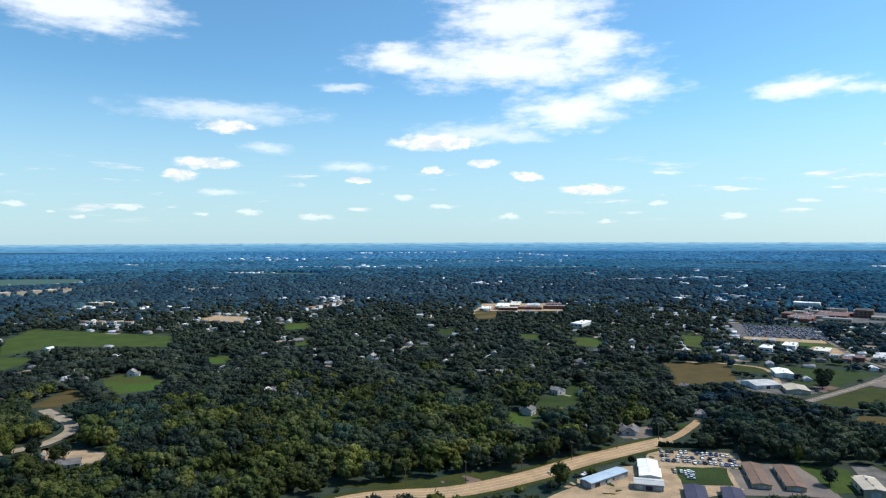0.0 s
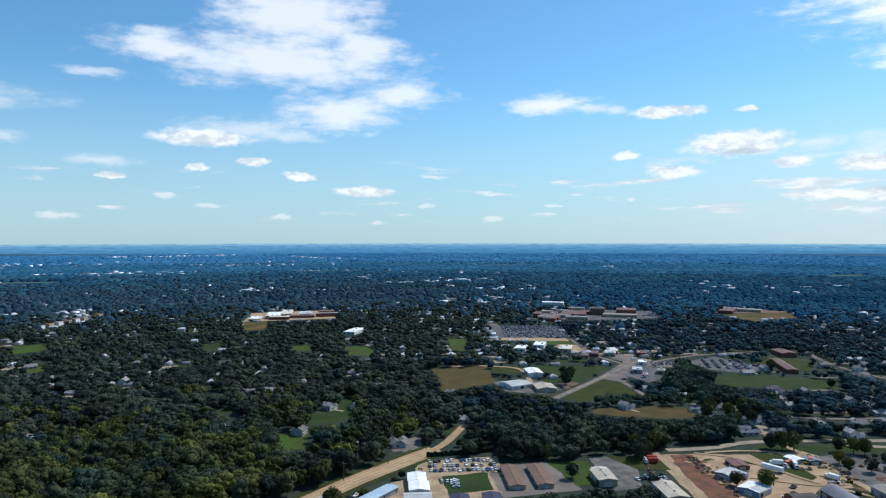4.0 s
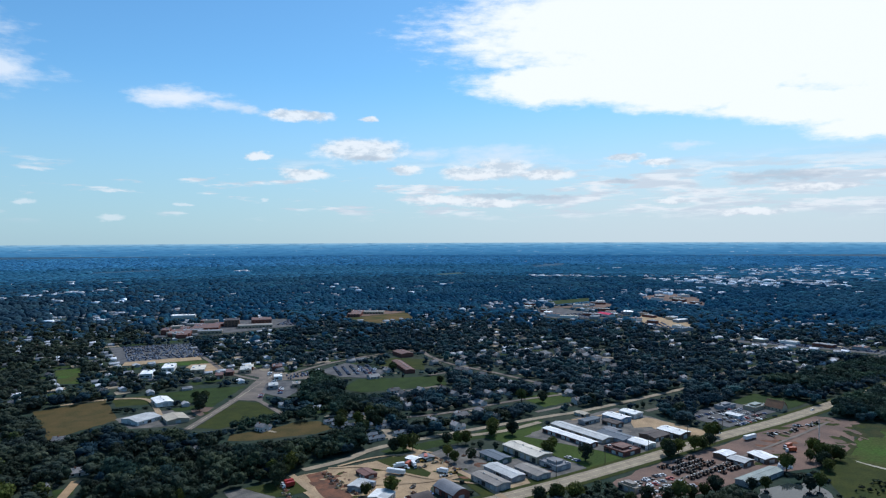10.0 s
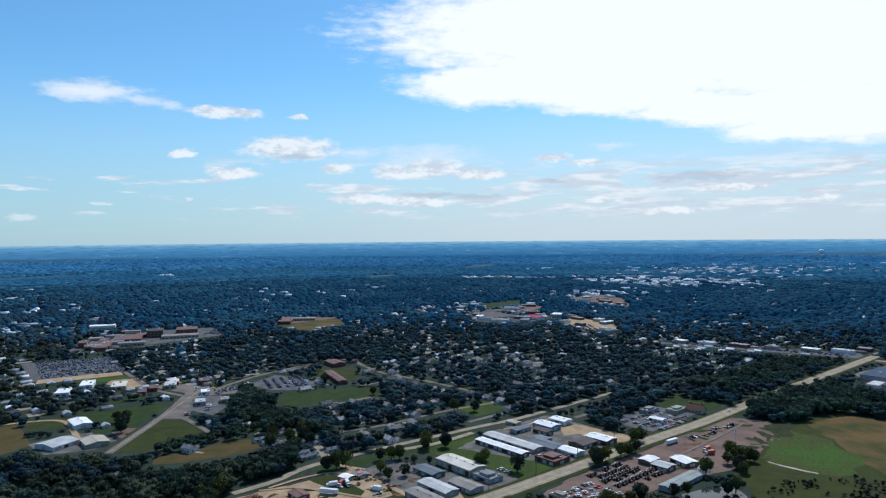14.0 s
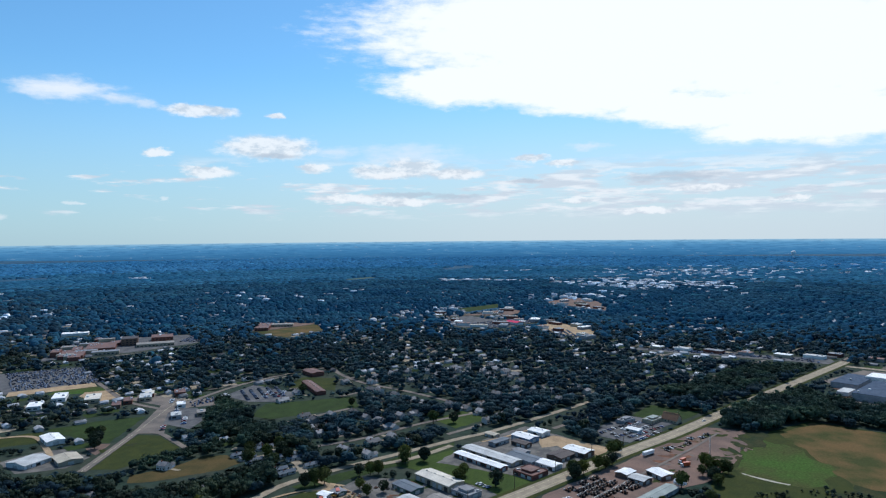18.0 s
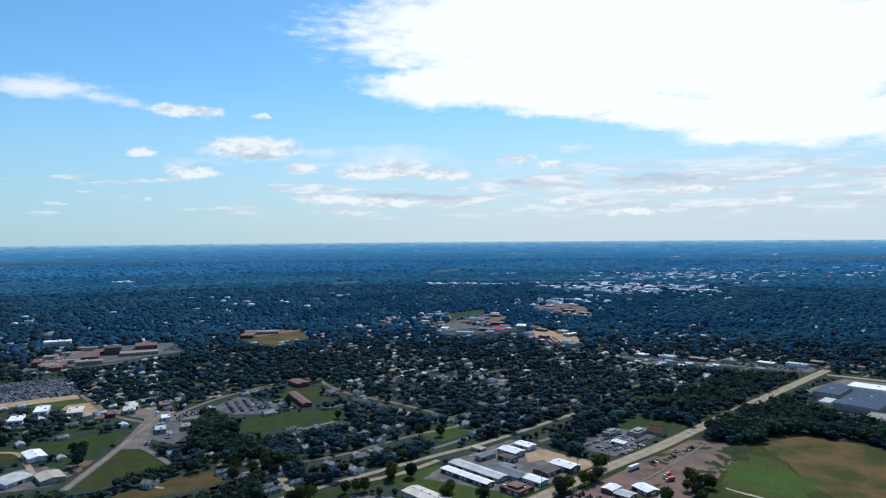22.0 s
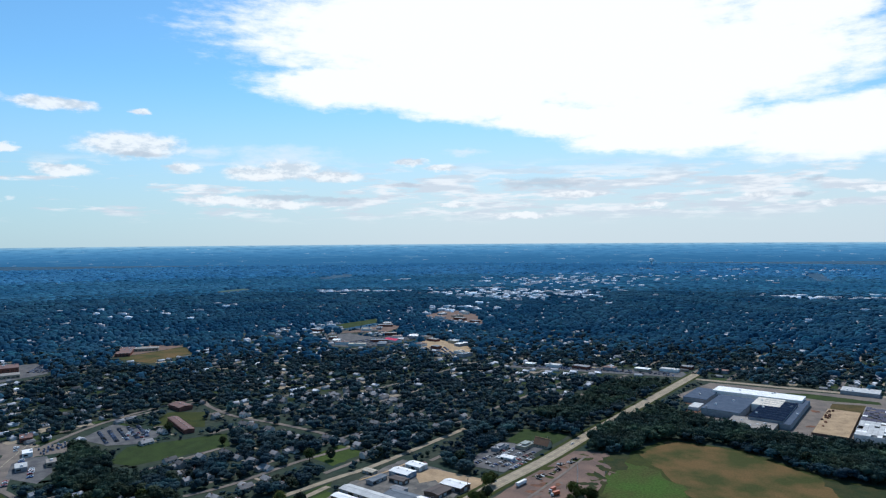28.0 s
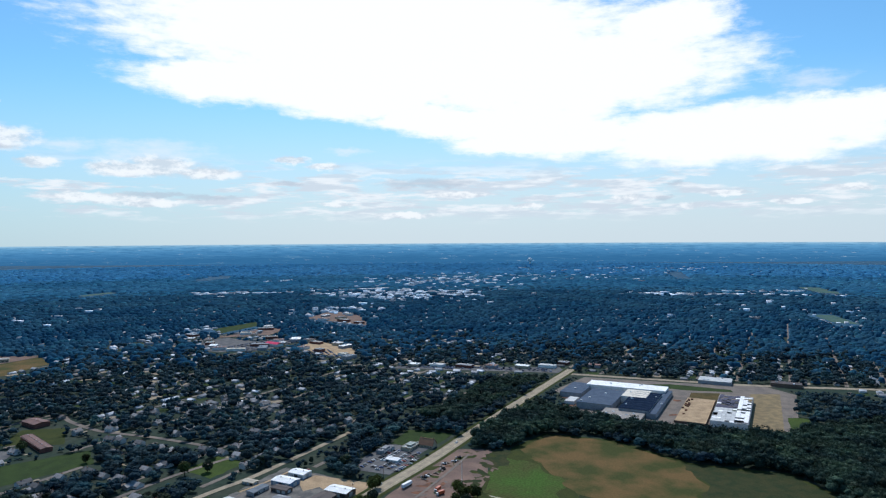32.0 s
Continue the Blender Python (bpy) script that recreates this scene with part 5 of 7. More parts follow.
def car_model(colour, long=4.6, kind="car"):
    e = thing(kind, 0, 0, 0, "parked %s %s" % (colour, "pickup truck" if kind == "pickup_truck" else "saloon car"), kind.replace("_", " "), "parked vehicles")
    l, paint = long / 2, PAINT[colour]
    part("body", *joined(box(-0.9, 0.9, -l, l, 0.32, 0.82, 0.05), box(-0.86, 0.86, -l + 0.1, l - 0.1, 0.82, 0.95, 0.05)), paint, e)
    y0, y1 = (-l * 0.55, l * 0.42) if kind == "car" else (-l * 0.1, l * 0.42)
    part("cabin", *box(-0.82, 0.82, y0, y1, 0.95, 1.42, 0.22), "glass", e, "dark glass cabin")
    part("roof", *box(-0.62, 0.62, y0 + 0.22, y1 - 0.22, 1.42, 1.50, 0.06), paint, e)
    for sx in (-1, 1):
        for sy in (-1, 1):
            part("wheel", *cylinder(0.32, sx * 0.9 - 0.1, sx * 0.9 + 0.1, sy * l * 0.62, 0.32), "tyre", e)
    return e


def truck_model(colour):
    e = thing("box_truck", 0, 0, 0, "parked %s box truck" % colour, "truck", "parked trucks")
    part("cargo_box", *box(-1.25, 1.25, -4.2, 1.9, 0.9, 3.4, 0.04), PAINT[colour], e)
    part("cab", *box(-1.1, 1.1, 2.1, 4.0, 0.6, 2.5, 0.15), PAINT["white"], e)
    part("windscreen", *box(-0.95, 0.95, 3.86, 3.98, 1.5, 2.3), "glass", e)
    part("chassis", *box(-0.5, 0.5, -4.1, 3.8, 0.45, 0.9), "door_dark", e)
    for sx in (-1, 1):
        for y in (-3.0, 3.0):
            part("wheel", *cylinder(0.48, sx * 1.0 - 0.14, sx * 1.0 + 0.14, y, 0.48), "tyre", e)
    return e


def loader_model(colour):
    e = thing("loader", 0, 0, 0, "rusty %s farm loader standing in a machinery yard" % colour, "machine", "machines in the yard")
    part("body", *joined(box(-0.9, 0.9, -1.8, 0.6, 0.8, 1.7, 0.1), box(-0.6, 0.6, 0.6, 1.9, 0.8, 1.35, 0.08)), PAINT[colour], e)
    part("cab", *box(-0.75, 0.75, -0.9, 0.5, 1.7, 2.7, 0.12), "glass", e)
    part("boom", *box(-0.7, -0.5, 0.2, 3.2, 1.2, 1.5), PAINT[colour], e)
    part("boom", *box(0.5, 0.7, 0.2, 3.2, 1.2, 1.5), PAINT[colour], e)
    part("bucket", *box(-1.2, 1.2, 3.0, 3.9, 0.2, 1.1, 0.15), "steel", e)
    for sx in (-1, 1):
        part("wheel", *cylinder(0.8, sx * 1.1 - 0.25, sx * 1.1 + 0.25, -1.0, 0.8), "tyre", e)
        part("wheel", *cylinder(0.55, sx * 1.0 - 0.2, sx * 1.0 + 0.2, 1.5, 0.55), "tyre", e)
    return e


def trailer_model(colour):
    e = thing("trailer", 0, 0, 0, "long %s trailer parked in a yard" % colour, "trailer", "parked trucks")
    part("cargo_box", *box(-1.3, 1.3, -6.5, 6.5, 1.1, 3.8, 0.03), PAINT[colour], e)
    part("frame", *box(-0.5, 0.5, -6.3, 6.3, 0.8, 1.1), "door_dark", e)
    for sx in (-1, 1):
        for y in (-5.4, -4.2):
            part("wheel", *cylinder(0.5, sx * 1.0 - 0.15, sx * 1.0 + 0.15, y, 0.5), "tyre", e)
    part("landing_leg", *box(-0.9, -0.75, 3.6, 3.8, 0.0, 1.1), "steel", e)
    part("landing_leg", *box(0.75, 0.9, 3.6, 3.8, 0.0, 1.1), "steel", e)
    return e


MODELS = {}


def put(kind, colour, x, y, angle):
    """A vehicle at a place; the first of its look is built, the others are copies of it."""
    key = kind, colour
    if key not in MODELS:
        MODELS[key] = {"car": car_model, "pickup_truck": lambda c: car_model(c, 5.5, "pickup_truck"), "box_truck": truck_model, "loader": loader_model, "trailer": trailer_model}[kind](colour)
        MODELS[key].matrix_world = pose(x, y, 0.12, 0, 0, angle)
        return MODELS[key]
    return copy_thing(MODELS[key], pose(x, y, 0.12, 0, 0, angle))


cars = random.Random(21)


def car_row(x, y, angle, n, gap=3.0, fill=0.85, heading=90, kinds=("car", "car", "car", "pickup_truck"), colours=("white", "white", "silver", "black", "silver", "red", "blue", "white")):
    """A row of parked vehicles starting at a place and running along an angle from the grid's long axis."""
    d = Vector((-math.sin(radians(angle)), math.cos(radians(angle))))
    for k in range(n):
        if cars.random() < fill:
            put(cars.choice(kinds), cars.choice(colours), x + d.x * gap * k + cars.uniform(-0.5, 0.5), y + d.y * gap * k + cars.uniform(-0.9, 0.9), angle + heading + cars.uniform(-10, 10))


for k in range(3):                                       # the gravel lot by the storage units
    q = Vector((134, 408)) - E2 * 8.5 * k
    car_row(q.x, q.y, -105, 15, 2.9, 0.9)
car_row(130, 372, -105, 4, 3.2, 0.8)
car_row(132, 352, -15, 7, 3.4, 0.8)
car_row(64, 357, -52, 5, 6, 0.9, heading=0)              # along the blue shed
car_row(166, 385, -105, 5, 3.4, 0.5)
for k in range(5):                                       # the crowded lot by the main road
    q = Vector((600, 214)) - E2 * (8.6 * k + cars.uniform(-1.5, 1.5)) + E1 * 4 * (k % 2)
    car_row(q.x, q.y, -105 + cars.uniform(-5, 5), 17, 3.4, 0.72, heading=90 + cars.uniform(-14, 14), colours=("white", "silver", "black", "silver", "black", "blue", "red", "brown"))
for k in range(4):                                       # the near rows of the machinery yard
    q = Vector((404, 192)) - E2 * 8.0 * k
    car_row(q.x, q.y, -105, 13, 3.0, 0.85, colours=("white", "white", "white", "silver", "black", "red"))
for k in range(5):
    q = Vector((452, 186)) - E2 * (5.5 * k + cars.uniform(-1, 1)) + E1 * cars.uniform(-3, 3)
    car_row(q.x, q.y, -105 + cars.uniform(-6, 6), 9, 4.4, 0.66, kinds=("loader",), colours=("rust", "brown", "brown", "rust", "black"))
for k in range(2):
    q = Vector((470, 158)) - E2 * 6 * k
    car_row(q.x, q.y, -105, 6, 4.4, 0.9, kinds=("loader",), colours=("rust", "brown", "brown"))
for k in range(4):
    q = Vector((580, 152)) + E1 * 18 * k - E2 * (2 + 4 * (k % 2))
    car_row(q.x, q.y, -105, 4, 4.2, 0.8, kinds=("loader", "pickup_truck"), colours=("black", "brown", "white"))
put("box_truck", "orange", 556, 132, 70)
put("box_truck", "orange", 548, 128, 50)
put("trailer", "white", 560, 160, 70)
put("trailer", "white", 327, 322, 20)
put("box_truck", "white", 338, 330, 60)
put("box_truck", "red", 268, 363, 76)
put("box_truck", "red", 266, 359, 76)
put("trailer", "silver", 300, 322, 10)
for k in range(10):
    put(cars.choice(("loader", "pickup_truck", "box_truck")), cars.choice(("yellow", "orange", "white")), 352 + cars.uniform(-18, 14), 312 + cars.uniform(-22, 18), cars.uniform(0, 180))
car_row(300, 286, -105, 6, 3.4, 0.7)
car_row(428, 240, -15, 4, 3.4, 0.8)
car_row(572, 262, -105, 5, 3.2, 0.8)
car_row(240, 338, -105, 6, 3.5, 0.8, kinds=("car", "loader"), colours=("white", "black", "silver"))
for k in range(3):
    q = Vector((540, 596)) + Vector((0.5, -0.86)) * 9 * k
    car_row(q.x, q.y, -60, 9, 3.3, 0.75)
for x, y, n in ((420, 578, 7), (428, 588, 6), (440, 618, 6), (396, 578, 5), (468, 664, 5)):
    car_row(x, y, -40, n, 3.4, 0.8)
car_row(846, -20, 75, 10, 5, 0.7)
car_row(560, 184, 75, 1, 5, 1.0, heading=0)
car_row(690, 141, 75, 1, 5, 1.0, heading=0)
car_row(60, 372, -55, 1, 5, 1.0, heading=0)


# heaps of timber, scrap and soil in the yards
heap_rng = random.Random(77)


def heap_model(mat, label):
    """A low uneven heap on a ragged round base."""
    e = thing("scrap_heap", 0, 0, 0, label, "heap", "heaps in the yards")
    n = 9
    vs = [(math.cos(6.283 * i / n) * r * heap_rng.uniform(0.75, 1.2), math.sin(6.283 * i / n) * r * heap_rng.uniform(0.75, 1.2), z * heap_rng.uniform(0.8, 1.2)) for r, z in ((1.9, 0.0), (1.35, 0.6), (0.65, 1.1)) for i in range(n)] + [(0.05, 0, 1.3)]
    fs = [(a * n + i, a * n + (i + 1) % n, (a + 1) * n + (i + 1) % n, (a + 1) * n + i) for a in range(2) for i in range(n)] + [(2 * n + i, 2 * n + (i + 1) % n, 3 * n) for i in range(n)]
    part("mound", vs, fs, mat, e)
    for k in range(5):
        a, r = heap_rng.uniform(0, 6.28), heap_rng.uniform(0.3, 1.4)
        part("beam", *box(math.cos(a) * r - 1.2, math.cos(a) * r + 1.2, math.sin(a) * r - 0.06, math.sin(a) * r + 0.06, 0.45, 0.75 + 0.3 * (k % 2)), ("pole_timber", "steel", "door_dark")[k % 3], e)
    return e


M["pole_timber"] = material("pole_timber", (0.26, 0.18, 0.11), None, 1, 0.2, 0.9, bump=0.3)
HEAPS = [heap_model("red_earth", "heap of red soil and old beams"), heap_model("door_dark", "dark heap of scrap metal and beams"), heap_model("dry_clay", "heap of tan soil and timber")]
ROWS = ((300, 360, 274, 284, 16), (296, 362, 286, 330, 8), (372, 335, 360, 292, 12), (345, 318, 372, 312, 7), (318, 300, 300, 276, 6), (262, 362, 256, 338, 5), (380, 318, 392, 290, 4))
done = set()
for ax, ay, bx, by, n in ROWS:
    for k in range(n):
        u, which = (k + heap_rng.random() * 0.6) / n, heap_rng.randrange(3)
        m = pose(ax + (bx - ax) * u + heap_rng.uniform(-2, 2), ay + (by - ay) * u + heap_rng.uniform(-2, 2), 0.25, 0, 0, heap_rng.uniform(0, 360))
        if which not in done:
            done.add(which)
            HEAPS[which].matrix_world = m
        else:
            copy_thing(HEAPS[which], m)

# the hospital's packed car park, too small to tell apart singly
def soup(name, verts, tris, mats, label, category, mat_index=None, kind="stuff", z_swell=False):
    """One object from arrays of vertices and triangles."""
    me = bpy.data.meshes.new(name)
    me.vertices.add(len(verts))
    me.vertices.foreach_set("co", np.ascontiguousarray(verts, np.float32).ravel())
    me.loops.add(len(tris) * 3)
    me.loops.foreach_set("vertex_index", np.ascontiguousarray(tris, np.int32).ravel())
    me.polygons.add(len(tris))
    me.polygons.foreach_set("loop_start", np.arange(0, len(tris) * 3, 3, dtype=np.int32))
    for m in mats:
        me.materials.append(M[m] if isinstance(m, str) else m)
    if mat_index is not None:
        me.polygons.foreach_set("material_index", np.ascontiguousarray(mat_index, np.int32))
    me.update()
    return tagged(new(name, me), label, category, kind=kind)


def scatter(template_v, template_f, place, size, turn):
    """Copies of a template as arrays: places, sizes in x y z, turns."""
    n, k = len(place), len(template_v)
    v = np.repeat(template_v[None], n, 0) * size[:, None, :]
    c, s = np.cos(turn)[:, None], np.sin(turn)[:, None]
    x, y = v[..., 0] * c - v[..., 1] * s, v[..., 0] * s + v[..., 1] * c
    v = np.stack([x, y, v[..., 2]], -1) + place[:, None, :]
    f = template_f[None] + (np.arange(n) * k)[:, None, None]
    return v.reshape(-1, 3), f.reshape(-1, 3)


def tri_box(taper=0.0):
    v, f = box(-0.5, 0.5, -0.5, 0.5, 0, 1, taper)
    return np.array(v, float), np.array([t for q in f[1:] for t in ((q[0], q[1], q[2]), (q[0], q[2], q[3]))])


rng = np.random.default_rng(3)
bv, bf = tri_box(0.12)
n = 620
uv = rng.random((n, 2))
uv[:, 1] = np.floor(uv[:, 1] * 15) / 15
corner, ea, eb = np.array([405, 885]), np.array([92, -50]), np.array([48, 122])
xy = corner + uv[:, :1] * ea + uv[:, 1:] * eb
M["car_paint"] = material("car_paint", (0.12, 0.14, 0.18), (0.03, 0.045, 0.08), 6, 1.5, 0.3, bump=0, island=0.9)
v, f = scatter(bv, bf, np.column_stack([xy, np.full(n, 0.2)]), np.column_stack([np.full(n, 1.9), np.full(n, 4.5), np.full(n, 1.45)]), np.full(n, radians(-28)))
for cx, cy, ax, ay, bx, by, k in ((770, 1010, 60, 42, -22, 32, 150), (590, 1120, 70, 48, -16, 24, 120), (1180, 640, 130, -48, 30, 80, 220), (1150, 450, 70, 48, -24, 38, 90), (1084, 60, -8, 240, 26, 4, 120), (520, 598, 28, 44, 42, -28, 190), (468, 628, 40, -6, 10, 22, 40)):
    uv = rng.random((k, 2))
    uv[:, 1] = np.floor(uv[:, 1] * 5) / 5
    more = np.array([cx, cy]) + uv[:, :1] * (ax, ay) + uv[:, 1:] * (bx, by)
    v2, f2 = scatter(bv, bf, np.column_stack([more, np.full(k, 0.25)]), np.column_stack([np.full(k, 1.9), np.full(k, 4.5), np.full(k, 1.45)]), np.full(k, radians(rng.choice([-35, 55]))))
    f = np.vstack([f, f2 + len(v)])
    v = np.vstack([v, v2])
soup("parked_cars", v, f, ["car_paint"], "hundreds of parked cars in far lots", "cars")

# poles, mast and water tower
M["pole_wood"] = material("pole_wood", (0.16, 0.12, 0.09), None, 1, 0.2, 0.9, bump=0.3)
pole = thing("utility_pole", 577, 186, -15, "tall wooden utility pole with a crossarm", "utility pole", "poles along the roads")
part("post", *joined(cylinder(0.17, -0.17, 0.17, 0, 5.5, 8), box(-0.16, 0.16, -0.16, 0.16, 0, 11.5, 0.04)), "pole_wood", pole)
part("crossarm", *box(-0.08, 0.08, -1.4, 1.4, 10.4, 10.6), "pole_wood", pole)
for s in (-1.2, -0.5, 0.5, 1.2):
    part("insulator", *box(-0.06, 0.06, s - 0.06, s + 0.06, 10.6, 10.85, 0.02), "white_paint", pole)
for k in range(1, 14):
    q = Vector((577, 186)) + E1 * 48 * (k - 5)
    if k != 5:
        copy_thing(pole, pose(q.x, q.y, 0, 0, 0, -15))
for k in range(6):
    copy_thing(pole, pose(-20 + 32 * k, (352, 363, 377, 397, 417, 436)[k] - 4, 0, 0, 0, 30))
mast = thing("radio_mast", 562, 112, 0, "slender steel radio mast in a yard", "mast")
for a in range(3):
    q = 0.5 * math.cos(a * 2.094), 0.5 * math.sin(a * 2.094)
    part("leg", *box(q[0] - 0.09, q[0] + 0.09, q[1] - 0.09, q[1] + 0.09, 0, 24), "steel", mast)
for k in range(16):
    part("brace", *box(-0.42, 0.42, -0.42, 0.42, 1.4 * k + 0.7, 1.4 * k + 0.8), "steel", mast)
# a clipped hedge behind the car lot, and a small white dome by the pond
hedge = thing("hedge", 158, 416, -94, "long dark clipped hedge behind a car lot", "hedge")
hv_, hf_ = joined(*[box(-1.3 + cars.uniform(-0.3, 0.2), 1.3 + cars.uniform(-0.2, 0.3), -23 + 2.3 * k, -23 + 2.3 * k + 2.5, 0, 3.0 + cars.uniform(-0.4, 0.5), 0.45) for k in range(20)])
part("foliage", hv_, hf_, "leaf_dark", hedge)
dome = thing("storage_dome", 509, 123, 0, "small white fabric dome beside a pond", "dome")
part("cover", [(5 * math.sin(a) * math.cos(b), 5 * math.sin(a) * math.sin(b), 4.2 * math.cos(a)) for a in (1.57, 1.2, 0.8, 0.4, 0.08) for b in [i * 0.5236 for i in range(12)]],
     [(i * 12 + j, i * 12 + (j + 1) % 12, i * 12 + 12 + (j + 1) % 12, i * 12 + 12 + j) for i in range(4) for j in range(12)] + [tuple(range(48, 60))], "white_paint", dome)
part("base_ring", *box(-5, 5, -5, 5, 0, 0.25, 0.3), "concrete", dome)
wtower = thing("water_tower", 4720, 388, 0, "far white water tower on the horizon", "water tower", z=swell(4735))
part("stem", *box(-6, 6, -6, 6, 0, 26, 2), "white_paint", wtower)
tank = [(17 * math.sin(math.pi * i / 8) * math.cos(2 * math.pi * j / 14), 17 * math.sin(math.pi * i / 8) * math.sin(2 * math.pi * j / 14), 38 - 14 * math.cos(math.pi * i / 8)) for i in range(1, 8) for j in range(14)]
part("tank", tank, [tuple(range(13, -1, -1)), tuple(range(84, 98))] + [(i * 14 + j, i * 14 + (j + 1) % 14, i * 14 + 14 + (j + 1) % 14, i * 14 + 14 + j) for i in range(6) for j in range(14)], "white_paint", wtower)


# ---- houses ----
SIGHT = OPEN.copy()      # what is seen over the treetops: nothing tall stands before it
WOOD_HOMES = [(16, 796), (85, 659), (170, 666), (167, 605), (80, 917), (39, 640), (61, 624), (118, 554), (64, 496), (14, 495), (159, 474), (190, 489), (211, 576), (152, 614), (127, 448), (233, 437), (191, 746), (-184, 781), (-185, 846), (-150, 560), (-52, 540), (-12, 517), (18, 800), (-79, 733), (55, 633), (95, 560), (-76, 577), (156, 624), (-258, 668), (-142, 568), (-40, 545), (8, 522), (22, 488), (145, 668)]
for x, y in WOOD_HOMES:
    clear([(x - 7, y - 8), (x + 7, y - 8), (x + 7, y + 4), (x - 7, y + 4)])
M["siding"] = material("siding", (0.55, 0.53, 0.50), (0.42, 0.40, 0.37), 4, 0.5, 0.75, bump=0.1, vary=0.35)
M["shingle"] = material("shingle", (0.27, 0.255, 0.245), (0.19, 0.18, 0.175), 4, 0.6, 0.85, bump=0.3, vary=0.5)
M["chimney_brick"] = material("chimney_brick", (0.26, 0.12, 0.08), None, 2, 0.3, 0.9, bump=0.2)


def house_model(name, L, W, eave, wing, label):
    e = thing(name, 0, 0, 0, label, "house", "houses of the town")
    l, w, rise = L / 2, W / 2, W * 0.28
    prof = [(-w, 0), (-w, eave), (0, eave + rise), (w, eave), (w, 0)]
    vs = [(px, yy, pz) for yy in (-l, l) for px, pz in prof]
    part("wall", vs, [(0, 1, 2, 3, 4), (9, 8, 7, 6, 5), (0, 5, 6, 1), (3, 8, 9, 4)], "siding", e)
    part("roof", *extrude_profile([(-w - 0.5, eave - 0.15), (0, eave + rise + 0.25), (w + 0.5, eave - 0.15)], -l - 0.4, l + 0.4, 0.2), "shingle", e)
    if wing:
        a, b = w + wing, l * 0.15
        part("garage", *joined(box(w, a, -l + 0.4, b, 0, 2.6)), "siding", e)
        part("garage_roof", [(w - 0.3, -l, 2.5), (a + 0.4, -l, 2.5), (a + 0.4, b + 0.4, 2.5), (w - 0.3, b + 0.4, 2.5), (w - 0.3, (b - l) / 2, 4.2), (a + 0.4, (b - l) / 2, 4.2)],
             [(0, 1, 5, 4), (2, 3, 4, 5), (1, 2, 5), (0, 4, 3), (0, 3, 2, 1)], "shingle", e)
        part("garage_door", *box(w + 0.5, a - 0.5, -l + 0.33, -l + 0.4, 0.05, 2.2), "white_paint", e)
    part("chimney", *box(-0.9, -0.3, l * 0.3, l * 0.3 + 0.8, eave, eave + rise + 1.0), "chimney_brick", e)
    part("door", *box(-w - 0.06, -w, -0.5, 0.5, 0.1, 2.1), "door_dark", e)
    for yy in (-l * 0.65, l * 0.65):
        part("window", *box(-w - 0.05, -w, yy - 0.8, yy + 0.8, 0.9, 2.1), "glass", e)
        part("window", *box(w, w + 0.05, yy - 0.7, yy + 0.7, 0.9, 2.1), "glass", e)
    part("window", *box(-0.8, 0.8, -l - 0.05, -l, 0.9, 2.1), "glass", e)
    part("driveway", *box(w * 0.2, w * 0.2 + 3.4, -l - 9, -l - 0.3, 0, 0.1), "concrete", e)
    return e


HOUSES = [house_model("house", 12, 7.6, 2.6, 0, "single storey house with pale siding and a shingle roof"),
          house_model("house", 13, 8, 2.6, 5, "ranch house with a garage and a shingle roof"),
          house_model("house", 9, 7, 4.2, 4, "two storey house with a garage and a shingle roof")]
MOBILE = house_model("mobile_home", 14, 4.4, 2.5, 0, "long narrow mobile home with a pale roof")
for o in MOBILE.children:
    if o.name.startswith("roof"):
        o.data.materials[0] = M["roof_slate"]
FIRST = {}
homes = random.Random(8)
TAKEN = []


def is_open(x, y):
    i, j = int((x - X0) / CELL), int((y - Y0) / CELL)
    return not (0 <= i < NX and 0 <= j < NY) or OPEN[i, j]


def set_house(model, x, y, angle):
    m = pose(x, y, 0, 0, 0, angle)
    if model.name not in FIRST:
        FIRST[model.name] = 1
        model.matrix_world = m
    else:
        copy_thing(model, m)
    TAKEN.append((x, y))


# the mobile homes, side by side along their lane
for k in range(8):
    for s in (-1, 1):
        if (k + s) % 4 == 2:
            continue
        q = Vector((384, 386)) + Vector((0.16, 0.987)) * (11 * k + homes.uniform(-2, 2)) + Vector((0.987, -0.16)) * s * 12.5
        set_house(MOBILE, q.x, q.y, 70 + homes.uniform(-4, 4))
# houses along the streets behind the grass strip, and in rows through the older streets
for row in range(11):
    for k in range(17):
        q = Vector((436, 362)) + E2 * (24 * row + homes.uniform(-4, 4)) + E1 * (24 * k + homes.uniform(-5, 5))
        if 430 < q.x < 840 and q.y > 225 - (q.x - 560) * 0.22 and not is_open(q.x, q.y) and homes.random() < 0.62 and len(TAKEN) < 205:
            set_house(homes.choice(HOUSES), q.x, q.y, homes.choice((-15, 75, 165)) + homes.uniform(-3, 3))
# scattered houses in the wooded streets nearer by
for x, y in [*WOOD_HOMES, (-243, 392), (-217, 384), (-206, 424), (-118, 540), (-250, 470), (-300, 640), (-280, 700), (100, 455), (122, 448), (180, 620), (262, 470), (330, 480), (300, 420), (320, 410), (-340, 600), (150, 740)]:
    set_house(homes.choice(HOUSES), x, y, homes.uniform(0, 180))
for x, y in TAKEN:
    clear([(x - 5, y - 5), (x + 5, y - 5), (x + 5, y + 5), (x - 5, y + 5)])

for k, (x, y) in enumerate(TAKEN):        # some of them show between the crowns
    if k % 4 == 0 and x > 330:
        i, j = int((x - X0) / CELL), int((y - Y0) / CELL)
        SIGHT[i - 1:i + 2, j - 1:j + 2] = True

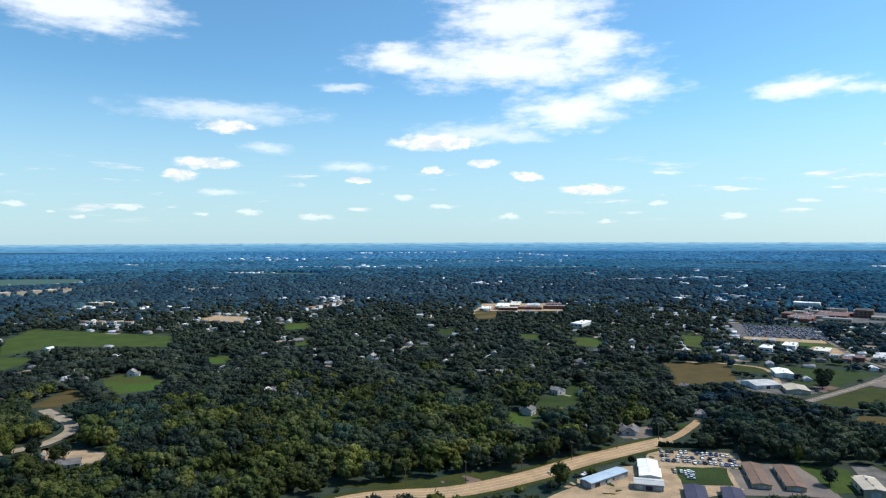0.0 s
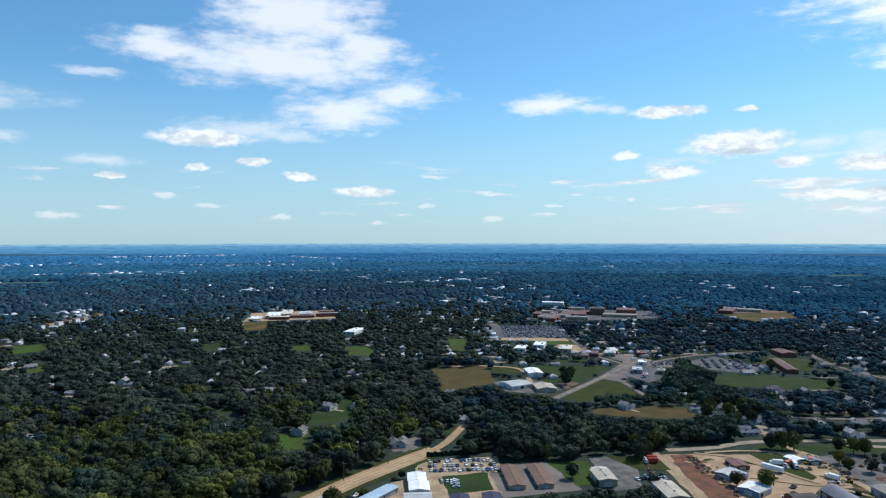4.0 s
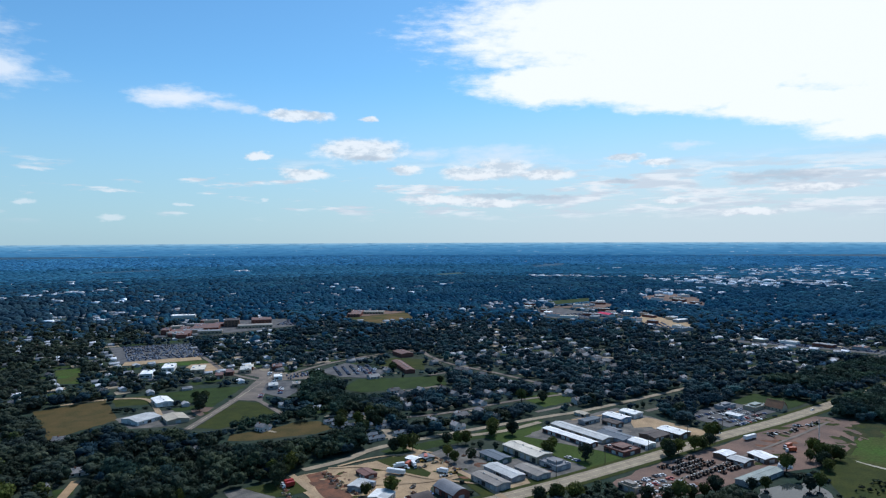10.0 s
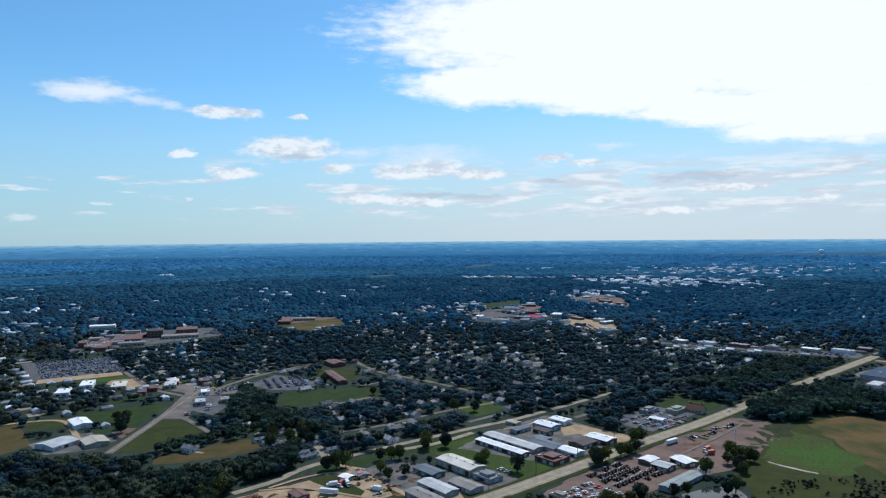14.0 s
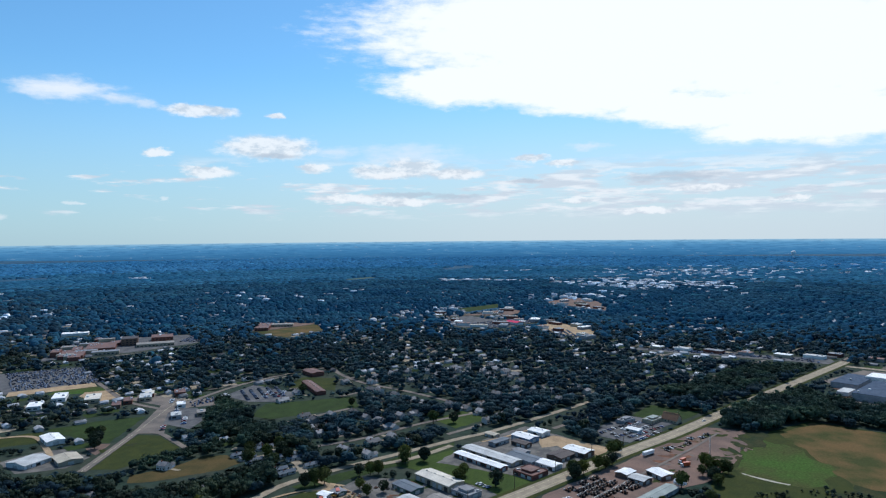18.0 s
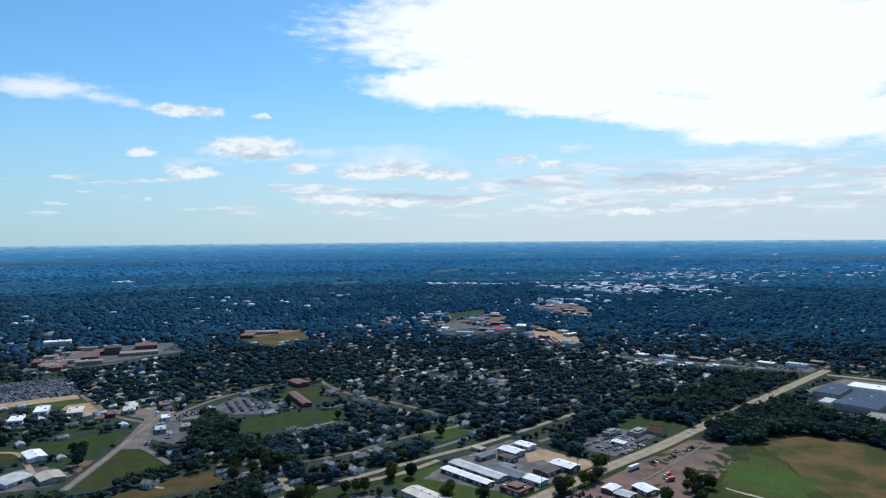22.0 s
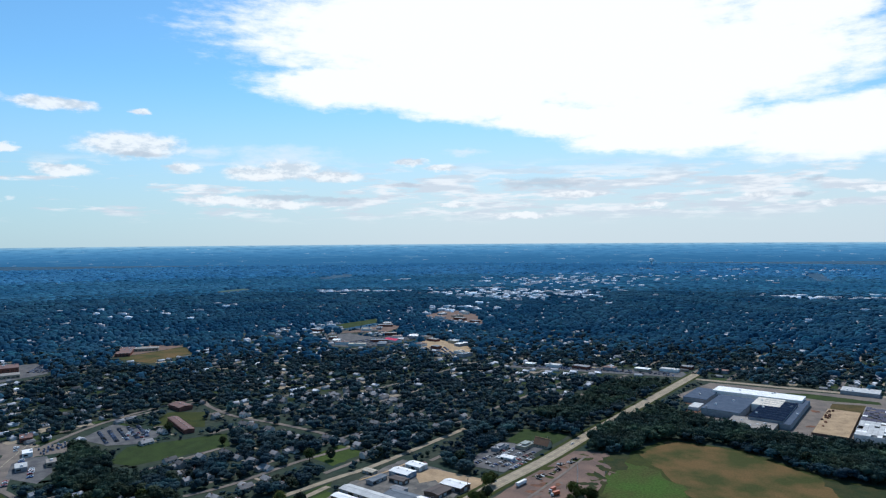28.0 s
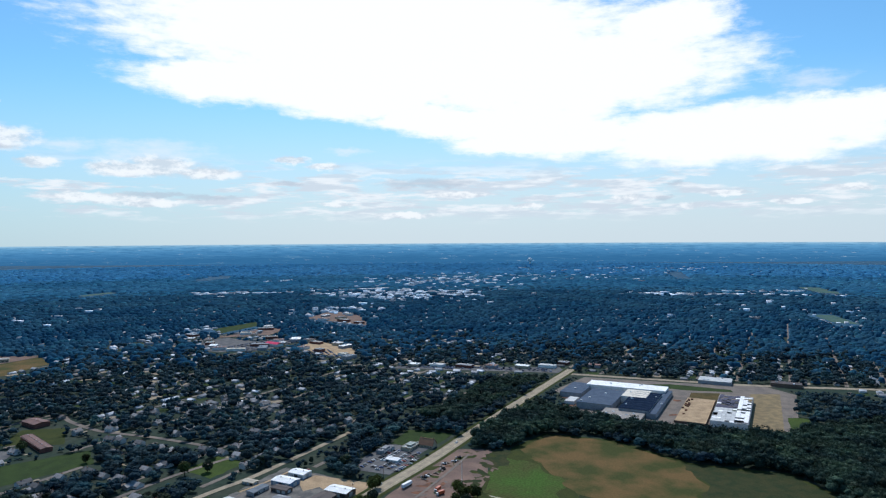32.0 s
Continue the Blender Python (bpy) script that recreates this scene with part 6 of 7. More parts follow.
# houses further off, as one mass
hv = np.array([(-.5, -.5, 0), (.5, -.5, 0), (.5, .5, 0), (-.5, .5, 0), (-.5, -.5, .6), (.5, -.5, .6), (.5, .5, .6), (-.5, .5, .6), (0, -.54, 1), (0, .54, 1), (-.56, -.54, .58), (.56, -.54, .58), (.56, .54, .58), (-.56, .54, .58)], float)
hf = np.array([(0, 1, 5), (0, 5, 4), (1, 2, 6), (1, 6, 5), (2, 3, 7), (2, 7, 6), (3, 0, 4), (3, 4, 7), (4, 5, 8), (6, 7, 9), (10, 8, 9), (10, 9, 13), (11, 12, 9), (11, 9, 8)])
M["siding_far"] = material("siding_far", (0.52, 0.52, 0.52), (0.36, 0.35, 0.34), 60, 3, 0.8, bump=0, island=0.55)
M["shingle_far"] = material("shingle_far", (0.42, 0.43, 0.45), (0.20, 0.205, 0.215), 40, 3, 0.7, bump=0, island=0.8)


def free_mask(xy):
    i, j = ((xy[:, 0] - X0) / CELL).astype(int), ((xy[:, 1] - Y0) / CELL).astype(int)
    ok = (i >= 0) & (i < NX) & (j >= 0) & (j < NY)
    out = np.ones(len(xy), bool)
    out[ok] = ~OPEN[i[ok], j[ok]]
    return out


def lattice(step, r0, r1, jitter=0.42, a0=-46, a1=122):
    """Places about one step apart, all over the part of the land that is overlooked."""
    g = np.arange(-float(r1), r1, step)
    gx, gy = np.meshgrid(g, g, indexing="ij")
    xy = np.column_stack([gx.ravel(), gy.ravel()])
    xy += rng.uniform(-jitter * step, jitter * step, xy.shape)
    r, a = np.hypot(xy[:, 0], xy[:, 1]), np.degrees(np.arctan2(xy[:, 0], xy[:, 1]))
    return xy[(r > r0) & (r < r1) & (a > a0) & (a < a1)]


def lumps(xy, size, seed):
    """Smooth random values from place to place, about 0 to 1."""
    s = np.zeros(len(xy))
    q = np.random.default_rng(seed)
    for k in range(7):
        a, p, f = q.random() * 6.283, q.random() * 6.283, (0.6 + q.random() * 1.8) / size
        s += np.sin((xy[:, 0] * math.cos(a) + xy[:, 1] * math.sin(a)) * f * 6.283 + p)
    return 0.5 + s / 7.5


def swell_of(xy):
    k = np.clip((np.hypot(xy[:, 0], xy[:, 1]) - 3600) / 1400, 0, 1)
    return 25 * k * k * (3 - 2 * k)


FOREST = [[(309, 500), (330, 522), (352, 500), (372, 500), (404, 488), (396, 462), (378, 482), (334, 484), (309, 494)], [(446, 470), (480, 512), (474, 540), (500, 580), (512, 640), (480, 650), (430, 610), (400, 560), (410, 500)], [(-330, 350), (60, 380), (130, 440), (60, 500), (-60, 520), (-180, 500), (-300, 480)], [(180, 392), (262, 392), (372, 378), (392, 440), (300, 430), (200, 470)],
          [(672, 118), (730, 126), (885, 72), (800, -15), (770, -90), (790, -205), (870, -330), (700, -300), (640, -180), (690, -80), (748, -8), (742, 54), (690, 74)], [(770, 200), (1000, 150), (1040, 60), (900, 105), (760, 150)],
          [(470, -60), (640, -180), (700, -300), (560, -420), (380, -200)], [(350, 470), (420, 500), (470, 470), (400, 460)], [(352, 196), (392, 172), (402, 150), (440, 130), (420, 100), (340, 150)]]


def in_forest(xy):
    m = np.zeros(len(xy), bool)
    for p in FOREST:
        m |= inside(xy[:, 0], xy[:, 1], p)
    return m


# town streets on one grid, with houses on both sides of each
def free_at(xy):
    return free_mask(xy) & ~in_forest(xy) & ~((xy[:, 0] < 340) & (np.hypot(xy[:, 0], xy[:, 1]) < 1150)) & ~((xy[:, 0] > 480) & (xy[:, 1] < 165) & (np.hypot(xy[:, 0], xy[:, 1]) < 1040))


EX, EY = np.array(E1), np.array(E2)
runs = []
for k in range(-14, 34):
    u = np.arange(-900, 2000, 12.0)
    line = EX * u[:, None] + EY * (66.0 * k + 7 * math.sin(k * 2.3))
    d, az = np.hypot(line[:, 0], line[:, 1]), np.degrees(np.arctan2(line[:, 0], line[:, 1]))
    good = free_at(line) & (d > 620) & (d < 1750) & (az > -44) & (az < 118)
    vs, fs = [], []
    for p, q, ok in zip(line[:-1], line[1:], good[:-1] & good[1:]):
        if ok:
            n0 = len(vs)
            vs += [tuple(p - EY * 2.6) + (0.2,), tuple(q - EY * 2.6) + (0.2,), tuple(q + EY * 2.6) + (0.2,), tuple(p + EY * 2.6) + (0.2,)]
            fs.append((n0, n0 + 1, n0 + 2, n0 + 3))
            runs.append((p, q))
    if len(fs) > 4:
        tagged(mesh_object("street", vs, fs, M["lot_grey"]), "pale residential street lined with houses and trees", "street", kind="structure")
h = []
for k in range(-14, 34):
    for side_of in (-15.5, 15.5):
        u = np.arange(-900, 2000, 19.0)
        h.append(EX * u[:, None] + EY * (66.0 * k + 7 * math.sin(k * 2.3) + side_of))
h = np.vstack(h)
h = h + rng.normal(0, 1.6, h.shape)
d, az = np.hypot(h[:, 0], h[:, 1]), np.degrees(np.arctan2(h[:, 0], h[:, 1]))
h = h[(d > 640) & (d < 1750) & (az > -46) & (az < 122)]
for p, q in runs:
    clear([tuple(p - EY * 3.5), tuple(q - EY * 3.5), tuple(q + EY * 3.5), tuple(p + EY * 3.5)])
h = np.vstack([h, lattice(25, 1750, 3000, 0.35)])
r = np.hypot(h[:, 0], h[:, 1])
keep = free_mask(h) & ~in_forest(h) & (rng.random(len(h)) < np.clip(lumps(h, 700, 5) * 1.5, 0.2, 0.95))
near_built = (h[:, 0] > 425) & (h[:, 0] < 845) & (h[:, 1] > 150) & (h[:, 1] < 620) & (r < 900)
west = (h[:, 0] < 330) & (r < 1000) & (rng.random(len(h)) < 0.45)
fields = (h[:, 0] > 480) & (h[:, 1] < 165) & (r < 1060) & (h[:, 1] > -420)
h = h[keep & ~near_built & ~west & ~fields & (rng.random(len(h)) < np.interp(r, [900, 1400, 2500], [0.95, 0.6, 0.25]))]
far_h = lattice(46, 3000, 4950, 0.4)
far_h = far_h[rng.random(len(far_h)) < np.clip(lumps(far_h, 900, 9) * 0.7 - 0.28, 0.01, 0.4)]
h = np.vstack([h, far_h])
n = len(h)
v, f = scatter(hv, hf, np.column_stack([h, swell_of(h)]), np.column_stack([rng.uniform(6, 8, n), rng.uniform(8, 12, n), rng.uniform(3.4, 4.8, n)]), np.radians(rng.choice([-15, 75], n) + rng.normal(0, 4, n)))
soup("distant_houses", v, f, ["siding_far", "shingle_far"], "many small pale houses among trees far off", "houses", np.tile([0] * 10 + [1] * 4, n))
# lawns and drives beside many of them, open towards the south-west
lawn_v, lawn_f, lawn_m = [], [], []
for k, (x, y) in enumerate(h):
    d = math.hypot(x, y)
    ux, uy = x / d, y / d
    i, j = int((x - X0) / CELL), int((y - Y0) / CELL)
    if not (0 <= i < NX and 0 <= j < NY):
        continue
    OPEN[i, j] = True
    if d < 2900 and (k % 7 < (3 if d < 1200 else 1) or (k % 4 == 0 and d < 1500)):
        a, b = (6, 11) if d < 1300 else (7, 26)
        clear([(x - uy * a, y + ux * a), (x + uy * a, y - ux * a), (x + uy * a - ux * b, y - ux * a - uy * b), (x - uy * a - ux * b, y + ux * a - uy * b)])
        if d < 1700:
            if d < 1500 and k % 4 == 0:
                SIGHT[max(i - 2, 0):i + 1, max(j - 2, 0):j + 1] = True
            w, l = homes.uniform(6, 12), homes.uniform(10, 20)
            n0 = len(lawn_v)
            cx, cy = x - ux * (l * 0.5 + 4), y - uy * (l * 0.5 + 4)
            lawn_v += [(cx + E1.x * p * w + E2.x * q * l * 0.5, cy + E1.y * p * w + E2.y * q * l * 0.5, 0.06 + 0.01 * (k % 7)) for p, q in ((-1, -1), (1, -1), (1, 1), (-1, 1))]
            lawn_f += [(n0, n0 + 1, n0 + 2), (n0, n0 + 2, n0 + 3)]
            lawn_m += [0 if k % 3 else 1] * 2
soup("house_lawns", np.array(lawn_v), np.array(lawn_f), ["grass", "concrete"], "small green lawns and pale drives by houses", "lawns", np.array(lawn_m))

# stores, works and town blocks far off
spots = []
for cx, cy, sx, sy, k in ((2500, 700, 340, 420, 200), (3300, 700, 420, 380, 170), (2620, -480, 60, 420, 40), (3600, 200, 300, 500, 50), (600, 1440, 150, 110, 12), (780, 1720, 200, 140, 10), (-350, 2900, 300, 160, 40), (250, 3600, 500, 200, 45),
                          (-900, 3900, 600, 250, 40), (1330, 900, 140, 60, 14), (-620, 1250, 120, 40, 14), (-230, 1420, 160, 60, 12), (1900, 700, 200, 140, 30), (2100, -600, 300, 300, 20), (4300, -300, 300, 700, 40), (120, 1900, 120, 70, 10), (1500, 1600, 400, 300, 20), (700, 2400, 500, 300, 18)):
    q = rng.normal(0, 0.5, (k, 2)) * (sx, sy) + (cx, cy)
    spots.append(q)
# rows of long pale stores and works
for ax, ay, bx, by, k in ((2600, -225, 2560, -310, 8), (2734, -545, 2781, -813, 22), (523, 2016, 900, 2139, 26), (-1569, 3141, -1363, 3254, 14), (-770, 2425, -643, 2576, 12), (-600, 4596, 187, 4795, 46), (517, 4482, 853, 4091, 24), (2293, 1484, 2474, 1176, 22), (1802, 2901, 1860, 2774, 8), (2445, 1081, 2370, 1505, 20), (3165, 1439, 3050, 1600, 10)):
    u = rng.random((k, 1))
    spots.append(np.array([ax, ay]) * (1 - u) + np.array([bx, by]) * u + rng.normal(0, 16, (k, 2)))
q = np.vstack(spots)
q = q[np.hypot(q[:, 0], q[:, 1]) < 4930]
n = len(q)
bv, bf = tri_box(0.0)
M["block_far"] = material("block_far", (0.80, 0.83, 0.86), (0.52, 0.54, 0.57), 90, 6, 0.7, bump=0, island=0.6)
v, f = scatter(bv, bf, np.column_stack([q, swell_of(q)]), np.column_stack([rng.uniform(7, 17, n), rng.uniform(10, 34, n), rng.uniform(3.5, 8, n)]) * np.clip(np.hypot(q[:, 0], q[:, 1]) / 2600, 0.55, 1.1)[:, None], np.radians(rng.choice([-15, 75, 20], n)))
soup("distant_buildings", v, f, ["block_far"], "pale flat roofed blocks of a far town", "buildings")
for x, y in q:
    d = math.hypot(x, y)
    ux, uy = x / d, y / d
    clear([(x - uy * 14 + ux * 8, y + ux * 14 + uy * 8), (x + uy * 14 + ux * 8, y - ux * 14 + uy * 8), (x + uy * 14 - ux * 55, y - ux * 14 - uy * 55), (x - uy * 14 - ux * 55, y + ux * 14 - uy * 55)])


# ---- trees ----
def ico():
    p = (1 + 5 ** 0.5) / 2
    v = np.array([(-1, p, 0), (1, p, 0), (-1, -p, 0), (1, -p, 0), (0, -1, p), (0, 1, p), (0, -1, -p), (0, 1, -p), (p, 0, -1), (p, 0, 1), (-p, 0, -1), (-p, 0, 1)], float) / math.hypot(1, p)
    f = np.array([(0, 11, 5), (0, 5, 1), (0, 1, 7), (0, 7, 10), (0, 10, 11), (1, 5, 9), (5, 11, 4), (11, 10, 2), (10, 7, 6), (7, 1, 8), (3, 9, 4), (3, 4, 2), (3, 2, 6), (3, 6, 8), (3, 8, 9), (4, 9, 5), (2, 4, 11), (6, 2, 10), (8, 6, 7), (9, 8, 1)])
    return v, f


OCT_V = np.array([(1, 0, 0), (-1, 0, 0), (0, 1, 0), (0, -1, 0), (0, 0, 1), (0, 0, -1)], float)
OCT_F = np.array([(0, 2, 4), (2, 1, 4), (1, 3, 4), (3, 0, 4), (2, 0, 5), (1, 2, 5), (3, 1, 5), (0, 3, 5)])
ICO_V, ICO_F = ico()


def crown(seed, clumps, sprays, base="ico", spray=0.16, low=0.22):
    """A crown one unit high and about 0.9 wide: ragged clumps, and loose sprays of leaves that break up its outline."""
    q = np.random.default_rng(seed)
    bv_, bf_ = (ICO_V, ICO_F) if base == "ico" else (OCT_V, OCT_F)
    vs, fs, k = [], [], 0
    for i in range(clumps):
        d = q.normal(0, 1, 3)
        d /= np.linalg.norm(d)
        rad = q.uniform(0.16, 0.27) * (1.25 if clumps < 6 else 1.0 if clumps < 10 else 0.80)
        c = d * np.array([0.28, 0.28, 0.30]) * q.uniform(0.55, 1.0) + (0, 0, 0.54)
        vs.append(bv_ * rad * q.uniform(0.60, 1.35, (len(bv_), 1)) + c)
        fs.append(bf_ + k)
        k += len(bv_)
    for i in range(sprays):
        d = q.normal(0, 1, 3)
        d /= np.linalg.norm(d)
        d[2] = abs(d[2]) * 0.9 if q.random() < 0.75 else d[2]
        c = d * np.array([0.43, 0.43, 0.42]) * q.uniform(0.75, 1.08) + (0, 0, 0.54)
        a, b = q.normal(0, 1, 3), q.normal(0, 1, 3)
        a, b = a / np.linalg.norm(a) * spray * q.uniform(0.6, 1.2), b / np.linalg.norm(b) * spray * q.uniform(0.6, 1.2)
        vs.append(np.array([c - a * 0.5, c + a * 0.5, c + b]))
        fs.append(np.array([(k, k + 1, k + 2)]))
        k += 3
    v = np.vstack(vs)
    v[:, 2] = np.maximum(v[:, 2], low * 0.6)
    return v, np.vstack(fs)


def dome(seed):
    """A low rounded group of crowns, for woods too far off to show single trees."""
    q = np.random.default_rng(seed)
    a = np.arange(6) * math.pi / 3
    low = np.column_stack([np.cos(a) * 0.52, np.sin(a) * 0.52, np.zeros(6)]) * q.uniform(0.8, 1.2, (6, 1))
    top = np.column_stack([np.cos(a) * 0.34, np.sin(a) * 0.34, np.full(6, 0.72)]) * q.uniform(0.8, 1.2, (6, 1))
    f = [(i, (i + 1) % 6, 6 + i) for i in range(6)] + [((i + 1) % 6, 6 + (i + 1) % 6, 6 + i) for i in range(6)] + [(6 + i, 6 + (i + 1) % 6, 12) for i in range(6)]
    return np.vstack([low, top, [(0, 0, 0.95)]]), np.array(f)


def woods(name, xy, height, width, variants, mat, label):
    """Many trees as one mass."""
    pick = rng.integers(0, len(variants), len(xy))
    tint = np.clip(0.30 + (lumps(xy, 60, 15) - 0.5) * 1.0 + rng.normal(0.12, 0.16, len(xy)), 0, 1)
    vs, fs, tones, k = [], [], [], 0
    z = swell_of(xy)
    for i, (cv, cf) in enumerate(variants):
        m = pick == i
        if not m.any():
            continue
        v, f = scatter(cv, cf, np.column_stack([xy[m], z[m]]), np.column_stack([width[m], width[m] * rng.uniform(0.85, 1.15, m.sum()), height[m]]), rng.random(m.sum()) * 6.283)
        vs.append(v)
        fs.append(f + k)
        tones.append(np.repeat(tint[m], len(cv)))
        k += len(v)
    ob = soup(name, np.vstack(vs), np.vstack(fs), [mat], label, "trees")
    ob.data.attributes.new("tone", "FLOAT", "POINT").data.foreach_set("value", np.concatenate(tones).astype(np.float32))
    ob.data.shade_smooth()
    return ob


def height_allowed(xy):
    """How tall a tree may stand without hiding a field, road or yard from the air."""
    out, alive = np.zeros(len(xy)), np.ones(len(xy), bool)
    for h in (2.5, 4.5, 6.5, 9, 12, 15, 17):
        q = xy * (172 / (172 - h))
        i, j = ((q[:, 0] - X0) / CELL).astype(int), ((q[:, 1] - Y0) / CELL).astype(int)
        ok = (i >= 0) & (i < NX) & (j >= 0) & (j < NY)
        free = np.ones(len(xy), bool)
        free[ok] = ~SIGHT[i[ok], j[ok]]
        alive &= free
        out[alive] = h
    return out


def tree_places(step, r0, r1, cover=1.0):
    xy = lattice(step, r0, r1)
    f = in_forest(xy)
    gaps = lumps(xy, 170, 3) * 0.6 + lumps(xy, 45, 4) * 0.4
    keep = free_mask(xy) & (f | (rng.random(len(xy)) < np.clip(gaps * 2.2 - 0.10, 0.34, 0.97) * cover * np.where((np.abs(xy[:, 0] - 650) < 230) & (xy[:, 1] > 225 - (xy[:, 0] - 560) * 0.22) & (xy[:, 1] < 560), 0.92, 1.0)))
    return xy[keep]


near = tree_places(8.7, 285, 760, 1.04)
near = near[(height_allowed(near) > 2) | in_forest(near)]
mid = tree_places(10.2, 760, 1500, 1.06)
mid = mid[(height_allowed(mid) > 2) | in_forest(mid)]
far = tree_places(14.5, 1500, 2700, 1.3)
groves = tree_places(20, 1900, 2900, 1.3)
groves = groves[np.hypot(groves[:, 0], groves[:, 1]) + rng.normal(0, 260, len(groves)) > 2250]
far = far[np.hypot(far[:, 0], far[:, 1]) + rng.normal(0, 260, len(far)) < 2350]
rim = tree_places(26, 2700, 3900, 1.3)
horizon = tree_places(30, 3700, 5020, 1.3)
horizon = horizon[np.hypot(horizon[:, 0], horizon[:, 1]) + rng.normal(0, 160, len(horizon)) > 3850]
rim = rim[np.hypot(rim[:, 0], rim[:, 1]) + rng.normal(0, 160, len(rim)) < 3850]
# where one mass of trees ends and the next begins is ragged
away = np.hypot(near[:, 0], near[:, 1]) + (lumps(near, 130, 31) - 0.5) * 220 + rng.normal(0, 45, len(near))
town, near = near[away > 560], near[away <= 560]
belt = np.vstack([town[in_forest(town)], mid[in_forest(mid)]])
town, mid = town[~in_forest(town)], mid[~in_forest(mid)]
away = np.hypot(mid[:, 0], mid[:, 1]) + rng.normal(0, 110, len(mid))
far, mid = np.vstack([far, mid[away > 1330]]), mid[away <= 1330]
rn = np.hypot(near[:, 0], near[:, 1])


def sizes(xy, lo, hi, wide):
    s = lo + (hi - lo) * np.clip(lumps(xy, 90, 6) * 0.5 + rng.random(len(xy)) ** 1.5 * 0.6, 0, 1)
    s = np.where(in_forest(xy), s * 1.12, s * 0.90)
    free = np.where(inside(xy[:, 0], xy[:, 1], FOREST[0]), 8.0, height_allowed(xy))
    free = np.where(inside(xy[:, 0], xy[:, 1], FOREST[4]) | inside(xy[:, 0], xy[:, 1], FOREST[5]) | inside(xy[:, 0], xy[:, 1], FOREST[6]), np.where(xy[:, 0] < 800, 18, 10), free)
    tall = np.minimum(s, free * rng.uniform(0.85, 1.0, len(xy))) if lo < 10 else s
    return tall, np.maximum(tall, s * 0.45) * rng.uniform(0.85, 1.25, len(xy)) * wide


# single trees: those standing on lawns and yards, and those along the near edge of the wood
LONE_YARD = [(268, 372), (276, 376), (284, 381), (262, 366), (290, 385), (272, 384), (280, 390), (553, 114), (540, 106), (528, 102), (517, 98), (548, 100), (-250, 404), (-262, 398), (-230, 392), (-228, 398), (-272, 412), (392, 430), (402, 424), (378, 408), (388, 446), (404, 460), (372, 430), (412, 436), (396, 410), (404, 330), (409, 326), (398, 336), (446, 327), (438, 322), (452, 312), (441, 268), (424, 262), (433, 236), (372, 348), (366, 352), (360, 356), (505, 184), (511, 180), (521, 178), (489, 190), (483, 196), (476, 192), (545, 186), (552, 184)]
LONE_FIELD = [(205, 352), (208, 388), (62, 352), (470, 100), (478, 96), (520, 98), (526, 104), (532, 112), (456, 122), (448, 128), (500, 120), (548, 96), (395, 162), (402, 156), (410, 152), (386, 170), (376, 176), (420, 148), (428, 144), (360, 204), (352, 212), (345, 220),
        (574, 566), (560, 480), (340, 590), (352, 606), (346, 612), (330, 578), (300, 300), (288, 310), (382, 300), (377, 318), (370, 306), (560, 350), (548, 366)]
LONE = LONE_YARD + LONE_FIELD
TREES = []
for i in range(6):
    cv, cf = crown(100 + i, 16, 420, "ico", 0.10)
    me = bpy.data.meshes.new("crown")
    me.from_pydata([tuple(p) for p in cv], [], [tuple(int(a) for a in t) for t in cf])
    me.materials.append(M["leaf" if i % 3 else "leaf_dark"])
    me.attributes.new("tone", "FLOAT", "POINT").data.foreach_set("value", np.full(len(cv), (0.25, 0.5, 0.1, 0.4, 0.8, 0.3)[i], np.float32))
    TREES.append(me)
lim = random.Random(2)
trunk_v, trunk_f = joined(box(-0.026, 0.026, -0.026, 0.026, 0, 0.30, 0.008), *[([(0, 0, 0.26), (0.014, 0.01, 0.27), (a * 0.22, b * 0.22, 0.55), (-0.008, 0.014, 0.27)], [(0, 1, 2), (1, 3, 2), (3, 0, 2), (0, 3, 1)]) for a, b in ((1, 0.2), (-0.4, 0.9), (-0.6, -0.8), (0.5, -0.8))])
trunk_me = bpy.data.meshes.new("trunk")
trunk_me.from_pydata(trunk_v, [], trunk_f)
trunk_me.materials.append(M["bark"])
order = np.argsort(rn)
single = [tuple(p) for p in near[order[:210]]]
near = near[order[210:]]
for k, (x, y) in enumerate([*LONE, *single]):
    hgt = lim.uniform(9, 14) if k < len(LONE) else lim.uniform(11, 17)
    e = thing("tree", x, y, lim.uniform(0, 360), "broad green broadleaf tree standing alone on open ground" if k < len(LONE) else "tall dark green broadleaf tree at the edge of a wood", "tree", "single trees")
    for nm, me in (("trunk", trunk_me), ("crown", TREES[k % 6])):
        o = new(nm, me)
        o.parent, o.scale = e, (hgt * 0.92, hgt * 0.92, hgt)
# dark leaf colour: random groups, and backlit darkness painted on bearings towards the sun
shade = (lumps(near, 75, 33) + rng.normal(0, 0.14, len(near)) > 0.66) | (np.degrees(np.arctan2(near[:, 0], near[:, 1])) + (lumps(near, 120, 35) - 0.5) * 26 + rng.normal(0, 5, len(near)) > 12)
for part_of, kind, label in ((~shade, "leaf", "dense green broadleaf woods and street trees"), (shade, "leaf_dark", "darker trees in groups, and woods coloured dark as if backlit")):
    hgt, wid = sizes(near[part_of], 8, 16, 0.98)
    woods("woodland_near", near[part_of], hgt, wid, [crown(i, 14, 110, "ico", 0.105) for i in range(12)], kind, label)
hgt, wid = sizes(belt, 9, 15, 1.15)
woods("woodland_belt", belt, hgt, wid, [crown(140 + i, 7, 100, "ico", 0.12) for i in range(8)], "leaf_belt", "dark green belt of woods beside fields")
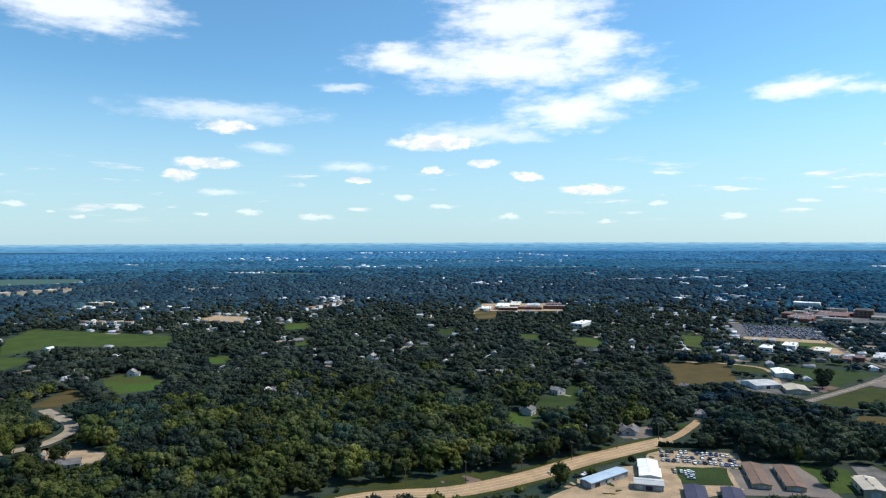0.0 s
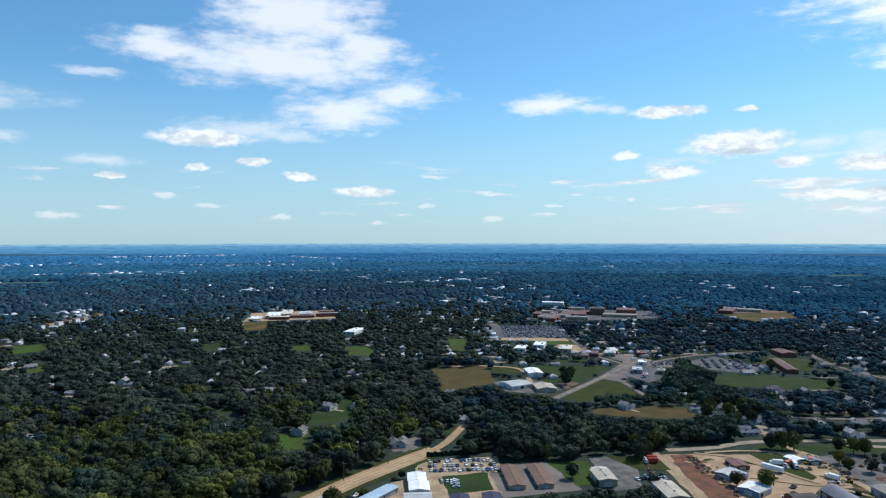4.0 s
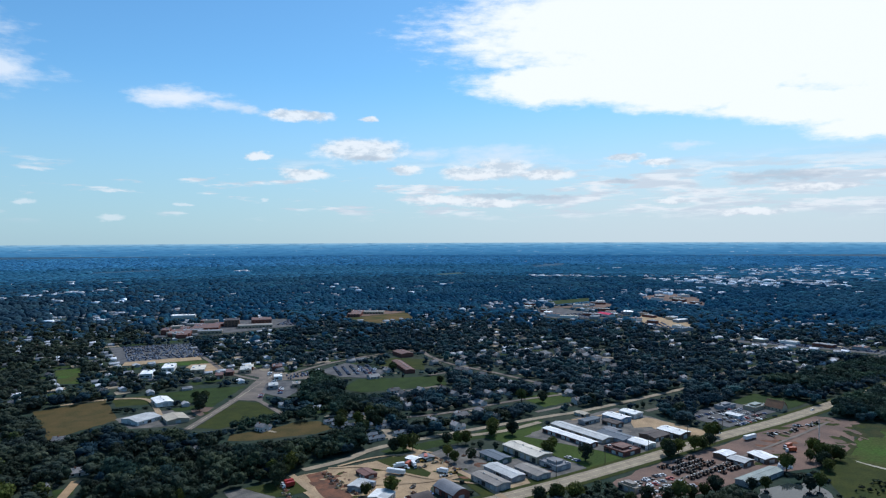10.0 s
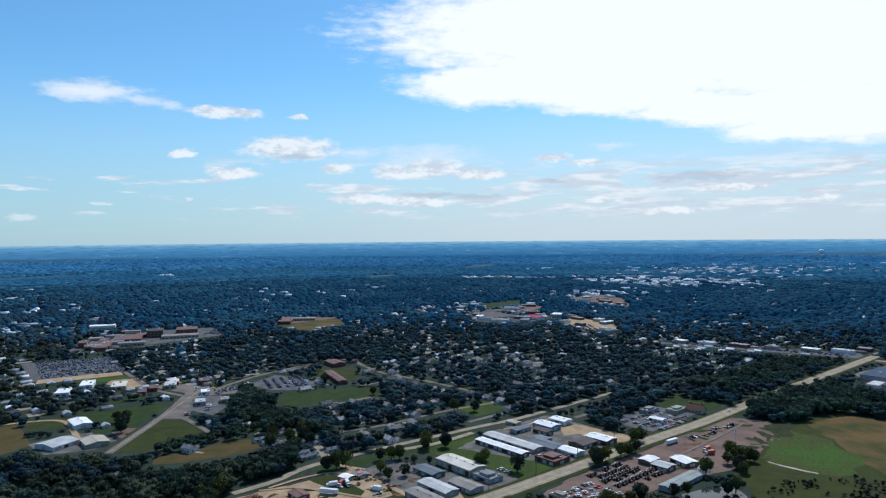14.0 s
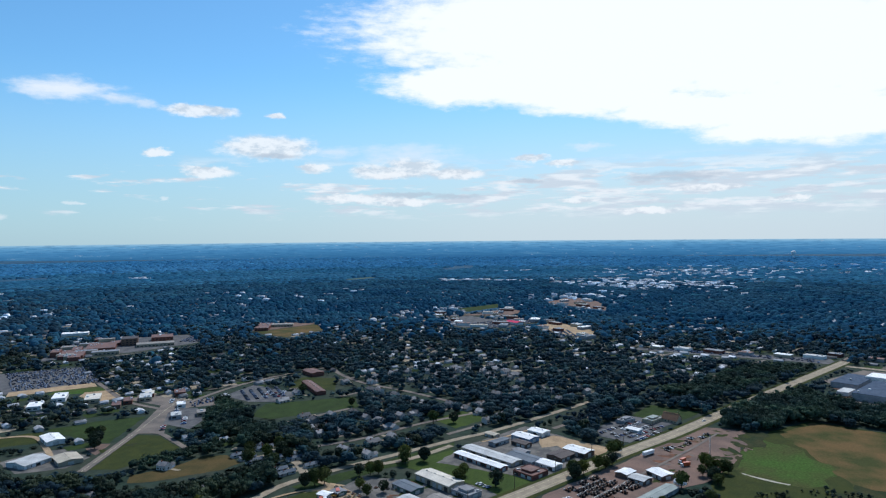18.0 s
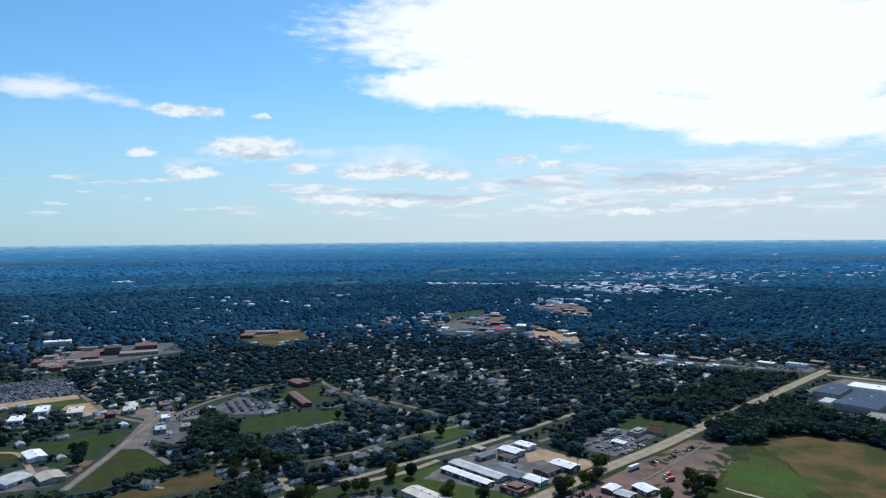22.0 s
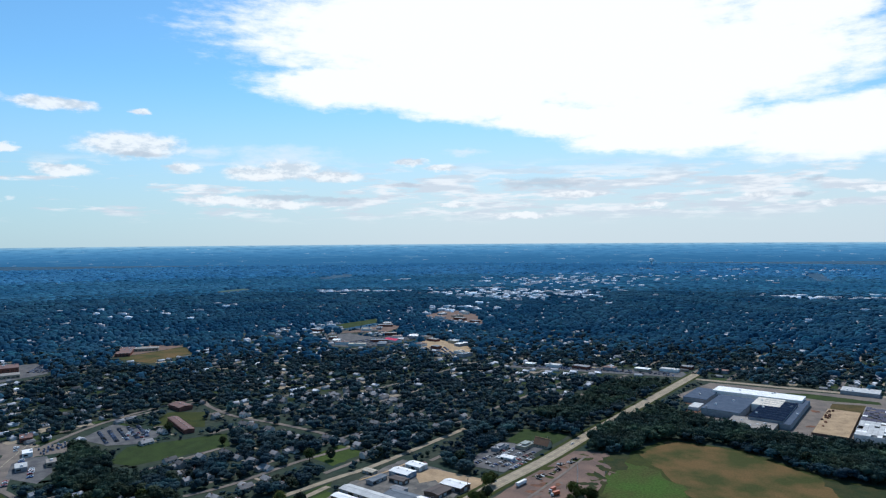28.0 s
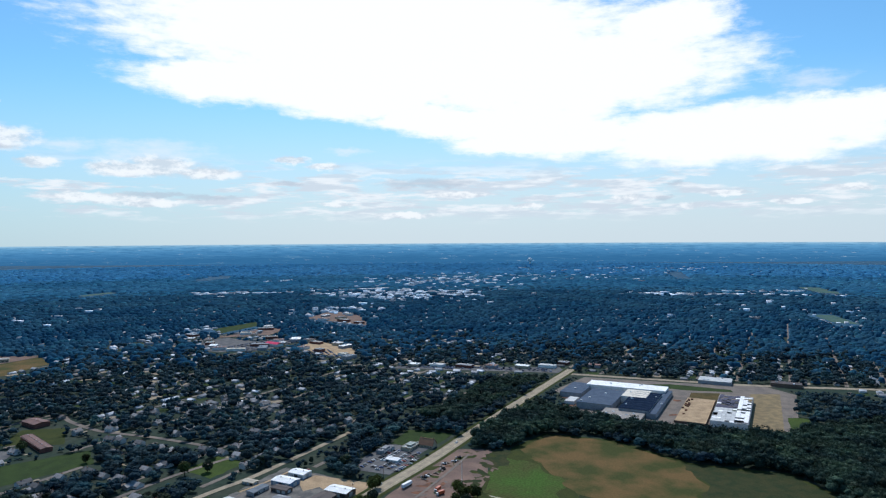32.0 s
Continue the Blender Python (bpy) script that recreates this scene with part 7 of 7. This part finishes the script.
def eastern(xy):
    """The streets of the town, whose leaf colour holds more blue haze than west of it; the line between them is ragged.
    """
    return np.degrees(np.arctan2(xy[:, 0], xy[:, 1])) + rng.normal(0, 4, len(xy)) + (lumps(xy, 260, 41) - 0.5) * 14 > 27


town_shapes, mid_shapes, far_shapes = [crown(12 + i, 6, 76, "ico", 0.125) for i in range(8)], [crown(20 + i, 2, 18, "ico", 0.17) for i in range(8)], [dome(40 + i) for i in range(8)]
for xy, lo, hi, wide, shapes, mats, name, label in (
        (town, 7, 14, 1.42, town_shapes, ("leaf_town_hazed", "leaf_west"), "woodland_town", "dark green street trees between houses"),
        (mid, 8.5, 14, 1.38, mid_shapes, ("leaf_town_hazed", "leaf_west"), "woodland_middle", "dense green street trees of a town"),
        (far, 8, 12, 1.6, far_shapes, ("leaf_far_hazed", "leaf_west_far_hazed"), "woodland_far", "trees over a far town with haze in their blue colour")):
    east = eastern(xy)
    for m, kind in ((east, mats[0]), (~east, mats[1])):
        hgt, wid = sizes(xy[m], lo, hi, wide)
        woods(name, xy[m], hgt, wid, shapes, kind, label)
# each mass further out has more haze in its leaf colour
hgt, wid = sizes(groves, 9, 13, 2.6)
woods("groves_far", groves, hgt, wid, [dome(50 + i) for i in range(6)], "leaf_far_hazed", "groups of dark trees over a far town")
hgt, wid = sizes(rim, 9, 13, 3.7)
woods("woodland_rim", rim, hgt, wid, [dome(60 + i) for i in range(6)], "leaf_rim_hazed", "woods towards the horizon with blue haze in their colour")
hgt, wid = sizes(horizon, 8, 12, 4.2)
woods("woodland_horizon", horizon, hgt, wid, [dome(70 + i) for i in range(6)], "leaf_horizon_hazed", "hazy blue woods at the limit of sight")

# rough scrub and reeds round the pond and over the low meadow
sx = lattice(4.6, 380, 760, 0.45, 72, 118)
m = inside(sx[:, 0], sx[:, 1], [(470, 80), (512, 76), (534, 50), (556, 24), (530, -40), (430, -80), (420, 60)]) & (rng.random(len(sx)) < np.clip(lumps(sx, 60, 12) * 1.8 - 0.30, 0.05, 0.95))
sx = sx[m & ~inside(sx[:, 0], sx[:, 1], [(430, 122), (450, 130), (490, 108), (480, 84), (452, 78), (432, 94)])]
hs = rng.uniform(1.2, 4.2, len(sx))
woods("scrub", sx, hs, hs * 1.3, [crown(80 + i, 4, 10, "oct", 0.22) for i in range(5)], "leaf_dark", "dark scrub and reeds in a wet meadow")
